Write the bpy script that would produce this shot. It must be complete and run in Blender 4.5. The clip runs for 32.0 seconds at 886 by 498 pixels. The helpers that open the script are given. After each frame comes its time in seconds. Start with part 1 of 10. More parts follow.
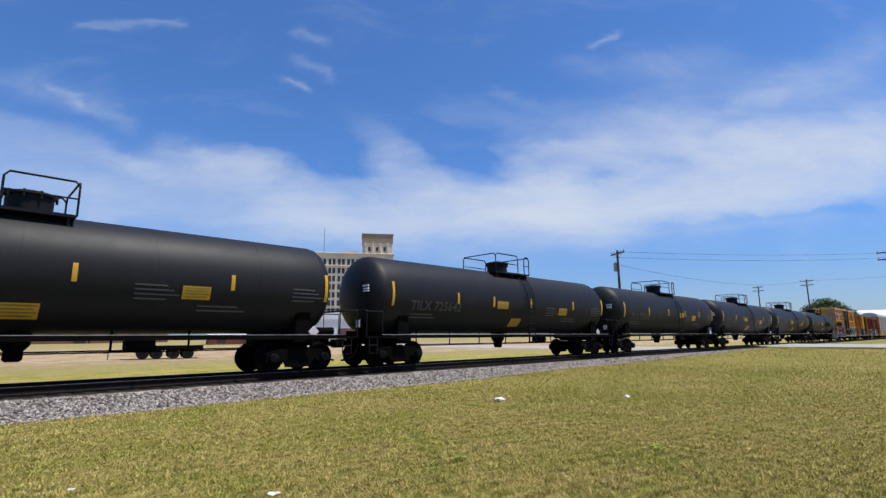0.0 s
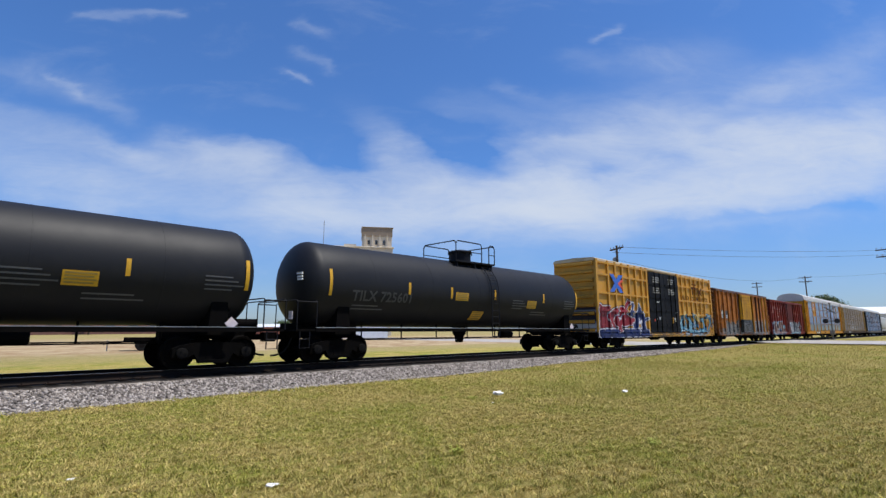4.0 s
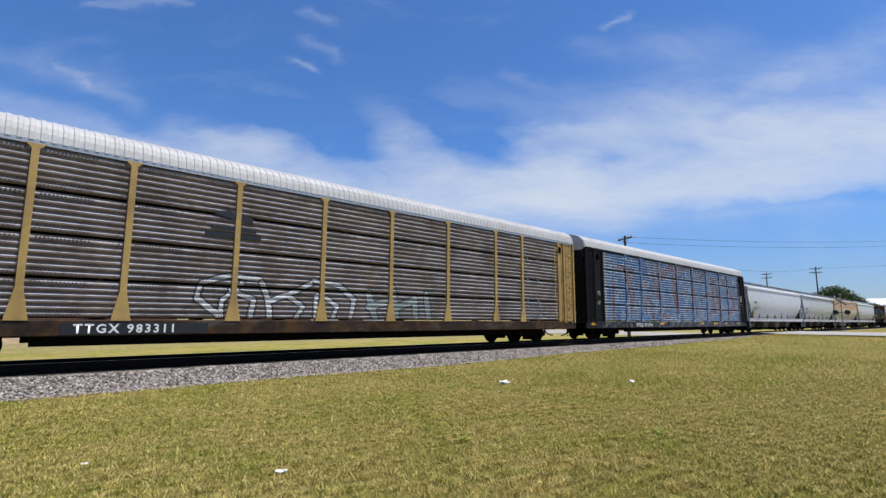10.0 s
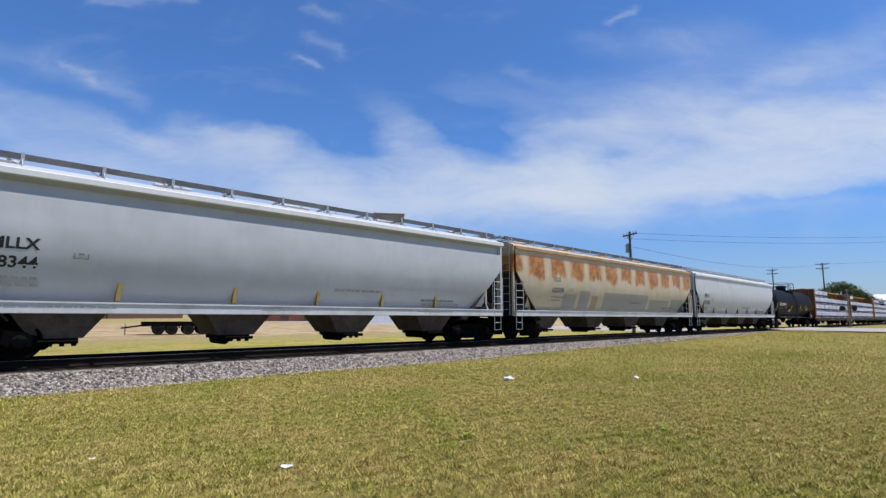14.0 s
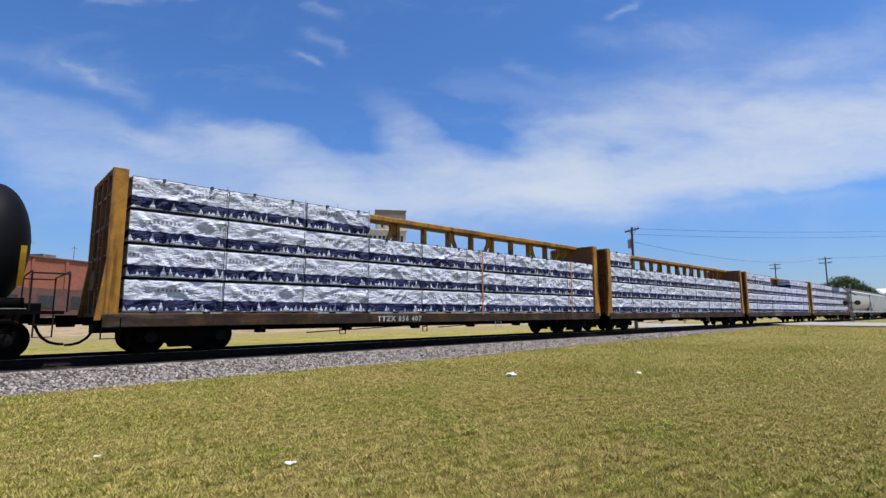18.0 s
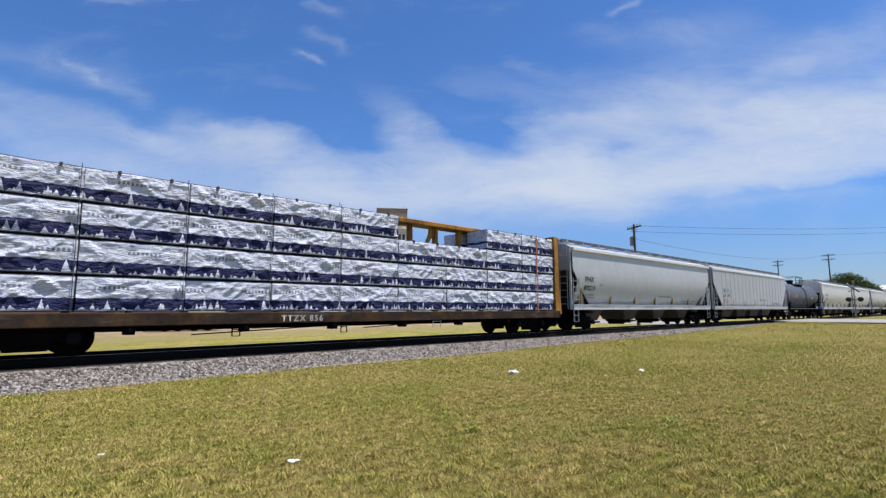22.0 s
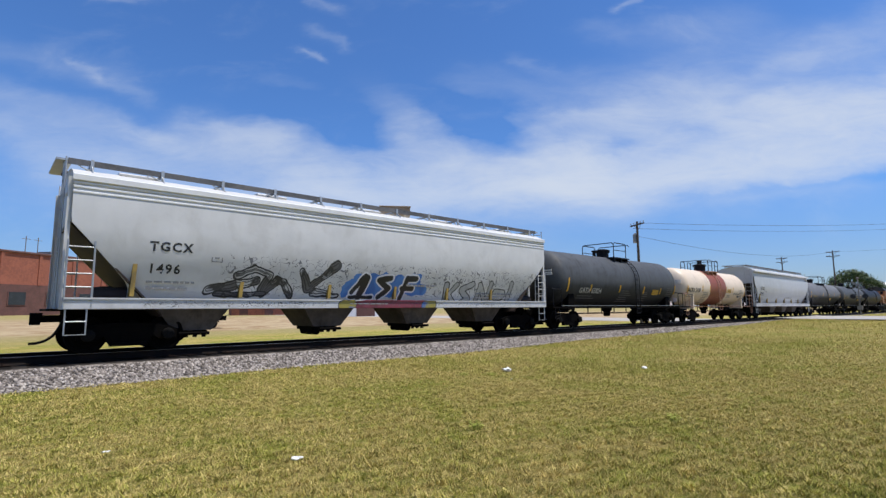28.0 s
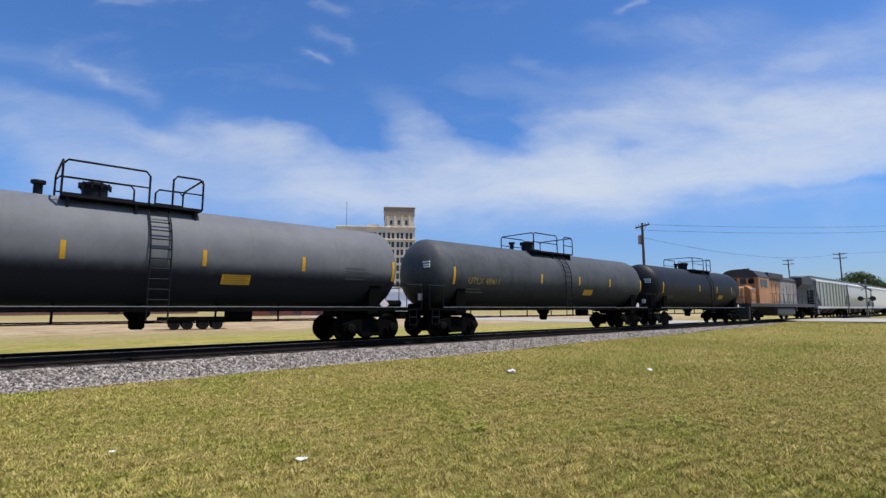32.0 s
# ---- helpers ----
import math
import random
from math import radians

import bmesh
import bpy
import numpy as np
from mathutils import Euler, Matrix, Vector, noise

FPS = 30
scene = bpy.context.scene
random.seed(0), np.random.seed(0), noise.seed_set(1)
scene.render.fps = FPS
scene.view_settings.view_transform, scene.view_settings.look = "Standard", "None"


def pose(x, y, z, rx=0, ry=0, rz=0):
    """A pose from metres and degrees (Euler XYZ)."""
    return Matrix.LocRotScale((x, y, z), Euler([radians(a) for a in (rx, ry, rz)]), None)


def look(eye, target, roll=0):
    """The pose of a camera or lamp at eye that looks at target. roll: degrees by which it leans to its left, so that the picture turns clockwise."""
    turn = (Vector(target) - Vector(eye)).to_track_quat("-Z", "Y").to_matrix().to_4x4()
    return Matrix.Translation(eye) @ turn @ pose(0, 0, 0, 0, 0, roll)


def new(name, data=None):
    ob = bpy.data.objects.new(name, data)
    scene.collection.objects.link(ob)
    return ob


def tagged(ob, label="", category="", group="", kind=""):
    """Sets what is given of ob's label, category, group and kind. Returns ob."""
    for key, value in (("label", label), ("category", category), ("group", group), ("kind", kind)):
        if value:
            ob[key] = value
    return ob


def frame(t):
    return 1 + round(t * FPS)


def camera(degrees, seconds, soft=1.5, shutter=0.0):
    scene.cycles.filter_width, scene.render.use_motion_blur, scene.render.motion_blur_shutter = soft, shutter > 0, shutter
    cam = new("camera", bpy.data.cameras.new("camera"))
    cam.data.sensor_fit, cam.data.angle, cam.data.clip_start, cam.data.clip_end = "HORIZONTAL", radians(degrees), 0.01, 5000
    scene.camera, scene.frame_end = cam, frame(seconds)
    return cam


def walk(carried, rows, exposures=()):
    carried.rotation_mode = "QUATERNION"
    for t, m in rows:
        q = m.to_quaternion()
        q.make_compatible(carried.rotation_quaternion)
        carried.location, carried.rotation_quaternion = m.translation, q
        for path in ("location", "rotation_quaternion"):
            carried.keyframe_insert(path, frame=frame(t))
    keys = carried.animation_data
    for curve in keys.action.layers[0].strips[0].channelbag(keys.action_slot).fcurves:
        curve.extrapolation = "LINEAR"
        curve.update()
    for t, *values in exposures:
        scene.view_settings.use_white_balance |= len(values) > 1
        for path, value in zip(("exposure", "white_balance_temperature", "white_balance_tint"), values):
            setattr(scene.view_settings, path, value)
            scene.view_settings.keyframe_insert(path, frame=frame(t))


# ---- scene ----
# Track runs along x, rail top at z = 0; the train rolls towards -x.
YC = 16.26
GROUND = -0.6
SPEED = 18.997
EYE = (0.0, 0.0, 1.085)
cam = camera(82.65, 32.0, 1.4)
PATH = [
    (0.0, look(EYE, (68.661, 70.649, 18.240), -0.39)),
    (1.0, look(EYE, (68.728, 70.593, 18.203), -0.28)),
    (2.0, look(EYE, (68.706, 70.634, 18.123), -0.27)),
    (3.0, look(EYE, (68.735, 70.691, 17.769), -0.19)),
    (3.5, look(EYE, (68.815, 70.695, 17.415), -0.02)),
    (5.5, look(EYE, (69.077, 70.722, 16.146), -0.00)),
    (6.5, look(EYE, (68.876, 71.007, 15.715), 0.12)),
    (7.5, look(EYE, (68.681, 71.242, 15.489), 0.21)),
    (8.5, look(EYE, (68.434, 71.514, 15.316), 0.32)),
    (9.5, look(EYE, (68.188, 71.792, 15.099), 0.33)),
    (10.5, look(EYE, (67.959, 72.046, 14.905), 0.28)),
    (11.5, look(EYE, (67.803, 72.237, 14.672), 0.27)),
    (12.5, look(EYE, (67.670, 72.387, 14.532), 0.27)),
    (13.5, look(EYE, (67.564, 72.521, 14.346), 0.28)),
    (14.5, look(EYE, (67.482, 72.619, 14.226), 0.26)),
    (16.5, look(EYE, (67.358, 72.798, 13.867), 0.09)),
    (17.5, look(EYE, (67.351, 72.841, 13.657), 0.01)),
    (18.5, look(EYE, (67.256, 72.946, 13.557), -0.05)),
    (19.5, look(EYE, (67.149, 73.059, 13.471), -0.11)),
    (20.5, look(EYE, (67.090, 73.123, 13.414), -0.14)),
    (21.5, look(EYE, (67.080, 73.151, 13.298), -0.15)),
    (22.5, look(EYE, (67.080, 73.180, 13.124), -0.29)),
    (23.5, look(EYE, (67.165, 73.142, 12.880), -0.41)),
    (24.5, look(EYE, (67.157, 73.177, 12.707), -0.40)),
    (25.5, look(EYE, (67.075, 73.260, 12.661), -0.36)),
    (27.5, look(EYE, (66.756, 73.539, 12.732), -0.28)),
    (28.5, look(EYE, (66.634, 73.646, 12.757), -0.32)),
    (29.5, look(EYE, (66.378, 73.863, 12.839), -0.32)),
    (30.5, look(EYE, (66.144, 74.060, 12.919), -0.22)),
    (31.5, look(EYE, (66.059, 74.131, 12.951), -0.16)),
    (32.0, look(EYE, (66.025, 74.154, 12.997), -0.14)),
]
walk(cam, PATH)

# ---- light ----
SUN_TO = Vector((0.2, -0.3, 1.0)).normalized()
world = bpy.data.worlds.new("sky")
scene.world = world
world.use_nodes = True
scene.view_settings.exposure = 0.0


def math_node(nt, op, a, b=None, c=None, clamp=False):
    n = nt.nodes.new("ShaderNodeMath")
    n.operation = op
    n.use_clamp = clamp
    for i, v in enumerate((a, b, c)):
        if v is None:
            continue
        if isinstance(v, (int, float)):
            n.inputs[i].default_value = v
        else:
            nt.links.new(v, n.inputs[i])
    return n.outputs[0]


def mix_color(nt, fac, a, b):
    n = nt.nodes.new("ShaderNodeMix")
    n.data_type = "RGBA"
    for sock, v in ((n.inputs[0], fac), (n.inputs[6], a), (n.inputs[7], b)):
        if isinstance(v, (int, float)):
            sock.default_value = v
        elif isinstance(v, tuple):
            sock.default_value = (*v[:3], 1)
        else:
            nt.links.new(v, sock)
    return n.outputs[2]


def ramp(nt, fac, lo, hi):
    """Smooth step from 0 at lo to 1 at hi."""
    n = nt.nodes.new("ShaderNodeMapRange")
    n.interpolation_type = "SMOOTHSTEP"
    nt.links.new(fac, n.inputs["Value"])
    n.inputs["From Min"].default_value = lo
    n.inputs["From Max"].default_value = hi
    return n.outputs[0]


def noise_node(nt, vec, scale, detail=4.0, rough=0.55, dist=0.0):
    n = nt.nodes.new("ShaderNodeTexNoise")
    n.inputs["Scale"].default_value = scale
    n.inputs["Detail"].default_value = detail
    n.inputs["Roughness"].default_value = rough
    n.inputs["Distortion"].default_value = dist
    if vec is not None:
        nt.links.new(vec, n.inputs["Vector"])
    return n.outputs[0]


def stretched(nt, vec, scale, offset=(0, 0, 0), turn=(0, 0, 0)):
    n = nt.nodes.new("ShaderNodeMapping")
    n.inputs["Scale"].default_value = scale
    n.inputs["Location"].default_value = offset
    n.inputs["Rotation"].default_value = turn
    nt.links.new(vec, n.inputs["Vector"])
    return n.outputs[0]


# Cirrus bands over the track: start, end, half width and thickness, in tangents to the right of and above the axis below.
CIRRUS = ((-0.745, 0.158, -0.251, 0.124, 0.0536, 0.267),
          (-0.251, 0.13, 0.242, 0.13, 0.056, 0.533),
          (0.242, 0.147, 0.915, 0.231, 0.0632, 0.533),
          (-0.162, 0.102, 0.803, 0.138, 0.0304, 0.24),
          (1.027, 0.282, 0.523, 0.203, 0.0632, 0.206),
          (-0.638, 0.234, -0.543, 0.201, 0.0176, 0.149),
          (-0.509, 0.239, -0.341, 0.22, 0.0216, 0.32),
          (-0.588, 0.201, -0.352, 0.192, 0.02, 0.209),
          (-0.947, 0.315, -0.599, 0.201, 0.0232, 0.169),
          (-0.947, 0.253, -0.655, 0.158, 0.0304, 0.169),
          (-0.947, 0.416, -0.655, 0.326, 0.0232, 0.0794),
          (-0.745, 0.373, -0.702, 0.344, 0.00713, 0.131),
          (-0.689, 0.326, -0.599, 0.293, 0.01141, 0.0848),
          (-0.1, 0.265, -0.055, 0.214, 0.03016, 0.0759),
          (-0.055, 0.214, 0.052, 0.158, 0.0304, 0.192),
          (-0.251, 0.201, -0.105, 0.19, 0.01283, 0.106),
          (0.197, 0.237, 0.377, 0.265, 0.0232, 0.272),
          (0.287, 0.315, 0.511, 0.304, 0.0304, 0.154),
          (0.377, 0.265, 0.635, 0.27, 0.0288, 0.269),
          (0.635, 0.265, 0.879, 0.298, 0.032, 0.256),
          (0.568, 0.31, 0.713, 0.366, 0.01283, 0.12),
          (0.691, 0.36, 0.938, 0.472, 0.0304, 0.15),
          (0.511, 0.371, 0.893, 0.371, 0.0536, 0.108),
          (0.713, 0.253, 0.879, 0.253, 0.0272, 0.218),
          (0.444, 0.158, 0.879, 0.167, 0.0232, 0.224),
          (0.13, 0.175, 0.287, 0.192, 0.0176, 0.208),
          (-0.29, 0.403, -0.251, 0.385, 0.006417, 0.211),
          (-0.246, 0.43, -0.201, 0.409, 0.007843, 0.115),
          (-0.251, 0.486, -0.201, 0.465, 0.007843, 0.131),
          (-0.352, 0.338, -0.274, 0.315, 0.01141, 0.0384),
          (-0.689, 0.492, -0.52, 0.488, 0.00713, 0.131),
          (0.31, 0.47, 0.354, 0.486, 0.006417, 0.161),
          (0.265, 0.427, 0.332, 0.416, 0.01283, 0.0538),
          (0.052, 0.326, 0.197, 0.306, 0.0232, 0.0896),
          (0.153, 0.366, 0.197, 0.349, 0.01141, 0.0614),
          (0.41, 0.427, 0.579, 0.45, 0.0272, 0.0599))
CLEAR = ((0.298, 0.199, 0.371, 0.207, 0.00713, 0.204),
          (0.461, 0.231, 0.539, 0.225, 0.01141, 0.156),
          (0.225, 0.212, 0.276, 0.207, 0.006417, 0.096),
          (0.467, 0.1, 0.915, 0.122, 0.007843, 0.156),
          (-0.296, 0.253, -0.162, 0.22, 0.0304, 0.134),
          (0.052, 0.242, 0.13, 0.214, 0.036, 0.189),
          (0.579, 0.201, 0.68, 0.201, 0.007843, 0.06))
SKY_AXES = ((0.6708, 0.7317, 0.1212), (0.7371, -0.6758, 0.0), (-0.0819, -0.0893, 0.9926))


def build_sky():
    nt = world.node_tree
    nt.nodes.clear()
    out = nt.nodes.new("ShaderNodeOutputWorld")
    bg = nt.nodes.new("ShaderNodeBackground")
    sky = nt.nodes.new("ShaderNodeTexSky")
    sky.sky_type = "NISHITA"
    sky.sun_disc = False
    sky.sun_elevation = math.asin(SUN_TO.z)
    sky.sun_rotation = math.atan2(SUN_TO.x, SUN_TO.y)
    sky.altitude = 200
    sky.dust_density = 0.6
    sky.ozone_density = 1.6
    co = nt.nodes.new("ShaderNodeTexCoord").outputs["Generated"]
    sep = nt.nodes.new("ShaderNodeSeparateXYZ")
    nt.links.new(co, sep.inputs[0])
    # Cirrus lies on a flat layer high above: the direction over its height.
    high = math_node(nt, "ADD", math_node(nt, "MAXIMUM", sep.outputs[2], 0.0), 0.16)
    flat = nt.nodes.new("ShaderNodeCombineXYZ")
    nt.links.new(math_node(nt, "DIVIDE", sep.outputs[0], high), flat.inputs[0])
    nt.links.new(math_node(nt, "DIVIDE", sep.outputs[1], high), flat.inputs[1])
    layer = flat.outputs[0]
    big = noise_node(nt, stretched(nt, layer, (0.55, 0.75, 1), (1.9, 0.6, 0), (0, 0, radians(40))), 0.8, 6, 0.52, 0.35)
    wisp = noise_node(nt, stretched(nt, layer, (0.55, 1.5, 1), (3.1, 1.7, 0), (0, 0, radians(25))), 1.5, 8, 0.54, 0.8)

    def along(axis):
        n = nt.nodes.new("ShaderNodeVectorMath")
        n.operation = "DOT_PRODUCT"
        nt.links.new(co, n.inputs[0])
        n.inputs[1].default_value = axis
        return n.outputs["Value"]

    ahead = along(SKY_AXES[0])
    deep = math_node(nt, "MAXIMUM", ahead, 0.08)
    right = math_node(nt, "DIVIDE", along(SKY_AXES[1]), deep)
    over = math_node(nt, "DIVIDE", along(SKY_AXES[2]), deep)
    plain = nt.nodes.new("ShaderNodeCombineXYZ")
    nt.links.new(right, plain.inputs[0])
    nt.links.new(over, plain.inputs[1])
    sheet = plain.outputs[0]

    def frayed(scale, reach, vec):
        n = nt.nodes.new("ShaderNodeTexNoise")
        n.inputs["Scale"].default_value = scale
        n.inputs["Detail"].default_value = 5.0
        n.inputs["Roughness"].default_value = 0.6
        nt.links.new(stretched(nt, vec, (0.7, 1.5, 1), (0, 0, 0), (0, 0, radians(-14))), n.inputs["Vector"])
        mid = nt.nodes.new("ShaderNodeVectorMath")
        mid.operation = "SUBTRACT"
        nt.links.new(n.outputs["Color"], mid.inputs[0])
        mid.inputs[1].default_value = (0.5, 0.5, 0.5)
        m = nt.nodes.new("ShaderNodeVectorMath")
        m.operation = "MULTIPLY_ADD"
        nt.links.new(mid.outputs[0], m.inputs[0])
        m.inputs[1].default_value = (reach * 1.8, reach, 0)
        nt.links.new(vec, m.inputs[2])
        return m.outputs[0]

    torn = frayed(9.0, 0.06, frayed(2.6, 0.11, sheet))
    bent = nt.nodes.new("ShaderNodeSeparateXYZ")
    nt.links.new(torn, bent.inputs[0])

    def bands(rows):
        """Soft-edged bands, one upon another."""
        total = None
        for x0, y0, x1, y1, half, amount in rows:
            run = math.hypot(x1 - x0, y1 - y0)
            ux, uy = (x1 - x0) / run, (y1 - y0) / run
            dx = math_node(nt, "SUBTRACT", bent.outputs[0], (x0 + x1) / 2)
            dy = math_node(nt, "SUBTRACT", bent.outputs[1], (y0 + y1) / 2)
            lng = math_node(nt, "ABSOLUTE", math_node(nt, "ADD", math_node(nt, "MULTIPLY", dx, ux), math_node(nt, "MULTIPLY", dy, uy)))
            lng = math_node(nt, "DIVIDE", math_node(nt, "MAXIMUM", math_node(nt, "SUBTRACT", lng, run / 2), 0.0), half * 1.8)
            crs = math_node(nt, "DIVIDE", math_node(nt, "SUBTRACT", math_node(nt, "MULTIPLY", dy, ux), math_node(nt, "MULTIPLY", dx, uy)), half)
            far2 = math_node(nt, "ADD", math_node(nt, "MULTIPLY", lng, lng), math_node(nt, "MULTIPLY", crs, crs))
            one = math_node(nt, "MULTIPLY", math_node(nt, "EXPONENT", math_node(nt, "MULTIPLY", far2, -0.7)), amount)
            total = one if total is None else math_node(nt, "ADD", total, one)
        return total

    fibre = noise_node(nt, stretched(nt, sheet, (2.2, 9.0, 1), (5.1, 0.7, 0), (0, 0, radians(-16))), 3.0, 8, 0.66, 0.8)
    curd = noise_node(nt, stretched(nt, sheet, (2.0, 5.0, 1), (1.1, 2.7, 0), (0, 0, radians(8))), 2.2, 7, 0.62, 0.5)
    seen = math_node(nt, "SUBTRACT", bands(CIRRUS), bands(CLEAR))
    torn_up = math_node(nt, "MAXIMUM", 0.1, math_node(nt, "ADD", -0.35, math_node(nt, "ADD", math_node(nt, "MULTIPLY", fibre, 1.2), math_node(nt, "MULTIPLY", curd, 1.5))))
    seen = math_node(nt, "MULTIPLY", math_node(nt, "MAXIMUM", seen, 0.0), torn_up)
    seen = math_node(nt, "ADD", seen, math_node(nt, "MULTIPLY", ramp(nt, curd, 0.5, 0.8), 0.07))
    thick = math_node(nt, "SUBTRACT", 1.0, math_node(nt, "EXPONENT", math_node(nt, "MULTIPLY", seen, -1.5)))
    # All round, the same kind of cirrus veil, thicker towards the lower sky.
    low = ramp(nt, sep.outputs[2], 0.42, 0.15)
    dens = math_node(nt, "ADD", math_node(nt, "MULTIPLY", math_node(nt, "ADD", big, wisp), 0.58), math_node(nt, "MULTIPLY", low, 0.3))
    veil = math_node(nt, "MULTIPLY", ramp(nt, dens, 0.64, 1.1), ramp(nt, sep.outputs[2], 0.06, 0.22))
    front = ramp(nt, ahead, 0.45, 0.62)
    n = nt.nodes.new("ShaderNodeMix")
    n.data_type = "FLOAT"
    for sock, v in ((n.inputs[0], front), (n.inputs[2], veil), (n.inputs[3], thick)):
        nt.links.new(v, sock)
    cloud = n.outputs[0]
    blue = nt.nodes.new("ShaderNodeVectorMath")
    blue.operation = "MULTIPLY"
    nt.links.new(sky.outputs[0], blue.inputs[0])
    hue = mix_color(nt, ramp(nt, sep.outputs[2], 0.03, 0.26), (0.6, 0.76, 1.1), (0.565, 0.92, 1.41))
    nt.links.new(hue, blue.inputs[1])
    white = (5.9, 6.5, 7.5)
    nt.links.new(mix_color(nt, cloud, blue.outputs[0], white), bg.inputs["Color"])
    bg.inputs["Strength"].default_value = 0.11
    nt.links.new(bg.outputs[0], out.inputs["Surface"])


build_sky()
sun_data = bpy.data.lights.new("sun", "SUN")
sun_data.energy = 5.0
sun_data.angle = radians(0.53)
sun_data.color = (1.0, 0.955, 0.88)
sun = new("sun", sun_data)
sun.matrix_world = look(SUN_TO * 100, (0, 0, 0))

# ---- materials ----


def paint(name, rgb, rough=0.5, metal=0.0, vary=0.12, grain=6.0, dirt=None, dirt_amount=0.35, streak=None, streak_amount=0.4,
          bump=0.15, bump_scale=40.0, layers=(), spec=0.5, relief=0.02, bump_detail=4.0):
    """A painted or bare surface: base colour with grain, blotches of dirt and streaks that run down, and a fine relief."""
    m = bpy.data.materials.new(name)
    m.use_nodes = True
    nt = m.node_tree
    p = nt.nodes["Principled BSDF"]
    co = nt.nodes.new("ShaderNodeTexCoord").outputs["Object"]
    fine = noise_node(nt, co, grain, 6, 0.6)
    coarse = noise_node(nt, co, grain * 0.11, 3, 0.5)
    both = math_node(nt, "ADD", math_node(nt, "MULTIPLY", fine, 0.5), math_node(nt, "MULTIPLY", coarse, 0.5))
    dark = tuple(c * (1 - vary) for c in rgb)
    light = tuple(min(1, c * (1 + vary)) for c in rgb)
    col = mix_color(nt, ramp(nt, both, 0.36, 0.64), dark, light)
    if streak:
        run = noise_node(nt, stretched(nt, co, (2.6, 2.6, 0.22)), 1.5, 6, 0.65)
        col = mix_color(nt, math_node(nt, "MULTIPLY", ramp(nt, run, 0.48, 0.68), streak_amount), col, streak)
    if dirt:
        spot = noise_node(nt, co, 1.1, 8, 0.68, 0.4)
        col = mix_color(nt, math_node(nt, "MULTIPLY", ramp(nt, spot, 0.46, 0.66), dirt_amount), col, dirt)
    for layer in layers:
        col = layer(nt, co, col)
    nt.links.new(col, p.inputs["Base Color"])
    p.inputs["Metallic"].default_value = metal
    rn = math_node(nt, "ADD", math_node(nt, "MULTIPLY", both, 0.24), rough - 0.12)
    nt.links.new(rn, p.inputs["Roughness"])
    p.inputs["Specular IOR Level"].default_value = spec
    if bump:
        b = nt.nodes.new("ShaderNodeBump")
        b.inputs["Strength"].default_value = bump
        b.inputs["Distance"].default_value = relief
        nt.links.new(noise_node(nt, co, bump_scale, bump_detail, 0.6), b.inputs["Height"])
        nt.links.new(b.outputs[0], p.inputs["Normal"])
    return m


def tint(name, rgb, rough=0.5, metal=0.0):
    return paint(name, rgb, rough, metal, vary=0.1, grain=9.0, bump=0.08)


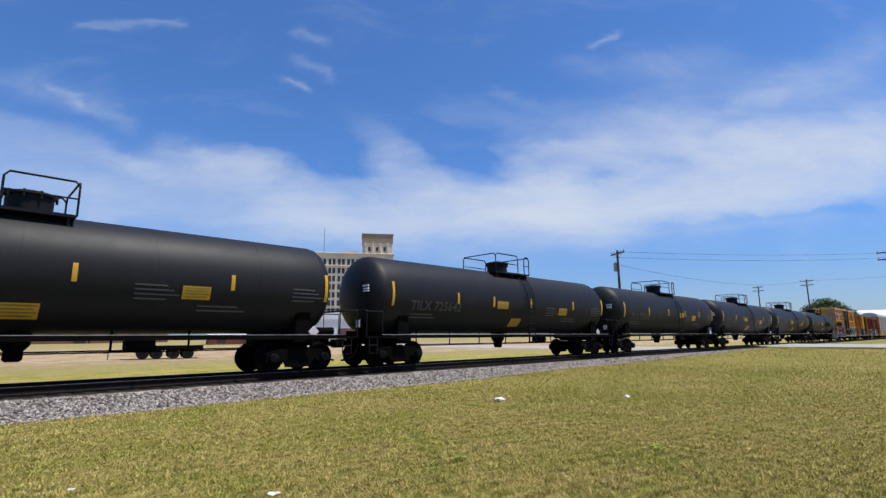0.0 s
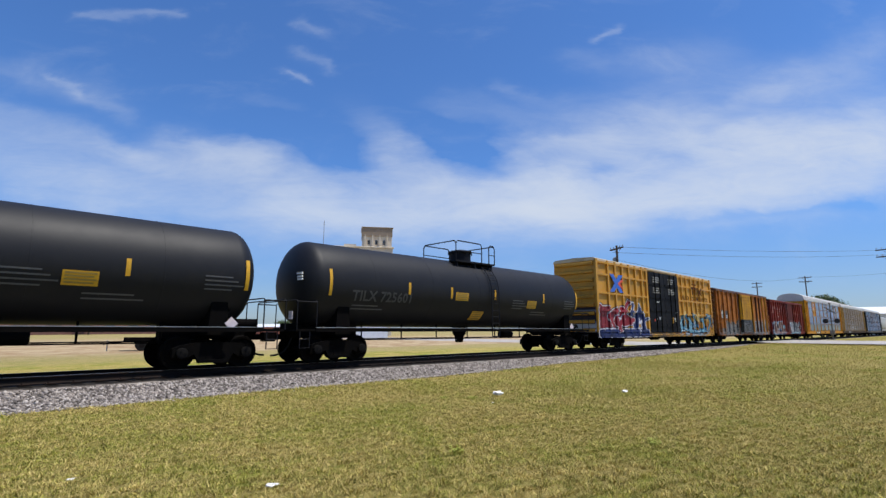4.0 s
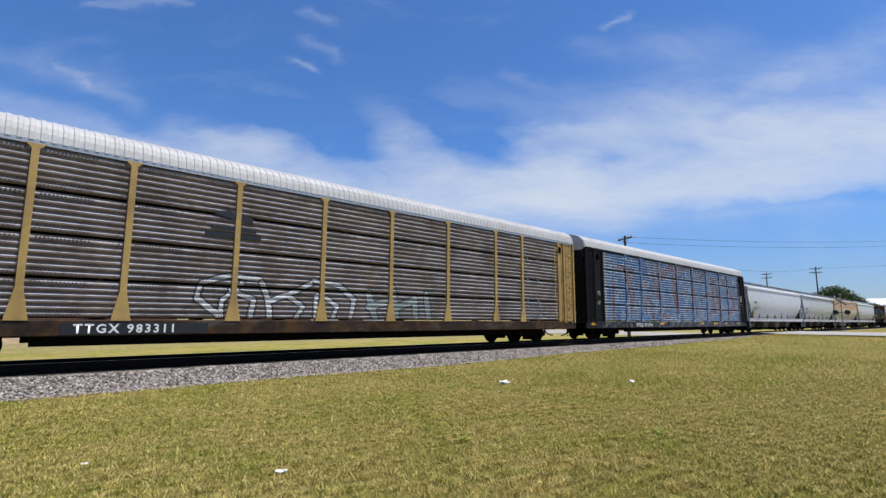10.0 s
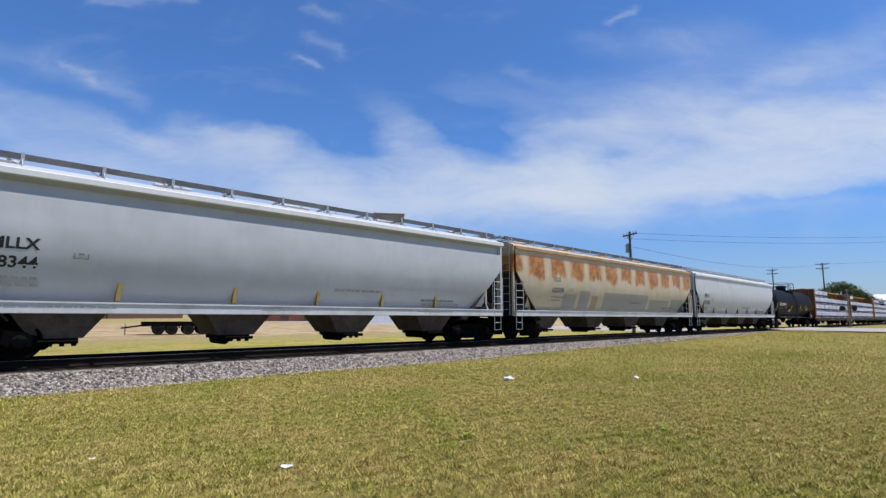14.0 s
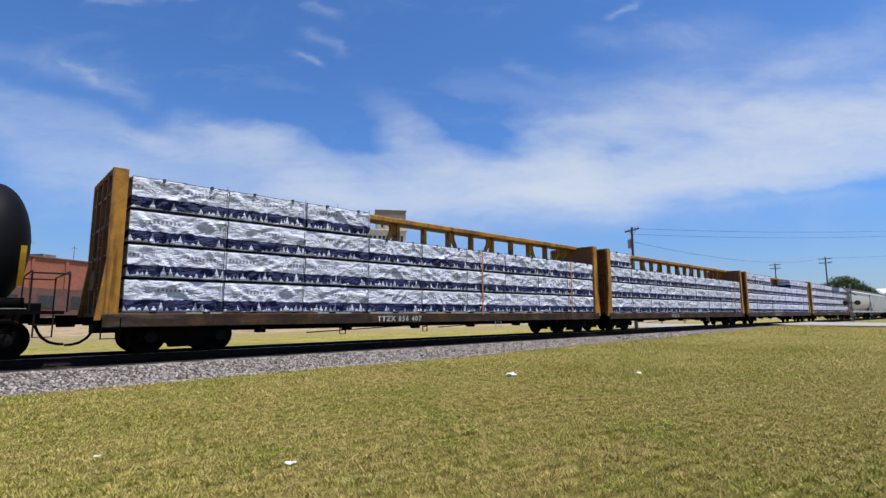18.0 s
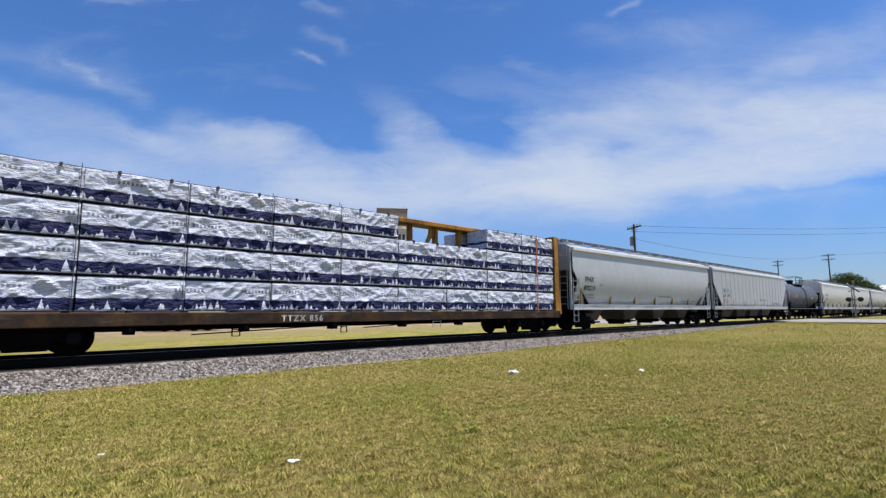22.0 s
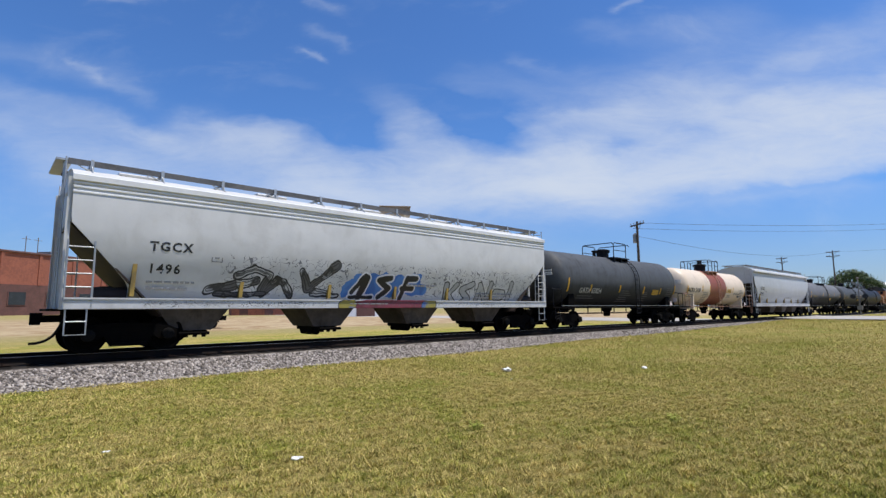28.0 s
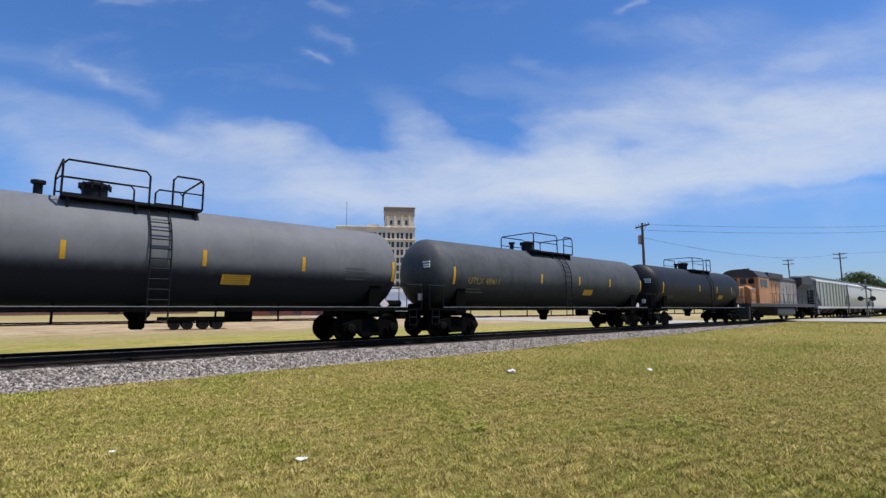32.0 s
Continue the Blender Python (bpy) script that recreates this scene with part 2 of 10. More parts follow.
def spray(x0, x1, z0, z1, colors, outline=(0.01, 0.01, 0.012), size=1.2, seed=0.0, wild=0.35, top=0.3):
    """Sprayed lettering between x0..x1 and z0..z1: outlined coloured pieces with an uneven upper edge."""
    def layer(nt, co, col):
        sep = nt.nodes.new("ShaderNodeSeparateXYZ")
        nt.links.new(co, sep.inputs[0])
        x, z = sep.outputs[0], sep.outputs[2]
        moved = stretched(nt, co, (1, 0.0, 1), (seed * 7.3, 0, seed * 3.1))
        warp = nt.nodes.new("ShaderNodeTexNoise")
        warp.inputs["Scale"].default_value = 1.3 / size
        warp.inputs["Detail"].default_value = 1.0
        nt.links.new(moved, warp.inputs["Vector"])
        bent = nt.nodes.new("ShaderNodeVectorMath")
        bent.operation = "MULTIPLY_ADD"
        nt.links.new(warp.outputs["Color"], bent.inputs[0])
        bent.inputs[1].default_value = (wild * size * 2.4,) * 3
        nt.links.new(moved, bent.inputs[2])
        shape = noise_node(nt, stretched(nt, bent.outputs[0], (1.25, 1.0, 0.75)), 1.25 / size, 0.7, 0.5, 0.6)
        tone = nt.nodes.new("ShaderNodeTexNoise")
        tone.inputs["Scale"].default_value = 0.8 / size
        tone.inputs["Detail"].default_value = 1.5
        tone.inputs["Distortion"].default_value = 1.0
        nt.links.new(bent.outputs[0], tone.inputs["Vector"])
        pick = nt.nodes.new("ShaderNodeValToRGB")
        pick.color_ramp.interpolation = "CONSTANT"
        while len(pick.color_ramp.elements) < len(colors):
            pick.color_ramp.elements.new(0.5)
        for i, c in enumerate(colors):
            pick.color_ramp.elements[i].position = 0.0 if i == 0 else 0.36 + 0.28 * i / len(colors)
            pick.color_ramp.elements[i].color = (*c, 1)
        nt.links.new(tone.outputs[0], pick.inputs[0])
        off = math_node(nt, "ABSOLUTE", math_node(nt, "SUBTRACT", shape, 0.5))
        edge = ramp(nt, off, 0.036, 0.028)
        second = math_node(nt, "ABSOLUTE", math_node(nt, "SUBTRACT", tone.outputs[0], 0.5))
        edge = math_node(nt, "MAXIMUM", edge, ramp(nt, second, 0.014, 0.009))
        hollow = ramp(nt, shape, 0.43, 0.42)
        piece = mix_color(nt, edge, pick.outputs[0], outline)
        piece = mix_color(nt, math_node(nt, "MULTIPLY", hollow, 0.85), piece, col)
        rag = noise_node(nt, moved, 1.6 / size, 2, 0.5)
        lift = math_node(nt, "MULTIPLY", math_node(nt, "SUBTRACT", rag, 0.5), top * 6)
        inside = math_node(nt, "MULTIPLY", ramp(nt, math_node(nt, "ADD", z, lift), z1 + 0.02, z1 - 0.02), ramp(nt, z, z0 - 0.02, z0 + 0.02))
        inside = math_node(nt, "MULTIPLY", inside, math_node(nt, "MULTIPLY", ramp(nt, math_node(nt, "ADD", x, lift), x0 - 0.03, x0 + 0.03), ramp(nt, math_node(nt, "ADD", x, lift), x1 + 0.03, x1 - 0.03)))
        return mix_color(nt, math_node(nt, "MULTIPLY", inside, 0.93), col, piece)
    return layer


def scrawl(x0, x1, z0, z1, rgb, size=1.0, seed=0.0, width=0.03):
    """Thin sprayed lines."""
    def layer(nt, co, col):
        sep = nt.nodes.new("ShaderNodeSeparateXYZ")
        nt.links.new(co, sep.inputs[0])
        moved = stretched(nt, co, (1, 0.0, 1), (seed * 5.7, 0, seed * 2.3))
        a = noise_node(nt, moved, 1.7 / size, 1.0, 0.4, 1.2)
        line = ramp(nt, math_node(nt, "ABSOLUTE", math_node(nt, "SUBTRACT", a, 0.5)), width, width * 0.6)
        inside = line
        for s, lo, hi in ((sep.outputs[0], x0, x1), (sep.outputs[2], z0, z1)):
            inside = math_node(nt, "MULTIPLY", inside, math_node(nt, "MULTIPLY", ramp(nt, s, lo, lo + 0.1), ramp(nt, s, hi, hi - 0.1)))
        return mix_color(nt, math_node(nt, "MULTIPLY", inside, 0.9), col, rgb)
    return layer


def piece(strokes, fills, outline=None, rim=0.05, halo=None, halo_rim=0.0, amount=0.985, shake=0.06, seed=0.0, inner=None, contour=None):
    """Sprayed shape of thick strokes (x0, z0, x1, z1, half widths at both ends), filled, outlined, with an outer halo."""
    def layer(nt, co, col):
        flat = stretched(nt, co, (1, 0, 1))
        wob = nt.nodes.new("ShaderNodeTexNoise")
        wob.inputs["Scale"].default_value = 2.2
        wob.inputs["Detail"].default_value = 2.0
        nt.links.new(stretched(nt, flat, (1, 1, 1), (seed * 3.7, 0, seed)), wob.inputs["Vector"])
        mid = nt.nodes.new("ShaderNodeVectorMath")
        mid.operation = "SUBTRACT"
        nt.links.new(wob.outputs["Color"], mid.inputs[0])
        mid.inputs[1].default_value = (0.5, 0.5, 0.5)
        pt = nt.nodes.new("ShaderNodeVectorMath")
        pt.operation = "MULTIPLY_ADD"
        nt.links.new(mid.outputs[0], pt.inputs[0])
        pt.inputs[1].default_value = (shake * 4, 0, shake * 4)
        nt.links.new(flat, pt.inputs[2])
        near = None
        for x0, z0, x1, z1, r0, r1 in strokes:
            pa = nt.nodes.new("ShaderNodeVectorMath")
            pa.operation = "SUBTRACT"
            nt.links.new(pt.outputs[0], pa.inputs[0])
            pa.inputs[1].default_value = (x0, 0, z0)
            ba = Vector((x1 - x0, 0, z1 - z0))
            dt = nt.nodes.new("ShaderNodeVectorMath")
            dt.operation = "DOT_PRODUCT"
            nt.links.new(pa.outputs[0], dt.inputs[0])
            dt.inputs[1].default_value = ba / max(ba.length_squared, 1e-4)
            along = math_node(nt, "MINIMUM", math_node(nt, "MAXIMUM", dt.outputs["Value"], 0.0), 1.0)
            foot = nt.nodes.new("ShaderNodeVectorMath")
            foot.operation = "SCALE"
            foot.inputs[0].default_value = ba
            nt.links.new(along, foot.inputs["Scale"])
            gap = nt.nodes.new("ShaderNodeVectorMath")
            gap.operation = "DISTANCE"
            nt.links.new(pa.outputs[0], gap.inputs[0])
            nt.links.new(foot.outputs[0], gap.inputs[1])
            d = math_node(nt, "SUBTRACT", gap.outputs["Value"], math_node(nt, "MULTIPLY_ADD", along, r1 - r0, r0))
            near = d if near is None else math_node(nt, "MINIMUM", near, d)
        if halo:
            col = mix_color(nt, math_node(nt, "MULTIPLY", ramp(nt, near, rim + halo_rim + 0.015, rim + halo_rim - 0.015), amount), col, halo)
        if outline:
            col = mix_color(nt, math_node(nt, "MULTIPLY", ramp(nt, near, rim + 0.01, rim - 0.01), amount), col, outline)
        tone = noise_node(nt, stretched(nt, flat, (1, 1, 1), (seed * 2.3, 0, 0)), 1.1, 3, 0.55)
        fill = fills[0]
        for i, c in enumerate(fills[1:]):
            cut = 0.46 + 0.12 * i
            fill = mix_color(nt, ramp(nt, tone, cut - 0.04, cut + 0.04), fill, c)
        if contour:
            step, rgb = contour
            wave = math_node(nt, "SINE", math_node(nt, "MULTIPLY", near, 2 * math.pi / step))
            fill = mix_color(nt, math_node(nt, "MULTIPLY", ramp(nt, wave, -0.1, 0.7), 0.85), fill, rgb)
        if inner:
            depth, rgb = inner
            lines = ramp(nt, math_node(nt, "ABSOLUTE", math_node(nt, "ADD", near, depth)), 0.022, 0.012)
            cross = ramp(nt, math_node(nt, "ABSOLUTE", math_node(nt, "SUBTRACT", tone, 0.5)), 0.02, 0.012)
            fill = mix_color(nt, math_node(nt, "MULTIPLY", math_node(nt, "MAXIMUM", lines, cross), 0.85), fill, rgb)
        return mix_color(nt, math_node(nt, "MULTIPLY", ramp(nt, near, 0.01, -0.01), amount), col, fill)
    return layer


def wild(x0, x1, z0, z1, count, fills, outline, rim=0.04, halo=None, halo_rim=0.0, seed=0, fat=0.12, amount=0.97, shake=0.06, inner=None):
    """A row of interlocking sprayed letters: every second one lies over its neighbours."""
    rnd = random.Random(seed)
    w, h = (x1 - x0) / count, z1 - z0
    rows = ([], [])
    for k in range(count):
        ax = x0 + w * k
        lean = rnd.uniform(-0.15, 0.3) * w
        at = lambda u, v: (ax + u * w + v * lean, z0 + v * h)
        kind = rnd.randrange(6)
        if kind == 0:
            pts = [((0.1, 0), (0.3, 1)), ((0.3, 1), (0.65, 0.1)), ((0.65, 0.1), (0.95, 0.95))]
        elif kind == 1:
            pts = [((0.85, 0.95), (0.2, 0.75)), ((0.2, 0.75), (0.85, 0.35)), ((0.85, 0.35), (0.1, 0.05))]
        elif kind == 2:
            pts = [((0.15, 0), (0.2, 1)), ((0.2, 0.5), (0.95, 1.0)), ((0.25, 0.5), (1.0, -0.05))]
        elif kind == 3:
            pts = [((0.2, 0.1), (0.2, 0.9)), ((0.2, 0.9), (0.8, 0.8)), ((0.8, 0.8), (0.8, 0.1)), ((0.2, 0.1), (0.8, 0.1))]
        elif kind == 4:
            pts = [((0.0, 0), (0.5, 1.05)), ((0.5, 1.05), (0.95, 0)), ((0.25, 0.35), (0.8, 0.4))]
        else:
            pts = [((0.2, 0), (0.15, 1)), ((0.15, 0.95), (0.9, 0.9)), ((0.2, 0.5), (0.75, 0.5)), ((0.2, 0.05), (1.05, 0.1))]
        for a, b in pts:
            pa, pb = at(*a), at(*b)
            rows[k % 2].append((pa[0], pa[1], pb[0], pb[1], fat * rnd.uniform(0.75, 1.3), fat * rnd.uniform(0.6, 1.3)))
    return [piece(r, fills[i:] + fills[:i], outline, rim, halo, halo_rim, amount, shake, seed + i * 1.3, inner) for i, r in enumerate(rows)]


def low_shade(z0, z1, rgb, amount, ragged=1.1):
    """Shade painted into the colour: full below z0, gone above z1, its edge broken by noise."""
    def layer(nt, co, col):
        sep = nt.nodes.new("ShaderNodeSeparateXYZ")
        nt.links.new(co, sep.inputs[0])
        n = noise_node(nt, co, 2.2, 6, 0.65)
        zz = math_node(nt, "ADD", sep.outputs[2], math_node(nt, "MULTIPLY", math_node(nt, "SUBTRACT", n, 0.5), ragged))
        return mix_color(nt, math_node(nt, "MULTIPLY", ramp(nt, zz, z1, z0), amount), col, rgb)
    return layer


RUST = (0.16, 0.055, 0.02)
GRIME = (0.05, 0.04, 0.03)
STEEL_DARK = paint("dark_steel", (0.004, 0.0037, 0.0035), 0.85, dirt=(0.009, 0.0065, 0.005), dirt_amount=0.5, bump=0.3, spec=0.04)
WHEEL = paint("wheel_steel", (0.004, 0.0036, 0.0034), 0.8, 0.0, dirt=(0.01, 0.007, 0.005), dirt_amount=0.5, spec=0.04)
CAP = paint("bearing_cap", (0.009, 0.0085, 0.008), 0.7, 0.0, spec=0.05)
RUBBER = paint("rubber", (0.012, 0.012, 0.012), 0.7, spec=0.12)
RAIL = paint("rail_steel", (0.01, 0.0075, 0.0065), 0.8, 0.0, dirt=(0.035, 0.016, 0.01), dirt_amount=0.4, spec=0.15)
RAIL_HEAD = paint("rail_head", (0.35, 0.33, 0.31), 0.32, 0.9)
TIE = paint("tie_wood", (0.011, 0.009, 0.0075), 0.85, dirt=(0.02, 0.018, 0.016), dirt_amount=0.4, bump=0.5, spec=0.12)
TANK_BLACK = paint("black_tank_paint", (0.0095, 0.0098, 0.012), 0.55, vary=0.1, grain=2.0, dirt=(0.016, 0.0155, 0.016), dirt_amount=0.4, bump=0.03, bump_scale=6, spec=0.26)
TANK_JET = paint("jet_black_tank_paint", (0.0065, 0.0065, 0.008), 0.6, vary=0.1, grain=2.0, dirt=(0.012, 0.0115, 0.012), dirt_amount=0.4, bump=0.03, bump_scale=6, spec=0.1)
# The unlit lower half of the shell is painted dark here.
TANK_GREY = paint("grey_tank_paint", (0.075, 0.08, 0.086), 0.6, vary=0.1, grain=2.0, dirt=(0.04, 0.038, 0.036), dirt_amount=0.4, streak=(0.05, 0.045, 0.04), streak_amount=0.5, bump=0.03, bump_scale=6, spec=0.2, layers=(low_shade(1.6, 2.7, (0.012, 0.013, 0.016), 0.92, 0.5),))
# Colour drops to near black where the shell turns away from the sun.
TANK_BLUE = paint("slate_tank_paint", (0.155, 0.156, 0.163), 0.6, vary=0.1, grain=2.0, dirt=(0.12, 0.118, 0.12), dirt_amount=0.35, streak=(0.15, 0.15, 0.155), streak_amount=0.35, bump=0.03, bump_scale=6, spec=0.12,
                  layers=(low_shade(2.0, 2.5, (0.01, 0.012, 0.02), 0.96, 0.2), scrawl(1.2, 5.5, 1.6, 2.3, (0.2, 0.2, 0.21), 0.5, 2.0, 0.014)))
TANK_CREAM = paint("cream_tank_paint", (0.7, 0.57, 0.43), 0.45, vary=0.05, grain=2.0, dirt=(0.5, 0.4, 0.3), dirt_amount=0.3, bump=0.03, bump_scale=6)
TANK_RED = paint("rust_red_band", (0.25, 0.066, 0.03), 0.5, vary=0.12)
YELLOW = tint("reflective_yellow", (0.62, 0.33, 0.015), 0.45)
WHITE = tint("white_lettering", (0.78, 0.78, 0.76), 0.5)
FAINT = tint("worn_white_lettering", (0.085, 0.085, 0.088), 0.6)
BLACK = tint("black_lettering", (0.015, 0.015, 0.018), 0.5)
DARKBAR = tint("faded_black_lettering", (0.16, 0.16, 0.16), 0.6)
PINK = tint("placard_white", (0.7, 0.6, 0.6), 0.5)
GALV = paint("galvanised_steel", (0.4, 0.42, 0.44), 0.45, 0.5, vary=0.1)
BLACK_PIPE = paint("black_pipe", (0.012, 0.012, 0.015), 0.6, spec=0.12)


def finish_hopper(name, rgb, dirt, amount, layers=(), vary=0.06, rough=0.42):
    return paint(name, rgb, rough, 0.0, vary=vary, grain=1.2, dirt=dirt, dirt_amount=amount * 0.6, streak=tuple(c * 0.85 for c in rgb), streak_amount=0.2, bump=0.8, bump_scale=0.7, layers=layers, relief=0.06, bump_detail=1.5)


# Lower sides painted darker, for the shade where they curve under.
HOP_LIGHT = finish_hopper("light_grey_hopper_paint", (0.54, 0.555, 0.565), (0.38, 0.38, 0.38), 0.25, (low_shade(1.4, 2.6, (0.3, 0.3, 0.305), 0.35),))
HOP_GREY = finish_hopper("pale_grey_hopper_paint", (0.5, 0.505, 0.505), (0.36, 0.35, 0.34), 0.3)
HOP_BLUE = finish_hopper("blue_grey_hopper_paint", (0.5, 0.51, 0.53), (0.36, 0.36, 0.36), 0.3)
HOP_WHITE = finish_hopper("off_white_hopper_paint", (0.66, 0.64, 0.6), (0.42, 0.38, 0.33), 0.35)
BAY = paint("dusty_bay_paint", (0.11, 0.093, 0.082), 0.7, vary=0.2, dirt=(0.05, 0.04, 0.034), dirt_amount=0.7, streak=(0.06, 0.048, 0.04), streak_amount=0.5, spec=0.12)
# Dark base puts the shade below the hopper ends into the colour.
SLOPE = paint("shaded_slope_sheet", (0.034, 0.028, 0.025), 0.65, dirt=(0.055, 0.035, 0.028), dirt_amount=0.5, spec=0.12)
HOP_GRAF = finish_hopper("sprayed_hopper_paint", (0.6, 0.595, 0.58), (0.33, 0.3, 0.26), 0.35, (
    scrawl(4.0, 20.0, 1.45, 2.7, (0.12, 0.12, 0.13), 0.5, 3.0, 0.02),
    piece(((3.79, 1.64, 5.09, 1.92, 0.1, 0.1), (4.53, 2.04, 4.99, 2.3, 0.07, 0.07), (4.99, 2.3, 5.5, 2.08, 0.07, 0.07), (5.5, 2.08, 5.27, 1.68, 0.07, 0.08), (5.28, 1.54, 5.77, 1.95, 0.06, 0.12), (5.95, 1.9, 6.24, 1.55, 0.1, 0.08)), ((0.5, 0.5, 0.49), (0.1, 0.1, 0.105)), (0.01, 0.01, 0.012), 0.045, seed=1.0, inner=(0.05, (0.02, 0.02, 0.02))),
    piece(((6.57, 2.24, 6.79, 1.72, 0.08, 0.1), (6.79, 1.72, 7.77, 2.52, 0.08, 0.12), (6.99, 1.62, 7.93, 1.51, 0.1, 0.02), (3.98, 1.51, 5.36, 1.54, 0.04, 0.04)), ((0.5, 0.5, 0.49), (0.1, 0.1, 0.105)), (0.01, 0.01, 0.012), 0.045, seed=2.0, inner=(0.05, (0.02, 0.02, 0.02))),
    piece(((8.36, 1.76, 11.58, 1.78, 0.3, 0.25), (8.69, 2.06, 11.28, 2.16, 0.2, 0.2)), ((0.04, 0.15, 0.45), (0.07, 0.22, 0.55)), None, 0.0, seed=3.0, shake=0.12),
    piece(((8.98, 2.13, 8.77, 1.48, 0.14, 0.12), (8.47, 1.65, 8.92, 2.19, 0.08, 0.1), (8.42, 1.48, 9.3, 1.49, 0.06, 0.06), (10.04, 2.17, 9.53, 2.09, 0.1, 0.1), (9.53, 2.09, 9.98, 1.8, 0.1, 0.1), (9.98, 1.8, 9.61, 1.5, 0.1, 0.1), (10.78, 2.2, 10.59, 1.45, 0.1, 0.1), (10.78, 2.18, 11.2, 2.2, 0.1, 0.1), (10.58, 1.82, 11.07, 1.83, 0.1, 0.1)), ((0.012, 0.012, 0.014),), (0.75, 0.75, 0.76), 0.06, seed=4.0, shake=0.03),
    piece(((12.82, 2.01, 12.91, 1.2, 0.1, 0.1), (13.4, 2.03, 12.99, 1.61, 0.08, 0.08), (12.99, 1.61, 13.5, 1.2, 0.08, 0.08), (14.28, 2.06, 13.66, 1.83, 0.1, 0.1), (13.66, 1.83, 14.2, 1.48, 0.1, 0.1), (14.2, 1.48, 13.58, 1.2, 0.1, 0.1), (14.65, 1.2, 14.74, 2.07, 0.1, 0.1), (14.74, 2.07, 15.32, 1.2, 0.09, 0.09), (15.32, 1.2, 15.42, 2.1, 0.1, 0.1), (15.82, 1.65, 16.23, 1.66, 0.22, 0.22), (16.76, 2.14, 16.64, 1.2, 0.1, 0.1)), ((0.46, 0.46, 0.45), (0.38, 0.38, 0.37)), (0.015, 0.015, 0.017), 0.045, seed=5.0, shake=0.04)))
HOP_TAN = finish_hopper("drab_hopper_paint", (0.3, 0.31, 0.26), (0.2, 0.19, 0.15), 0.5)


def rust_blocks(first, step, wide, z_top, z_low):
    """Rust that has run down from the eave in a broad patch under each roof hatch."""
    def layer(nt, co, col):
        sep = nt.nodes.new("ShaderNodeSeparateXYZ")
        nt.links.new(co, sep.inputs[0])
        wob = noise_node(nt, stretched(nt, co, (1.0, 0.1, 0.3)), 2.4, 5, 0.6, 0.3)
        x = math_node(nt, "ADD", sep.outputs[0], math_node(nt, "MULTIPLY", math_node(nt, "SUBTRACT", wob, 0.5), 0.7))
        u = math_node(nt, "DIVIDE", math_node(nt, "SUBTRACT", x, first - step / 2), step)
        off = math_node(nt, "MULTIPLY", math_node(nt, "ABSOLUTE", math_node(nt, "SUBTRACT", math_node(nt, "FRACT", u), 0.5)), step)
        across = ramp(nt, off, wide / 2 + 0.06, wide / 2 - 0.16)
        each = noise_node(nt, stretched(nt, co, (0.35, 0.0, 0.0)), 1.7, 2, 0.5)
        ragged = noise_node(nt, stretched(nt, co, (3.0, 0.1, 0.5)), 2.0, 4, 0.6)
        foot = math_node(nt, "ADD", math_node(nt, "MULTIPLY", math_node(nt, "SUBTRACT", each, 0.5), 1.3), math_node(nt, "MULTIPLY", math_node(nt, "SUBTRACT", ragged, 0.5), 0.5))
        z = math_node(nt, "ADD", sep.outputs[2], foot)
        down = math_node(nt, "MULTIPLY", ramp(nt, z, z_low - 0.12, z_low + 0.15), ramp(nt, sep.outputs[2], z_top + 0.08, z_top - 0.06))
        mask = math_node(nt, "MULTIPLY", across, down)
        blotch = noise_node(nt, co, 3.0, 5, 0.65)
        tone = mix_color(nt, ramp(nt, blotch, 0.38, 0.6), (0.27, 0.082, 0.008), (0.5, 0.2, 0.028))
        halo = math_node(nt, "MULTIPLY", ramp(nt, off, wide / 2 + 0.4, wide / 2), math_node(nt, "MULTIPLY", ramp(nt, z, z_low - 0.5, z_low + 0.5), 0.45))
        col = mix_color(nt, halo, col, (0.5, 0.3, 0.13))
        return mix_color(nt, math_node(nt, "MULTIPLY", mask, 0.93), col, tone)
    return layer


def patches(boxes, rgb, amount):
    """Squared-off areas rolled over with a second paint."""
    def layer(nt, co, col):
        sep = nt.nodes.new("ShaderNodeSeparateXYZ")
        nt.links.new(co, sep.inputs[0])
        for x0, x1, z0, z1 in boxes:
            m = math_node(nt, "MULTIPLY", ramp(nt, sep.outputs[0], x0, x0 + 0.06), ramp(nt, sep.outputs[0], x1, x1 - 0.06))
            m = math_node(nt, "MULTIPLY", m, math_node(nt, "MULTIPLY", ramp(nt, sep.outputs[2], z0, z0 + 0.05), ramp(nt, sep.outputs[2], z1, z1 - 0.05)))
            col = mix_color(nt, math_node(nt, "MULTIPLY", m, amount), col, rgb)
        return col
    return layer


HOP_RUST = finish_hopper("rust_run_hopper_paint", (0.58, 0.49, 0.36), (0.48, 0.36, 0.22), 0.4, (
    patches(((4.5, 5.75, 1.5, 2.28), (6.0, 7.05, 1.5, 2.5), (8.5, 14.05, 1.5, 2.48), (14.3, 17.2, 1.5, 2.2), (17.5, 19.6, 1.5, 2.3)), (0.27, 0.275, 0.28), 0.75),
    patches(((7.25, 7.95, 1.5, 2.25),), (0.3, 0.17, 0.07), 0.6), rust_blocks(2.1, 1.79, 1.3, 3.98, 3.05)), 0.1)
RIM_TAN = paint("rust_stained_rim_paint", (0.42, 0.29, 0.17), 0.55, vary=0.15, dirt=(0.22, 0.085, 0.03), dirt_amount=0.6)
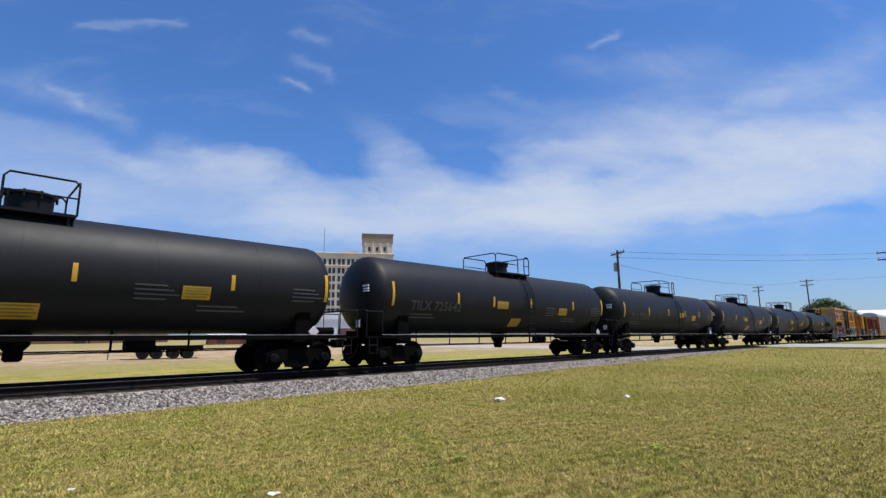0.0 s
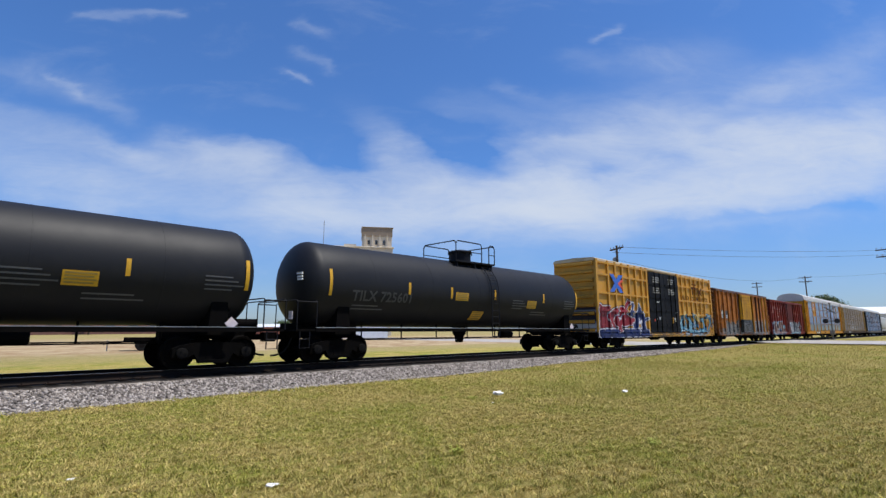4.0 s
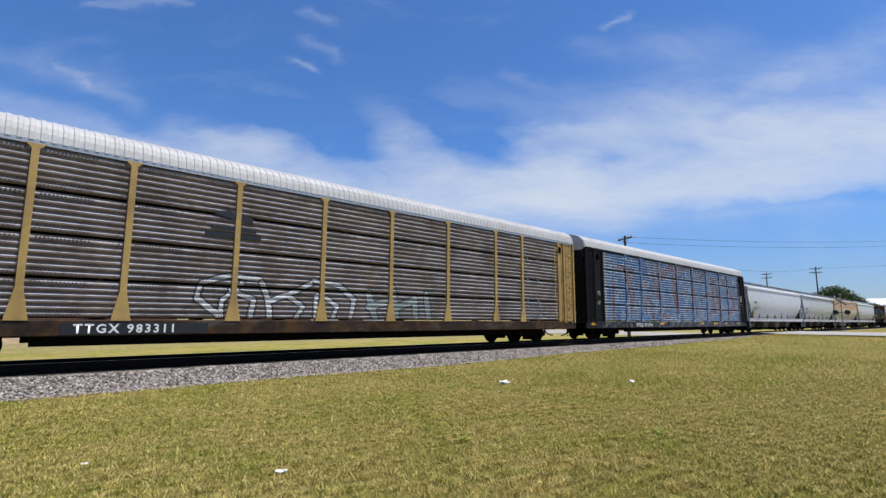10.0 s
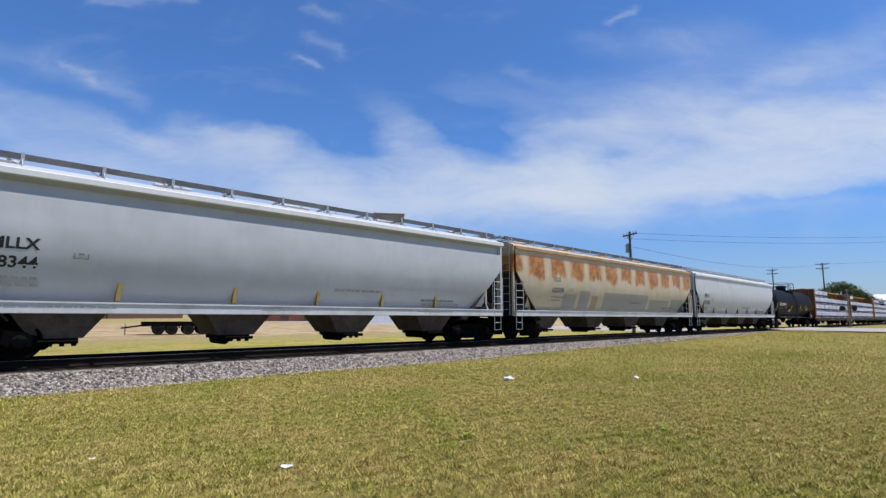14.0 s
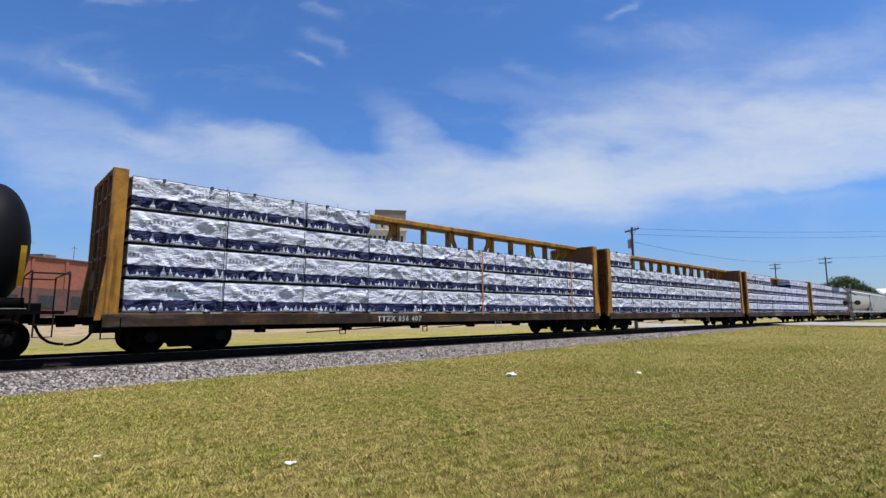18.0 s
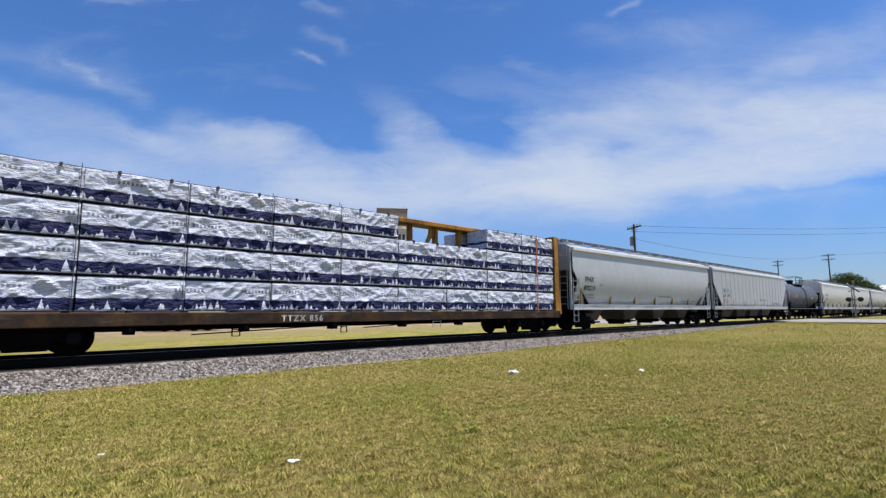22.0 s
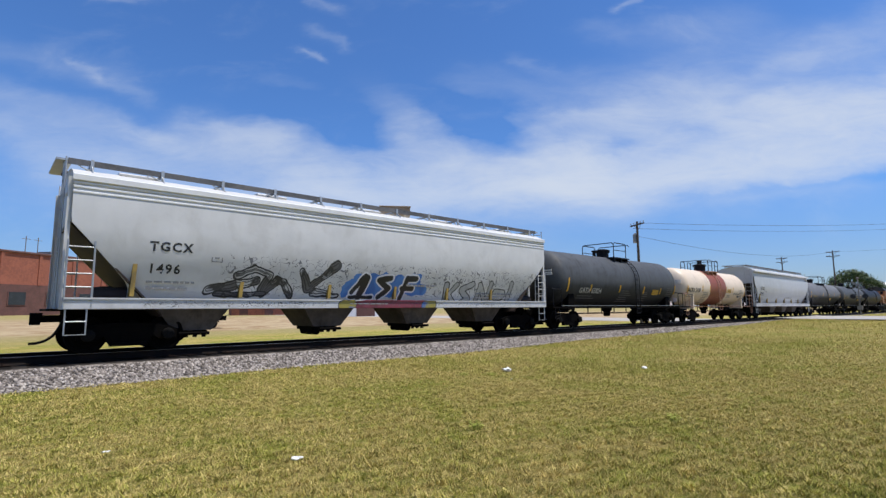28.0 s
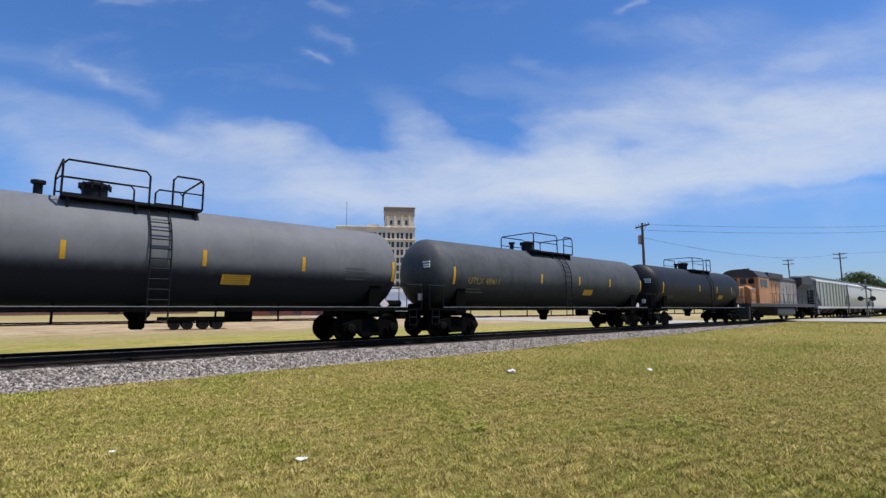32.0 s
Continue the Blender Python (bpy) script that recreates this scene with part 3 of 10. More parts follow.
# Grey darkened to carry the shade on the walkway's side.
BOARD = paint("shaded_walkway_grating", (0.1, 0.1, 0.105), 0.7, 0.0, vary=0.2, grain=14.0, dirt=(0.2, 0.19, 0.18), dirt_amount=0.4, spec=0.15)
BROWN = paint("brown_lettering", (0.075, 0.024, 0.008), 0.7, vary=0.1, bump=0.05, spec=0.08)
RUSTY_PIPE = paint("rusty_cream_pipe", (0.4, 0.22, 0.14), 0.6, dirt=RUST, dirt_amount=0.5)
HOP_SILL = paint("pale_sill_paint", (0.6, 0.6, 0.6), 0.5, vary=0.06, dirt=(0.3, 0.28, 0.25), dirt_amount=0.4)


def dented(name, rgb):
    """Panel paint over sheet steel that is pressed in between its frames."""
    m = finish_hopper(name, rgb, (0.3, 0.29, 0.27), 0.3)
    nt = m.node_tree
    p = nt.nodes["Principled BSDF"]
    co = nt.nodes.new("ShaderNodeTexCoord").outputs["Object"]
    sep = nt.nodes.new("ShaderNodeSeparateXYZ")
    nt.links.new(co, sep.inputs[0])
    wave = math_node(nt, "MULTIPLY", math_node(nt, "SINE", math_node(nt, "MULTIPLY", sep.outputs[0], 6.28)), math_node(nt, "SINE", math_node(nt, "MULTIPLY", sep.outputs[2], 8.4)))
    uneven = math_node(nt, "MULTIPLY", wave, ramp(nt, noise_node(nt, co, 0.9, 3, 0.5), 0.4, 0.65))
    b = nt.nodes.new("ShaderNodeBump")
    b.inputs["Strength"].default_value = 0.5
    b.inputs["Distance"].default_value = 0.03
    nt.links.new(uneven, b.inputs["Height"])
    nt.links.new(b.outputs[0], p.inputs["Normal"])
    return m


HOP_PANEL = dented("dented_panel_paint", (0.43, 0.43, 0.425))
# Shade of the tank's underside is painted in from mid-height down.
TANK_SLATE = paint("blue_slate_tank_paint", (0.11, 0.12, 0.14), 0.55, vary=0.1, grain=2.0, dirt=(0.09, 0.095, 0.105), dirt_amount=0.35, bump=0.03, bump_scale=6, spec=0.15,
                   layers=(low_shade(1.75, 2.6, (0.015, 0.019, 0.03), 0.94, 0.3), scrawl(4.9, 7.5, 1.62, 2.05, (0.3, 0.31, 0.33), 0.32, 2.0, 0.02), scrawl(8.6, 9.6, 1.7, 2.1, (0.3, 0.31, 0.33), 0.3, 5.0, 0.02), scrawl(2.2, 4.9, 1.65, 2.05, (0.07, 0.075, 0.03), 0.5, 7.0, 0.012)))
RIM_WHITE = paint("bright_rim_paint", (0.72, 0.72, 0.72), 0.45, vary=0.05, dirt=(0.5, 0.49, 0.47), dirt_amount=0.25)
SILL_GRAF = paint("sprayed_sill_paint", (0.55, 0.55, 0.55), 0.5, vary=0.06, dirt=(0.3, 0.28, 0.25), dirt_amount=0.4, layers=(
    piece(((8.55, 1.22, 11.3, 1.24, 0.2, 0.2),), ((0.12, 0.02, 0.03), (0.2, 0.03, 0.05)), None, 0.0, seed=1.0, shake=0.08),
    piece(((7.9, 1.22, 8.3, 1.24, 0.13, 0.13), (11.5, 1.2, 11.9, 1.24, 0.15, 0.15)), ((0.04, 0.12, 0.4), (0.3, 0.25, 0.05)), (0.02, 0.02, 0.03), 0.03, seed=2.0),
    scrawl(2.0, 7.5, 1.1, 1.36, (0.03, 0.03, 0.03), 0.22, 3.0, 0.03), scrawl(8.6, 18.0, 1.1, 1.36, (0.1, 0.1, 0.1), 0.25, 5.0, 0.02)))
PALE_PRINT = tint("pale_worn_print", (0.3, 0.3, 0.3), 0.6)
FAINTER = tint("grey_lettering", (0.4, 0.39, 0.36), 0.6)
LOGO_BLUE = tint("blue_logo_paint", (0.03, 0.12, 0.5), 0.5)
LOGO_RED = tint("red_logo_paint", (0.6, 0.07, 0.03), 0.5)
LOGO_WHITE = tint("white_logo_paint", (0.75, 0.75, 0.75), 0.5)
OLD_MARK = tint("faded_pink_lettering", (0.46, 0.25, 0.22), 0.7)
HOP_DIM = finish_hopper("dull_blue_grey_hopper_paint", (0.47, 0.485, 0.5), (0.36, 0.36, 0.36), 0.35)


def sunlit_folds(nt, co, col):
    """Sun on the upper faces of the folds, painted in as a paler colour in patches."""
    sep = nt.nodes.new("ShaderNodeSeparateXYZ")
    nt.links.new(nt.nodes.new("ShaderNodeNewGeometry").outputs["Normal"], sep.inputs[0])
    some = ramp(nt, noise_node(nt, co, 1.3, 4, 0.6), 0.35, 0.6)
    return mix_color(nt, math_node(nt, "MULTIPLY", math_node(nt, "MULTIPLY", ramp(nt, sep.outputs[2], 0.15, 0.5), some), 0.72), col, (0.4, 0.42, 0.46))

# ---- mesh helpers ----


class Solid:
    """Gathers boxes, bars, turned and drawn-out shapes into one mesh."""

    def __init__(self):
        self.v, self.f = [], []

    def add(self, verts, faces):
        n = len(self.v)
        self.v += [tuple(p) for p in verts]
        self.f += [tuple(i + n for i in f) for f in faces]
        return self

    def box(self, x0, x1, y0, y1, z0, z1, cut=0.0):
        """A box whose four long edges along x are cut off by cut."""
        if cut:
            ring = [(y0 + cut, z0), (y1 - cut, z0), (y1, z0 + cut), (y1, z1 - cut), (y1 - cut, z1), (y0 + cut, z1), (y0, z1 - cut), (y0, z0 + cut)]
            return self.draw(ring, x0, x1)
        vs = [(x, y, z) for x in (x0, x1) for y in (y0, y1) for z in (z0, z1)]
        return self.add(vs, [(0, 1, 3, 2), (4, 6, 7, 5), (0, 4, 5, 1), (2, 3, 7, 6), (0, 2, 6, 4), (1, 5, 7, 3)])

    def draw(self, ring, x0, x1):
        """A closed ring of (y, z), counter-clockwise as seen from +x, drawn out from x0 to x1."""
        n = len(ring)
        vs = [(x0, y, z) for y, z in ring] + [(x1, y, z) for y, z in ring]
        fs = [(i, (i + 1) % n, n + (i + 1) % n, n + i) for i in range(n)]
        return self.add(vs, fs + [tuple(range(n))[::-1], tuple(range(n, 2 * n))])

    def slab(self, poly, y0, y1):
        """A polygon of (x, z) drawn out from y0 to y1."""
        n = len(poly)
        vs = [(x, y0, z) for x, z in poly] + [(x, y1, z) for x, z in poly]
        fs = [(i, (i + 1) % n, n + (i + 1) % n, n + i) for i in range(n)]
        return self.add(vs, fs + [tuple(range(n))[::-1], tuple(range(n, 2 * n))])

    def bar(self, p, q, r, seg=6):
        """A round bar from p to q."""
        p, q = Vector(p), Vector(q)
        d = (q - p).normalized()
        a = d.orthogonal().normalized()
        b = d.cross(a)
        vs = []
        for c in (p, q):
            vs += [c + r * (math.cos(2 * math.pi * i / seg) * a + math.sin(2 * math.pi * i / seg) * b) for i in range(seg)]
        fs = [(i, (i + 1) % seg, seg + (i + 1) % seg, seg + i) for i in range(seg)]
        return self.add(vs, fs + [tuple(range(seg))[::-1], tuple(range(seg, 2 * seg))])

    def pipe(self, points, r, seg=6):
        """One bent round bar through the points."""
        pts = [Vector(p) for p in points]
        vs, fs = [], []
        a = None
        for k, p in enumerate(pts):
            d = (pts[min(k + 1, len(pts) - 1)] - pts[max(k - 1, 0)]).normalized()
            a = d.orthogonal() if a is None else a - a.dot(d) * d
            a.normalize()
            b = d.cross(a)
            vs += [p + r * (math.cos(2 * math.pi * i / seg) * a + math.sin(2 * math.pi * i / seg) * b) for i in range(seg)]
            if k:
                o = (k - 1) * seg
                fs += [(o + i, o + (i + 1) % seg, o + seg + (i + 1) % seg, o + seg + i) for i in range(seg)]
        o = (len(pts) - 1) * seg
        return self.add(vs, fs + [tuple(range(seg))[::-1], tuple(range(o, o + seg))])

    def turn(self, profile, seg=24, axis="x", at=(0, 0, 0)):
        """A profile of (along, radius) turned about an axis through at."""
        vs, fs = [], []
        for a, r in profile:
            for i in range(seg):
                c, s = math.cos(2 * math.pi * i / seg), math.sin(2 * math.pi * i / seg)
                p = {"x": (a, r * c, r * s), "y": (r * s, a, r * c), "z": (r * c, r * s, a)}[axis]
                vs.append((p[0] + at[0], p[1] + at[1], p[2] + at[2]))
        for k in range(len(profile) - 1):
            for i in range(seg):
                j = (i + 1) % seg
                fs.append((k * seg + i, k * seg + j, (k + 1) * seg + j, (k + 1) * seg + i))
        fs += [tuple(range(seg))[::-1], tuple(range((len(profile) - 1) * seg, len(profile) * seg))]
        return self.add(vs, fs)

    def mesh(self, name, material, smooth=False):
        me = bpy.data.meshes.new(name)
        me.from_pydata(self.v, [], self.f)
        bm = bmesh.new()
        bm.from_mesh(me)
        bmesh.ops.recalc_face_normals(bm, faces=bm.faces)
        bm.to_mesh(me)
        bm.free()
        me.materials.append(material)
        if smooth:
            me.polygons.foreach_set("use_smooth", [True] * len(me.polygons))
            me.set_sharp_from_angle(angle=radians(40))
        return me


def part(name, solid, material, parent, label="", smooth=False, at=None):
    """Links a Solid (or a ready mesh) as one mesh object under a thing or a part."""
    me = solid if isinstance(solid, bpy.types.Mesh) else solid.mesh(name, material, smooth)
    ob = new(name, me)
    ob.parent = parent
    if at is not None:
        ob.matrix_basis = at if isinstance(at, Matrix) else Matrix.Translation(at)
    return tagged(ob, label) if label else ob


def thing(name, label, category, group="", kind=""):
    return tagged(new(name), label, category, group, kind)


def solid_thing(name, solid, material, label, category, group="", kind="", smooth=False, at=None):
    ob = new(name, solid if isinstance(solid, bpy.types.Mesh) else solid.mesh(name, material, smooth))
    if at is not None:
        ob.matrix_basis = at if isinstance(at, Matrix) else Matrix.Translation(at)
    return tagged(ob, label, category, group, kind)


STORE = {}


def shared(key, make):
    if key not in STORE:
        STORE[key] = make()
    return STORE[key]


def lettering(text, size, material, parent, x, z, y, name="lettering", spread=1.0, stretch=1.0):
    """Built-in letters painted on a face that looks towards -y; x, z: their lower left corner; y: the face, a number or a function of z."""
    cu = bpy.data.curves.new("letters", "FONT")
    cu.body = text
    cu.size = size
    cu.space_character = spread
    cu.offset = size * 0.026
    cu.resolution_u = 2
    ob = bpy.data.objects.new("letters", cu)
    me = bpy.data.meshes.new_from_object(ob)
    bpy.data.objects.remove(ob)
    bpy.data.curves.remove(cu)
    if callable(y):
        bm = bmesh.new()
        bm.from_mesh(me)
        for k in range(1, 8):
            bmesh.ops.bisect_plane(bm, geom=bm.verts[:] + bm.edges[:] + bm.faces[:], plane_co=(0, size * 0.1 * k, 0), plane_no=(0, 1, 0))
        bm.to_mesh(me)
        bm.free()
    for v in me.vertices:
        zz = z + v.co.y
        face = y(zz) if callable(y) else y
        v.co = (x + v.co.x * stretch, face - 0.006, zz)
    me.materials.clear()
    me.materials.append(material)
    return part(name, me, material, parent)


def drape(ob, cuts, depth_of):
    """Lays painted letters over raised posts: cut at the post edges, each strip at its own depth."""
    me = ob.data
    whole = bmesh.new()
    edges = [-1e3] + list(cuts) + [1e3]
    for a, b in zip(edges, edges[1:]):
        bm = bmesh.new()
        bm.from_mesh(me)
        for at, keep in ((a, 1), (b, -1)):
            bmesh.ops.bisect_plane(bm, geom=bm.verts[:] + bm.edges[:] + bm.faces[:], plane_co=(at, 0, 0), plane_no=(keep, 0, 0), clear_inner=True)
        for v in bm.verts:
            v.co.y = depth_of((a + b) / 2)
        strip = bpy.data.meshes.new("strip")
        bm.to_mesh(strip)
        bm.free()
        whole.from_mesh(strip)
        bpy.data.meshes.remove(strip)
    whole.to_mesh(me)
    whole.free()


def bars_of_print(x0, x1, z_top, count, step, height, y, seed=0, slope=0.0):
    """Rows of small print as plain bars."""
    rnd = random.Random(seed)
    s = Solid()
    for i in range(count):
        z = z_top - i * step
        x = x0
        end = x1 - rnd.random() * 0.35 * (x1 - x0)
        while x < end:
            w = 0.06 + rnd.random() * 0.2
            s.box(x, min(x + w, x1), y - 0.004 + slope * (z - z_top), y + slope * (z - z_top), z - height, z)
            x += w + 0.04
    return s


# ---- running gear shared by the cars ----
WHEEL_R = 0.457
WHEELSETS = {1: [], -1: []}


def wheelset_mesh():
    s = Solid()
    s.bar((0, -1.0, 0), (0, 1.0, 0), 0.085, 10)
    for side in (-1, 1):
        prof = [(-0.09, 0.16), (-0.085, 0.2), (-0.03, 0.24), (-0.02, 0.36), (-0.065, 0.385), (-0.07, 0.45), (0.035, 0.457), (0.06, 0.485), (0.07, 0.48), (0.07, 0.385),
                (0.02, 0.36), (0.03, 0.24), (0.09, 0.2), (0.09, 0.16)]
        s.turn([(side * (0.75) - side * a * -1 * -1, r) for a, r in prof], 28, "y")
        # Two raised webs, by which the turning can be seen.
        for k in range(3):
            an = 2 * math.pi * k / 3
            s.bar((0.28 * math.cos(an), side * 0.785, 0.28 * math.sin(an)), (0.28 * math.cos(an), side * 0.80, 0.28 * math.sin(an)), 0.035, 6)
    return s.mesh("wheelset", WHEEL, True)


def side_frame_mesh():
    s = Solid()
    poly = [(-1.12, 0.34), (-1.12, 0.58), (-0.95, 0.66), (-0.55, 0.74), (0.55, 0.74), (0.95, 0.66), (1.12, 0.58), (1.12, 0.34), (0.72, 0.32), (0.55, 0.42),
            (0.42, 0.2), (-0.42, 0.2), (-0.55, 0.42), (-0.72, 0.32)]
    s.slab(poly, -0.07, 0.07)
    s.slab([(-0.42, 0.17), (0.42, 0.17), (0.36, 0.26), (-0.36, 0.26)], -0.14, 0.14)
    for x in (-0.89, 0.89):
        s.bar((x, -0.12, WHEEL_R), (x, 0.12, WHEEL_R), 0.15, 12)
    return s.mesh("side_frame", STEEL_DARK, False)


def springs_mesh():
    s = Solid()
    for x in (-0.22, 0.0, 0.22):
        for k in range(5):
            s.turn([(0.27 + 0.055 * k, 0.07), (0.285 + 0.055 * k, 0.09), (0.30 + 0.055 * k, 0.07)], 8, "z", (x, 0, 0))
    return s.mesh("spring_nest", STEEL_DARK)


def bolster_mesh():
    s = Solid()
    s.box(-0.2, 0.2, -1.0, 1.0, 0.5, 0.8, 0.05)
    s.bar((0, 0, 0.75), (0, 0, 0.95), 0.22, 12)
    for x in (-0.45, 0.45):
        s.box(x - 0.06, x + 0.06, -0.8, 0.8, 0.3, 0.42)
        s.bar((x * 1.5, -0.7, 0.5), (x * 0.4, -0.7, 0.32), 0.03)
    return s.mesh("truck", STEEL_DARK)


def cap_mesh():
    s = Solid()
    s.turn([(-0.06, 0.13), (-0.05, 0.15), (0.04, 0.15), (0.06, 0.1)], 12, "y")
    for k in range(3):
        an = 2 * math.pi * k / 3
        s.bar((0.08 * math.cos(an), -0.08, 0.08 * math.sin(an)), (0.08 * math.cos(an), -0.04, 0.08 * math.sin(an)), 0.02, 6)
    return s.mesh("bearing_cap", CAP, True)


def truck(car, x):
    """A two-axle truck with its centre at x."""
    t = part("truck", shared("truck", bolster_mesh), None, car, at=(x, 0, 0))
    for y in (-1.0, 1.0):
        part("side_frame", shared("side_frame", side_frame_mesh), None, t, at=(0, y, 0))
        tagged(part("spring_nest", shared("spring_nest", springs_mesh), None, t, at=(0, y, 0)), kind="stuff")
    for sx in (-1, 1):
        w = part("wheelset", shared("wheelset", wheelset_mesh), None, t, at=(sx * 0.89, 0, WHEEL_R))
        WHEELSETS[sx].append(w)
        part("bearing_cap", shared("bearing_cap", cap_mesh), None, t, at=(sx * 0.89, -1.14, WHEEL_R))
    return t


def coupler_mesh():
    s = Solid()
    s.box(0.0, 0.75, -0.09, 0.09, 0.78, 0.96, 0.03)
    s.slab([(-0.02, 0.72), (0.18, 0.72), (0.22, 1.02), (-0.02, 1.02)], -0.17, 0.17)
    return s.mesh("coupler", STEEL_DARK)


def hose_mesh():
    s = Solid()
    pts = [(0.62, -0.45, 0.85), (0.52, -0.44, 0.6), (0.42, -0.42, 0.44), (0.28, -0.38, 0.33), (0.12, -0.32, 0.28), (-0.02, -0.28, 0.27)]
    s.pipe(pts, 0.034, 8)
    return s.mesh("air_hose", RUBBER)


def couplers(car, length):
    for m in (Matrix.Identity(4), pose(length, 0, 0, 0, 0, 180)):
        part("coupler", shared("coupler", coupler_mesh), None, car, at=m)
        part("air_hose", shared("hose", hose_mesh), None, car, at=m)


def ladder(x0, x1, z0, z1, y, rungs, r=0.018, slope=0.0):
    s = Solid()
    for x in (x0, x1):
        s.bar((x, y, z0), (x, y + slope * (z1 - z0), z1), r * 1.25)
    for i in range(rungs):
        z = z0 + (i + 0.5) * (z1 - z0) / rungs
        s.bar((x0, y + slope * (z - z0), z), (x1, y + slope * (z - z0), z), r)
    return s


def stirrup(x, y, z, drop=0.55, w=0.35):
    s = Solid()
    s.pipe([(x, y, z), (x, y, z - drop), (x + w, y, z - drop), (x + w, y, z)], 0.02)
    s.bar((x, y, z - drop * 0.5), (x + w, y, z - drop * 0.5), 0.016)
    return s


CARS = []


def start_car(name, label, category, s0, length, centre, group=""):
    car = thing(name, label, category, group)
    car.matrix_basis = pose(s0, YC, 0)
    CARS.append((car, s0))
    truck(car, centre)
    truck(car, length - centre)
    couplers(car, length)
    return car


# ---- tank car ----


def tank_shell(x0, x1, r, zc, seg=48):
    s = Solid()
    d = 0.5 * r
    prof = []
    for k in range(9):
        a = math.pi / 2 * k / 8
        prof.append((x0 + d - d * math.cos(a), max(r * math.sin(a), 0.02)))
    n = 14
    for k in range(1, n):
        prof.append((x0 + d + (x1 - x0 - 2 * d) * k / n, r))
    for k in range(9):
        a = math.pi / 2 * (1 - k / 8)
        prof.append((x1 - d + d * math.cos(a), max(r * math.sin(a), 0.02)))
    return s.turn(prof, seg, "x", (0, 0, zc))


def on_shell(z, zc, r, out=0.006):
    """The y of the near face of the shell at height z."""
    return -math.sqrt(max((r + out) ** 2 - (z - zc) ** 2, 0.01))


def patch(x0, x1, z0, z1, zc, r, out=0.008, rows=5):
    """A plate that follows the shell."""
    s = Solid()
    vs, fs = [], []
    for o in (out, 0.0):
        for i in range(rows + 1):
            z = z0 + (z1 - z0) * i / rows
            y = on_shell(z, zc, r, o)
            vs += [(x0, y, z), (x1, y, z)]
    m = 2 * (rows + 1)
    for i in range(rows):
        fs.append((2 * i, 2 * i + 1, 2 * i + 3, 2 * i + 2))
    fs += [tuple(2 * i for i in range(rows + 1)) + tuple(m + 2 * i for i in range(rows, -1, -1)), tuple(2 * i + 1 for i in range(rows + 1)) + tuple(m + 2 * i + 1 for i in range(rows, -1, -1))]
    fs += [(2 * rows, 2 * rows + 1, m + 2 * rows + 1, m + 2 * rows), (0, 1, m + 1, m)]
    return s.add(vs, fs)


STRIPES = ((1.37, 2.25, 3.15), (4.75, 2.45, 2.9), (8.05, 2.45, 2.9), (11.35, 2.45, 2.9), (14.1, 2.45, 2.9), (16.84, 2.25, 3.15))


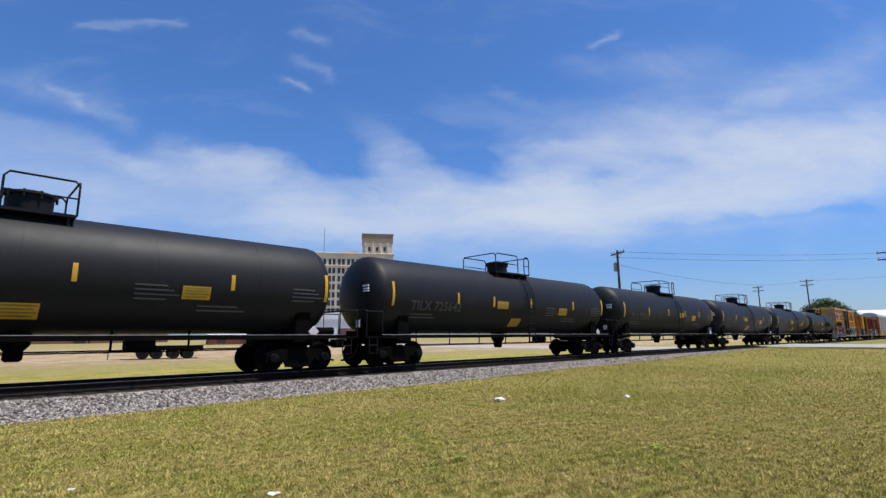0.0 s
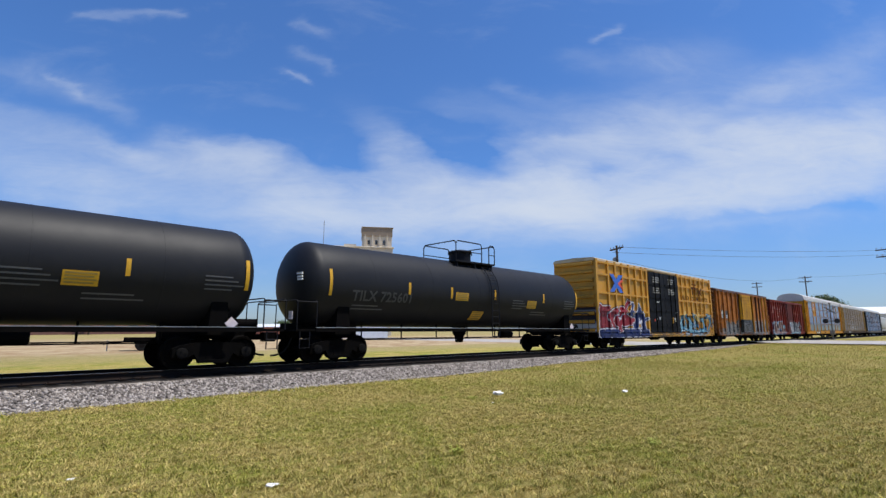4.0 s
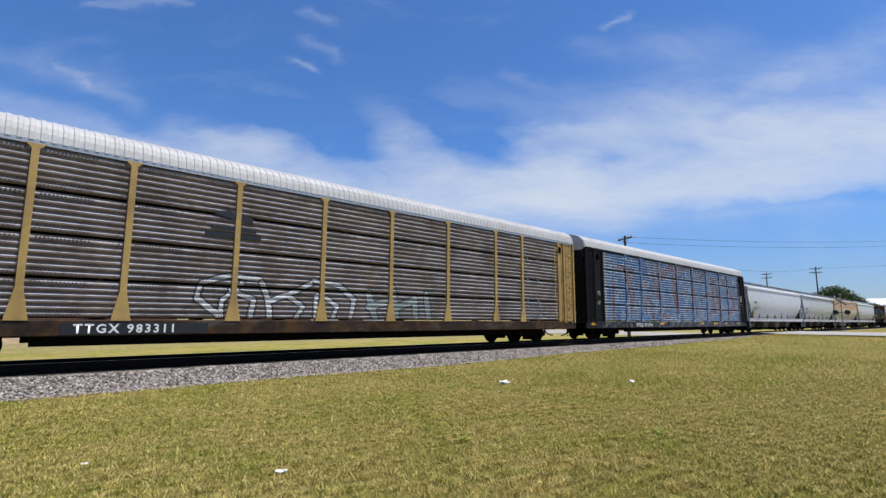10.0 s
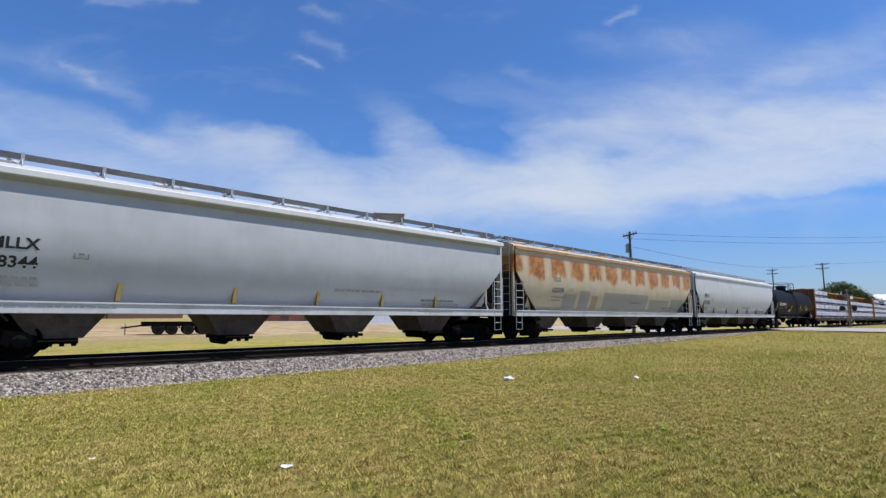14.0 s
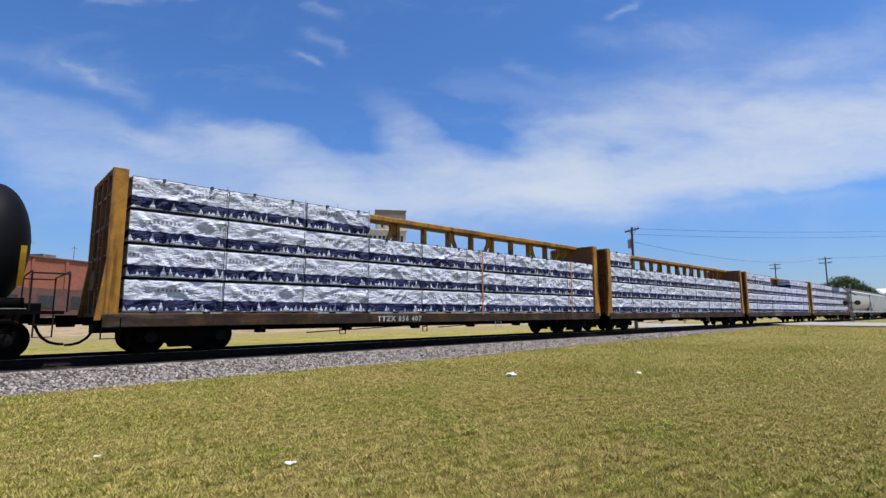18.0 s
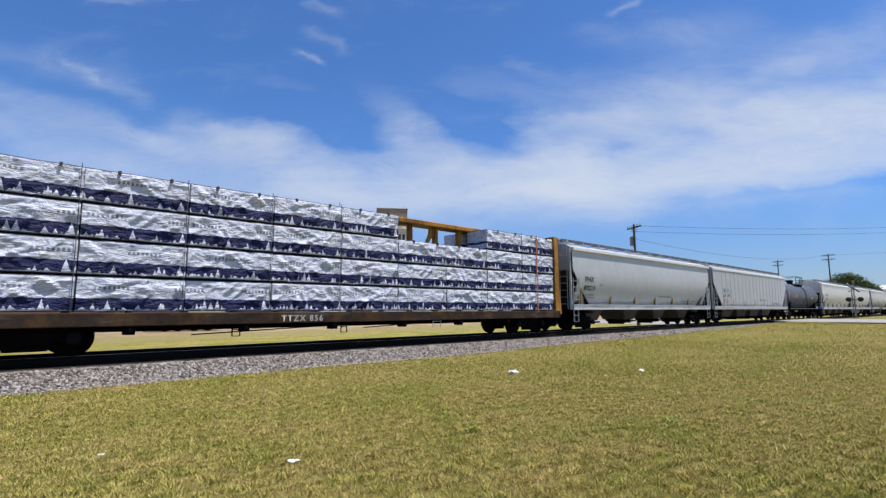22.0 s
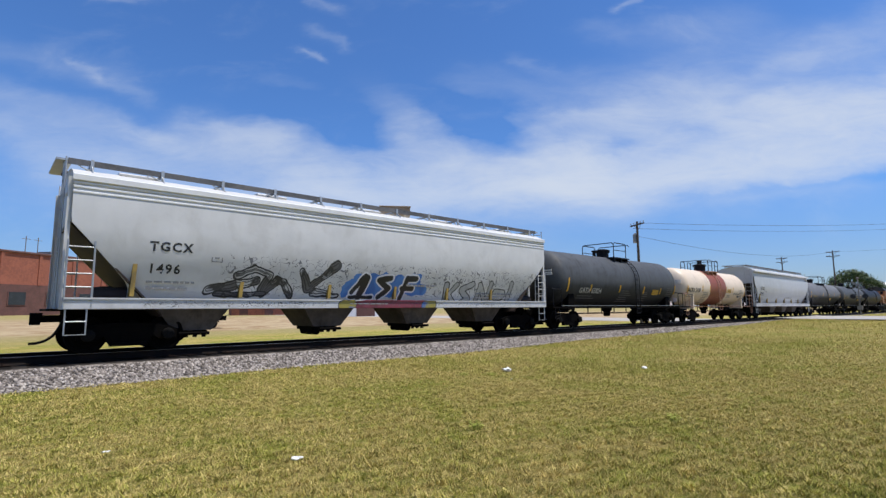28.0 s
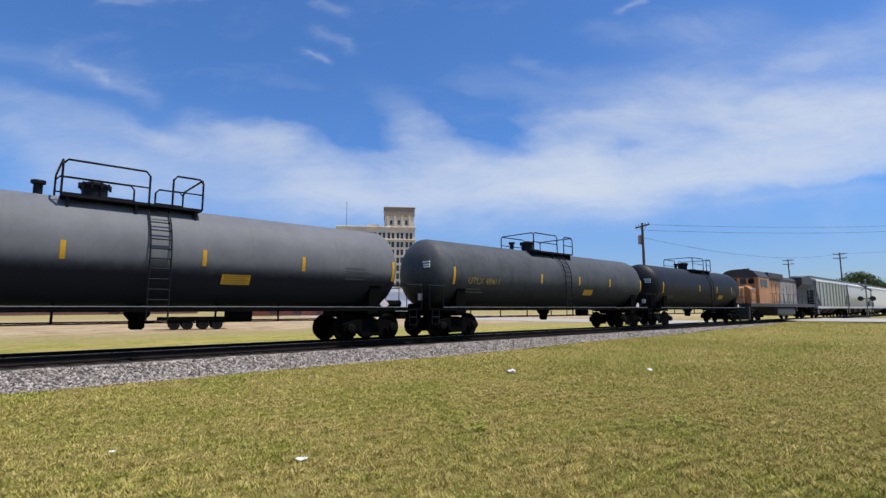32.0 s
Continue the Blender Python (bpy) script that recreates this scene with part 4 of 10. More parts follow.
def tank_car(s0, length, paint_mat, label, mark=None, mark_mat=None, r=1.5, zc=2.72, centre=2.1, band=None, rail_mat=None, dark=True,
             plat=(6.7, 9.97), dome_x=9.1, dome_r=0.5, rungs=7.95, gap=None, stripes=STRIPES, panels=((10.43, 2.36, 0.77, 0.33), (12.83, 2.15, 0.75, 0.4)),
             text=(2.32, 2.13, 0.5), prints=((11.3, 1.1, 4, 2.5), (12.9, 1.6, 2, 2.0), (15.7, 1.1, 4, 2.62), (2.4, 1.6, 2, 1.98)), group="tank cars", ends=(0.47, 0.85), top_mat=None, relief=True):
    car = start_car("tank_car", label, "tank car", s0, length, centre, group)
    rail_mat = rail_mat or BLACK_PIPE
    top_mat = top_mat or rail_mat
    x0, x1 = ends[0], length - ends[1]
    part("tank", tank_shell(x0, x1, r, zc), paint_mat, car, "", True)
    # Welded seams round the shell
    for k in range(1, 6):
        xs = x0 + (x1 - x0) * k / 6
        part("weld_seam", Solid().turn([(xs - 0.02, r - 0.01), (xs - 0.012, r + 0.004), (xs + 0.012, r + 0.004), (xs + 0.02, r - 0.01)], 40, "x", (0, 0, zc)), paint_mat, car, "", True)
    if band:
        part("band", Solid().turn([(band[0], r - 0.01), (band[0], r + 0.004), (band[1], r + 0.004), (band[1], r - 0.01)], 48, "x", (0, 0, zc)), TANK_RED, car, "rust-red painted band", True)
    # Stub sills, saddles and the side rail
    for sx in (0, 1):
        xa = 0.55 if sx == 0 else length - 3.3
        part("stub_sill", Solid().box(xa, xa + 2.75, -0.3, 0.3, 0.82, 1.32, 0.03), STEEL_DARK, car)
        xc = centre if sx == 0 else length - centre
        s = Solid()
        half = 0.26 if dark else 0.07
        s.slab([(xc - half - 0.04, 0.95), (xc + half + 0.04, 0.95), (xc + half - 0.04, 2.0), (xc - half + 0.04, 2.0)], -1.25, 1.25)
        part("saddle", s, paint_mat if not dark else STEEL_DARK, car)
        xe = 0.55 if sx == 0 else length - 0.55
        e = Solid()
        e.box(xe - 0.35, xe + 0.35, -1.5, 1.5, 1.05, 1.13)
        part("end_platform", e, STEEL_DARK, car)
        for xh in (xe - 0.3, xe + 0.4):
            part("end_handrail", Solid().pipe([(xh, -1.45, 1.1), (xh, -1.45, 2.0), (xh, -1.38, 2.05), (xh, 1.38, 2.05), (xh, 1.45, 2.0), (xh, 1.45, 1.1)], 0.02), rail_mat, car)
        for y in (-1.45, 1.45):
            part("end_handrail", Solid().bar((xe - 0.3, y, 2.0), (xe + 0.4, y, 2.0), 0.02), rail_mat, car)
        part("sill_step", stirrup(xe - 0.2, -1.48, 1.08), rail_mat, car)
    for y in (-1.5, 1.5):
        part("side_rail", Solid().box(0.9, length - 0.9, y - 0.03, y + 0.03, 1.17 if dark else 1.11, 1.185 if dark else 1.14), GALV if dark else rail_mat, car, "thin pale side rail")
        if dark:
            part("running_sill", Solid().box(0.9, length - 0.9, y - 0.025, y + 0.025, 1.04, 1.168), STEEL_DARK, car, "black running sill below the tank")
        for k in range(7):
            xs = 1.1 + (length - 2.2) * k / 6
            part("rail_bracket", Solid().box(xs - 0.02, xs + 0.02, min(y, y * 0.7), max(y, y * 0.7), 1.06, 1.11), STEEL_DARK if dark else rail_mat, car)
    # Brake rods, outlet valve and brackets beneath
    mid = length * 0.5
    low = Solid()
    low.bar((centre + 1, -0.5, 0.78), (length - centre - 1, -0.5, 0.78), 0.02)
    low.bar((centre + 1, 0.3, 0.72), (length - centre - 1, 0.3, 0.72), 0.02)
    for k in range(7):
        xs = centre + 1.3 + (length - 2 * centre - 2.6) * k / 6
        low.bar((xs, -0.5, 0.72), (xs, -0.5, zc - r + 0.1), 0.03)
    part("brake_rod", low, STEEL_DARK, car)
    part("outlet_valve", Solid().turn([(0.55, 0.14), (0.6, 0.2), (0.8, 0.2), (0.95, 0.32), (1.3, 0.34)], 12, "z", (mid, 0, 0)), STEEL_DARK, car)
    part("brake_cylinder", Solid().bar((mid + 2.2, -0.65, 0.92), (mid + 2.9, -0.65, 0.92), 0.2, 12), STEEL_DARK, car)
    # Dome, platform and rails on top
    top = zc + r
    d = Solid()
    hgt = 0.6 if dome_r > 0.4 else 0.52
    d.turn([(top - 0.12, dome_r), (top + hgt * 0.7, dome_r), (top + hgt * 0.73, dome_r + 0.06), (top + hgt * 0.83, dome_r + 0.06), (top + hgt * 0.88, dome_r), (top + hgt, dome_r * 0.4)], 20, "z", (dome_x, 0, 0))
    dome = part("dome", d, BLACK_PIPE, car, "", True)
    bolts = Solid()
    for k in range(10):
        an = 2 * math.pi * k / 10
        px, py = dome_x + (dome_r + 0.05) * math.cos(an), (dome_r + 0.05) * math.sin(an)
        bolts.bar((px, py, top + hgt * 0.57), (px, py, top + hgt * 0.88), 0.03, 6)
    tagged(part("dome_bolts", bolts, BLACK_PIPE, dome), kind="stuff")
    for dx in ((-0.16, 0.16) if band else ()):
        valve = Solid().turn([(top + hgt * 0.9, 0.09), (top + hgt * 0.95, 0.12), (top + hgt * 1.25, 0.1), (top + hgt * 1.3, 0.14), (top + hgt * 1.45, 0.1)], 10, "z", (dome_x + dx, 0, 0))
        part("valve", valve, BLACK_PIPE, dome, "", True)
    pa, pb = plat
    for y in (-1.05, 0.62):
        pf = Solid()
        pf.box(pa, pb, y, y + 0.45, top - 0.14, top - 0.07)
        for xs in (pa + 0.15, (pa + pb) / 2, pb - 0.15):
            pf.box(xs - 0.03, xs + 0.03, y + 0.05, y + 0.4, top - 0.48, top - 0.1)
        part("platform", pf, rail_mat, car)
    g0, g1 = gap or (rungs - 0.02, rungs + 0.55)
    zt = top + 0.78
    for sy in (-1, 1):
        y = 1.05 * sy
        for a, b in ((pa, g0), (g1, pb)):
            if b - a < 0.25:
                continue
            rl = Solid()
            rl.pipe([(a, y, top - 0.1), (a, y, zt - 0.12), (a + 0.1, y, zt), (b - 0.1, y, zt), (b, y, zt - 0.12), (b, y, top - 0.1)], 0.027)
            rl.bar((a, y, top + 0.34), (b, y, top + 0.34), 0.02)
            part("handrail", rl, top_mat, car)
    for a in (pa, pb):
        part("end_rail", Solid().pipe([(a, -1.05, top + 0.66), (a, -0.95, zt), (a, 0.95, zt), (a, 1.05, top + 0.66)], 0.027), top_mat, car)
    if relief:
        part("relief_valve", Solid().turn([(top - 0.05, 0.1), (top + 0.25, 0.1), (top + 0.28, 0.16), (top + 0.36, 0.16)], 10, "z", (pa - 0.4, 0.0, 0)), rail_mat, car)
    # Ladder that follows the shell
    steps = []
    xl, xr = rungs, rungs + 0.5
    for k in range(15):
        a = radians(62 - k * 152 / 14 * 0.9)
        rr = r + 0.09
        y, z = -rr * math.cos(a), zc + rr * math.sin(a)
        if a < radians(-5):
            y = -rr * 1.0
            z = zc + rr * math.sin(radians(-5)) - (radians(-5) - a) * rr * 1.05
        if z < 0.72:
            break
        steps.append((y, z))
    run = Solid()
    for x in (xl, xr):
        run.pipe([(x, y, z) for y, z in steps], 0.022)
    rail = part("ladder", run, rail_mat, car)
    for y, z in steps:
        part("rung", Solid().bar((xl, y, z), (xr, y, z), 0.017), rail_mat, rail)
    # Marks
    for xs, z0, z1 in stripes:
        if xs < length - 0.4:
            part("reflective_stripe", patch(xs, xs + 0.11, z0, z1, zc, r), YELLOW, car, "yellow reflective stripe")
    for xs, z0, wd, ht in panels:
        panel = part("yellow_panel", patch(xs, xs + wd, z0, z0 + ht, zc, r), YELLOW, car, "yellow panel with small print")
        for k in range(4):
            z = z0 + ht * (0.9 - 0.22 * k)
            part("print_bar", patch(xs + 0.05, xs + wd * (0.95 - 0.08 * (k % 2)), z - ht * 0.11, z, zc, r, 0.012, 1), YELLOW_DIM, panel)
    for xs, wd, n, z0 in prints:
        for i in range(n):
            z = z0 - i * 0.12
            part("print_bar", patch(xs, xs + wd * (0.7 + 0.3 * ((i * 7) % 3) / 2), z - 0.04, z, zc, r, 0.008, 1), FAINT if dark else DARKBAR, car)
    xs = length - 1.78
    for dx, z, y, pm in ((0.0, 1.28, -1.34, PINK), (-0.2, 1.66, -1.2, STEEL_DARK)):
        p = Solid().slab([(xs + dx - 0.19, z), (xs + dx, z - 0.19), (xs + dx + 0.19, z), (xs + dx, z + 0.19)], y - 0.02, y)
        part("placard", p, pm, car, "diamond placard in a bracket")
    part("air_reservoir", Solid().bar((xs + 0.2, -1.1, 1.3), (xs + 0.85, -1.1, 1.3), 0.13, 12), STEEL_DARK, car)
    part("head_placard", Solid().box(ends[0] - 0.02, ends[0] + 0.01, -0.72, -0.48, 1.45, 1.72), PINK, car)
    for z, y1 in ((2.95, -0.35), (2.84, -0.5), (2.75, -0.6)):
        part("head_print", Solid().box(ends[0] + 0.1, ends[0] + 0.14, -1.05, y1, z, z + 0.06), WHITE, car)
    if mark:
        lettering(mark, text[2], mark_mat or WHITE, car, text[0], text[1], lambda z: on_shell(z, zc, r, 0.0), "reporting_mark", 1.05)
    return car

# ---- covered hopper ----


def hopper_face(z, bulge):
    """How far the side sheet stands out at height z."""
    if not bulge:
        return 1.55
    for (za, ya), (zb, yb) in zip(BULGE, BULGE[1:]):
        if z <= zb:
            return ya + (yb - ya) * (max(z, za) - za) / (zb - za)
    return BULGE[-1][1]


BULGE = ((1.25, 1.06), (1.6, 1.215), (2.0, 1.365), (2.35, 1.465), (2.65, 1.525), (3.0, 1.556), (3.5, 1.562), (3.93, 1.545), (3.96, 1.543), (4.12, 1.53))


def hopper_profile(bulge, deep):
    """Near-to-far ring (y, z) of a hopper body from sill to roof."""
    half = [(1.42, 1.25)]
    if bulge:
        half = [(y, z) for z, y in BULGE[:-1]]
        if deep:
            half = half[:-2] + [(1.552, 3.8), (1.34, 3.83)]
    else:
        half.append((1.55, 1.4))
        half.append((1.55, 4.05))
    half += [((1.33 if deep else 1.53) if bulge else 1.55, 4.12), (1.55, 4.2), (1.55, 4.32), (1.4, 4.43), (1.1, 4.56), (0.62, 4.66)]
    return half


def covered_hopper(s0, length, mat, label, name_mark=None, number=None, bays=4, bulge=True, sill_mat=None, ribs=0, rib_out=0.085, roof_mat=None, mark_mat=None,
                   yellow=True, flutes=False, cut=1.75, group="covered hopper cars", spread=1.0, text=(2.2, 2.6, 2.1, 0.42), tall_stripe=2.1, steep=0.0, bay_start=3.4, rim_mat=None, lip=0.025, deep=False, board_mat=None):
    car = start_car("covered_hopper", label, "hopper car", s0, length, 1.95, group)
    sill_mat = sill_mat or HOP_SILL
    if bulge:
        steep, bay_start = 0.27, 2.2
    roof_mat = roof_mat or mat
    xa, xb = 0.5, length - 0.5
    half = hopper_profile(bulge, deep)
    # Side sheets: full length at the top, cut off aslant below the end slopes.
    zcut = 3.2
    for side in (-1, 1):
        s = Solid()
        vs, fs = [], []
        rough_body = [p for p in half if p[1] <= 4.15]
        body = []
        for z in [1.25 + 2.5 * k / 13 for k in range(14)] + ([3.8, 3.83, 4.12] if deep else [3.93, 3.96, 4.12]):
            for (ya, za), (yb, zb) in zip(rough_body, rough_body[1:]):
                if za <= z <= zb:
                    body.append((ya + (yb - ya) * (z - za) / max(zb - za, 1e-6), z))
                    break
        cols = 24
        for i, (y, z) in enumerate(body):
            k = max(0.0, min(cut - xa, (zcut - z) / 1.12))
            lo, hi = xa + k, xb - k
            for c in range(cols + 1):
                vs.append((lo + (hi - lo) * c / cols, side * y, z))
        w = cols + 1
        for i in range(len(body) - 1):
            for c in range(cols):
                fs.append((i * w + c, i * w + c + 1, (i + 1) * w + c + 1, (i + 1) * w + c))
        n = len(vs)
        vs += [(x, y - side * 0.03, z) for x, y, z in vs[:n]]
        fs += [tuple(j + n for j in f[::-1]) for f in fs]
        s.add(vs, fs)
        part("side_sheet", s, mat, car, "", True)
    # Roof with raised edge, hatch trough and running boards
    ring = [(-p[0], p[1]) for p in half if p[1] >= 4.1]
    ring = ring + [(-q[0], q[1]) for q in ring[::-1]]
    ring2 = ring + [(1.3, 4.08), (-1.3, 4.08)]
    part("roof", Solid().draw(ring2[::-1], xa - 0.02, xb + 0.02), roof_mat, car, "", False)
    rim = Solid()
    lip = lip if bulge and not flutes else 0.0
    for y in (-1.57 - lip / 2, 1.57 + lip / 2):
        rim.box(xa - 0.03, xb + 0.03, y - 0.03 - lip / 2, y + 0.03 + lip / 2, 4.2, 4.36, 0.015)
        if flutes:
            for z in (3.9, 4.02, 4.12):
                rim.box(xa, xb, (-1.565 if y < 0 else 1.5), (-1.5 if y < 0 else 1.565), z, z + 0.06, 0.012)
    part("roof_rim", rim, rim_mat or RIM_WHITE, car, "" if rim_mat else "bright roof edge rail")
    for y in (-0.78, 0.78):
        b = Solid()
        b.box(xa - 0.1, xb + 0.1, y - 0.2, y + 0.2, 4.8, 4.84)
        b.box(xa - 0.1, xb + 0.1, y - 0.21, y - 0.18, 4.71, 4.86)
        part("running_board", b, board_mat or BOARD, car, "grating walkway along the roof")
    for k in range(12):
        x = xa + 0.4 + (xb - xa - 0.8) * k / 11
        part("board_bracket", shared("board_bracket", lambda: Solid().box(-0.03, 0.03, -0.97, 0.97, 4.73, 4.785).box(-0.04, 0.04, -1.01, -0.985, 4.48, 4.88).bar((-0.34, -0.97, 4.74), (0, -0.97, 4.56), 0.016, 6).bar((0, -1.3, 4.44), (0, -0.98, 4.72), 0.018, 6).mesh("board_bracket", GALV)), None, car, at=(x, 0, 0))
    hatch = Solid()
    hatch.box(xa + 0.8, xb - 0.8, -0.3, 0.3, 4.64, 4.76, 0.04)
    part("hatch_trough", hatch, roof_mat, car)
    for k in range(5):
        x = xa + 1.6 + (xb - xa - 3.2) * k / 4
        part("hatch_cover", shared("hatch_cover" + roof_mat.name, lambda: Solid().box(-0.5, 0.5, -0.34, 0.34, 4.75, 4.83, 0.03).bar((0.2, -0.36, 4.86), (0.2, 0.36, 4.86), 0.02).mesh("hatch_cover", roof_mat)), None, car, at=(x, 0, 0))
    for xe, d in ((xa, -1), (xb, 1)):
        e = Solid()
        e.box(min(xe, xe + d * 0.34), max(xe, xe + d * 0.34), -0.95, 0.95, 4.79, 4.84)
        part("end_walk", e, GALV, car)
    # Side sills
    for y in (-1.53, 1.53):
        k = Solid()
        k.box(0.48, length - 0.48, y - 0.04, y + 0.04, 1.1, 1.36, 0.012)
        if steep != 0.4:
            k.box(0.48, length - 0.48, y - 0.07, y + 0.07, 1.34, 1.38)
        part("side_sill", k, sill_mat, car, "pale side sill")
    # Upper end sheets and the slope sheets under them
    for d in (1, -1):
        f = (lambda x: x) if d == 1 else (lambda x: length - x)
        s = Solid()
        y = 1.4
        s.add([(f(xa), -y, 3.15), (f(xa), y, 3.15), (f(xa), y, 4.42), (f(xa), -y, 4.42), (f(xa + 0.05), -y, 3.15), (f(xa + 0.05), y, 3.15), (f(xa + 0.05), y, 4.42), (f(xa + 0.05), -y, 4.42)],
              [(0, 1, 2, 3), (4, 5, 6, 7), (0, 1, 5, 4), (2, 3, 7, 6), (0, 3, 7, 4), (1, 2, 6, 5)])
        part("end_sheet", s, mat, car)
        s = Solid()
        y = 1.4
        top, low = (f(xa), 3.16), (f(xa + 2.1), 0.9)
        s.add([(top[0], -y, top[1]), (top[0], y, top[1]), (low[0], y, low[1]), (low[0], -y, low[1]), (top[0], -y, top[1] + 0.06), (top[0], y, top[1] + 0.06), (low[0], y, low[1] + 0.06), (low[0], -y, low[1] + 0.06)],
              [(0, 1, 2, 3), (4, 5, 6, 7), (0, 1, 5, 4), (2, 3, 7, 6), (0, 3, 7, 4), (1, 2, 6, 5)])
        part("slope_sheet", s, SLOPE, car, "sloping end sheet with its shade painted dark")
        post = Solid()
        for yy in (-1.42, -0.5, 0.5, 1.42):
            post.box(min(f(0.4), f(0.5)), max(f(0.4), f(0.5)), yy - 0.05, yy + 0.05, 1.1, 4.3 if abs(yy) > 1 else 3.0)
        part("end_post", post, mat, car)
        pl = Solid()
        pl.box(min(f(0.25), f(2.2)), max(f(0.25), f(2.2)), -1.45, 1.45, 1.06, 1.12)
        pl.box(min(f(0.6), f(3.0)), max(f(0.6), f(3.0)), -0.3, 0.3, 0.75, 1.1)
        part("end_deck", pl, STEEL_DARK, car)
        gear = Solid()
        gear.bar((f(1.1), -0.95, 1.42), (f(1.8), -0.95, 1.42), 0.24, 14)
        gear.box(min(f(1.35), f(1.6)), max(f(1.35), f(1.6)), -0.5, 0.1, 1.12, 1.7)
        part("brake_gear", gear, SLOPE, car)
        a, b = sorted((f(0.48), f(1.02)))
        part("ladder", ladder(a, b, 1.15, 2.75, -1.56, 5), GALV if d == 1 else mat, car, "end ladder with steel rungs")
        part("ladder", ladder(a, b, 1.15, 4.6, 1.56, 9), mat, car)
        el = Solid()
        for yy in (-1.3, -0.85):
            el.bar((f(0.34), yy, 1.1), (f(0.34), yy, 4.8), 0.022)
        for k in range(10):
            el.bar((f(0.34), -1.3, 1.4 + k * 0.36), (f(0.34), -0.85, 1.4 + k * 0.36), 0.017)
        part("end_ladder", el, GALV, car)
        part("sill_step", stirrup(a + 0.05, -1.52, 1.12, 0.62, 0.42), GALV, car)
    # Hopper bays
    y0, y1 = 1.15, 0.45
    for k in range(bays):
        span = (length - 2 * bay_start) / bays
        xc = bay_start + span * (k + 0.5)
        if bulge and bays == 4:
            xc += (-0.55, -0.05, 0.1, 0.15)[k]
        s = Solid()
        wt, wb = span * 0.4, span * 0.22
        if steep:
            wt, wb, y0, y1 = span * steep, span * steep * (0.7 if steep > 0.3 else 0.5), 0.95, 0.75
        vs = [(xc - wt, -y0, 1.22), (xc + wt, -y0, 1.22), (xc + wt, y0, 1.22), (xc - wt, y0, 1.22), (xc - wb, -y1, 0.5), (xc + wb, -y1, 0.5), (xc + wb, y1, 0.5), (xc - wb, y1, 0.5)]
        s.add(vs, [(0, 1, 5, 4), (1, 2, 6, 5), (2, 3, 7, 6), (3, 0, 4, 7), (4, 5, 6, 7), (0, 3, 2, 1)])
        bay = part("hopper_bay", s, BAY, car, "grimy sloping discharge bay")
        g = Solid()
        g.box(xc - 0.45, xc + 0.45, -0.6, 0.6, 0.38, 0.52, 0.05)
        g.bar((xc - 0.25, -0.5, 0.34), (xc - 0.25, 0.5, 0.34), 0.13, 10)
        g.bar((xc - 0.4, -0.95, 0.42), (xc + 0.4, -0.95, 0.42), 0.05)
        for dx in (-0.36, -0.12, 0.12, 0.36):
            g.box(xc + dx - 0.05, xc + dx + 0.05, -0.66, -0.58, 0.3, 0.56)
        part("discharge_gate", g, STEEL_DARK, bay)
    # Yellow marks on the sill line
    if yellow:
        for k, xs in enumerate((tall_stripe, 4.6, 7.5, 10.2, 12.8, 15.4)):
            if xs > length - 2:
                continue
            z1 = 2.25 if k == 0 else 1.88
            part("reflective_stripe", Solid().slab([(xs, 1.42), (xs + 0.1, 1.42), (xs + 0.14, z1), (xs + 0.04, z1)], -hopper_face(z1, bulge) - 0.012, -1.22), YELLOW_DIM, car, "dull yellow reflective stripe")
    face = lambda z: -hopper_face(z, bulge)
    if ribs:
        for k in range(ribs + 1):
            xs = cut + 0.1 + (length - 2 * cut - 0.2) * k / ribs
            part("side_post", shared(("hrib", mat.name, rib_out), lambda: Solid().box(-0.05 if rib_out > 0.05 else -0.025, 0.05 if rib_out > 0.05 else 0.025, -1.55 - rib_out, -1.5, 1.36, 4.15, 0.0).mesh("side_post", mat)), None, car, at=(xs, 0, 0))
    if name_mark:
        tx, tz1, tz2, ts = text
        for words, tz, kind in ((name_mark, tz1, "reporting_mark"), (number, tz2, "car_number")):
            for k, word in enumerate(words.split()):
                lettering(word, ts, mark_mat or BLACK, car, tx + 0.8 * k, tz, face, kind, spread)
        for x0, x1, z, n, h in ((tx, tx + 1.2, tz2 - 0.2, 2, 0.06), (length * 0.55, length * 0.55 + 2.0, 1.98, 1, 0.08), (length - 5.0, length - 2.6, 1.72, 2, 0.07)):
            part("small_print", bars_of_print(x0, x1, z, n, 0.16, h, face(z) - 0.002, int(s0 + x0)), DARKBAR, car)
        for x0, x1, z in ((2.2, 4.6, 1.27), (length * 0.42, length * 0.42 + 2.0, 1.26), (length - 5.4, length - 3.6, 1.27)):
            part("small_print", bars_of_print(x0, x1, z, 1, 0.085, 0.03, -1.572, int(s0 + x0) + 3), PALE_PRINT, car)
        plate = Solid()
        for bx in ((1.55, 1.85, 2.4, 2.425), (1.55, 1.85, 2.655, 2.68), (1.55, 1.575, 2.4, 2.68), (1.825, 1.85, 2.4, 2.68), (1.64, 1.76, 2.5, 2.58)):
            plate.box(tx + bx[0], tx + bx[1], face(2.5) - 0.008, face(2.5), bx[2], bx[3])
        part("test_plate", plate, DARKBAR, car)
    return car


YELLOW_DIM = paint("dull_yellow", (0.3, 0.2, 0.04), 0.6, dirt=GRIME, dirt_amount=0.5)

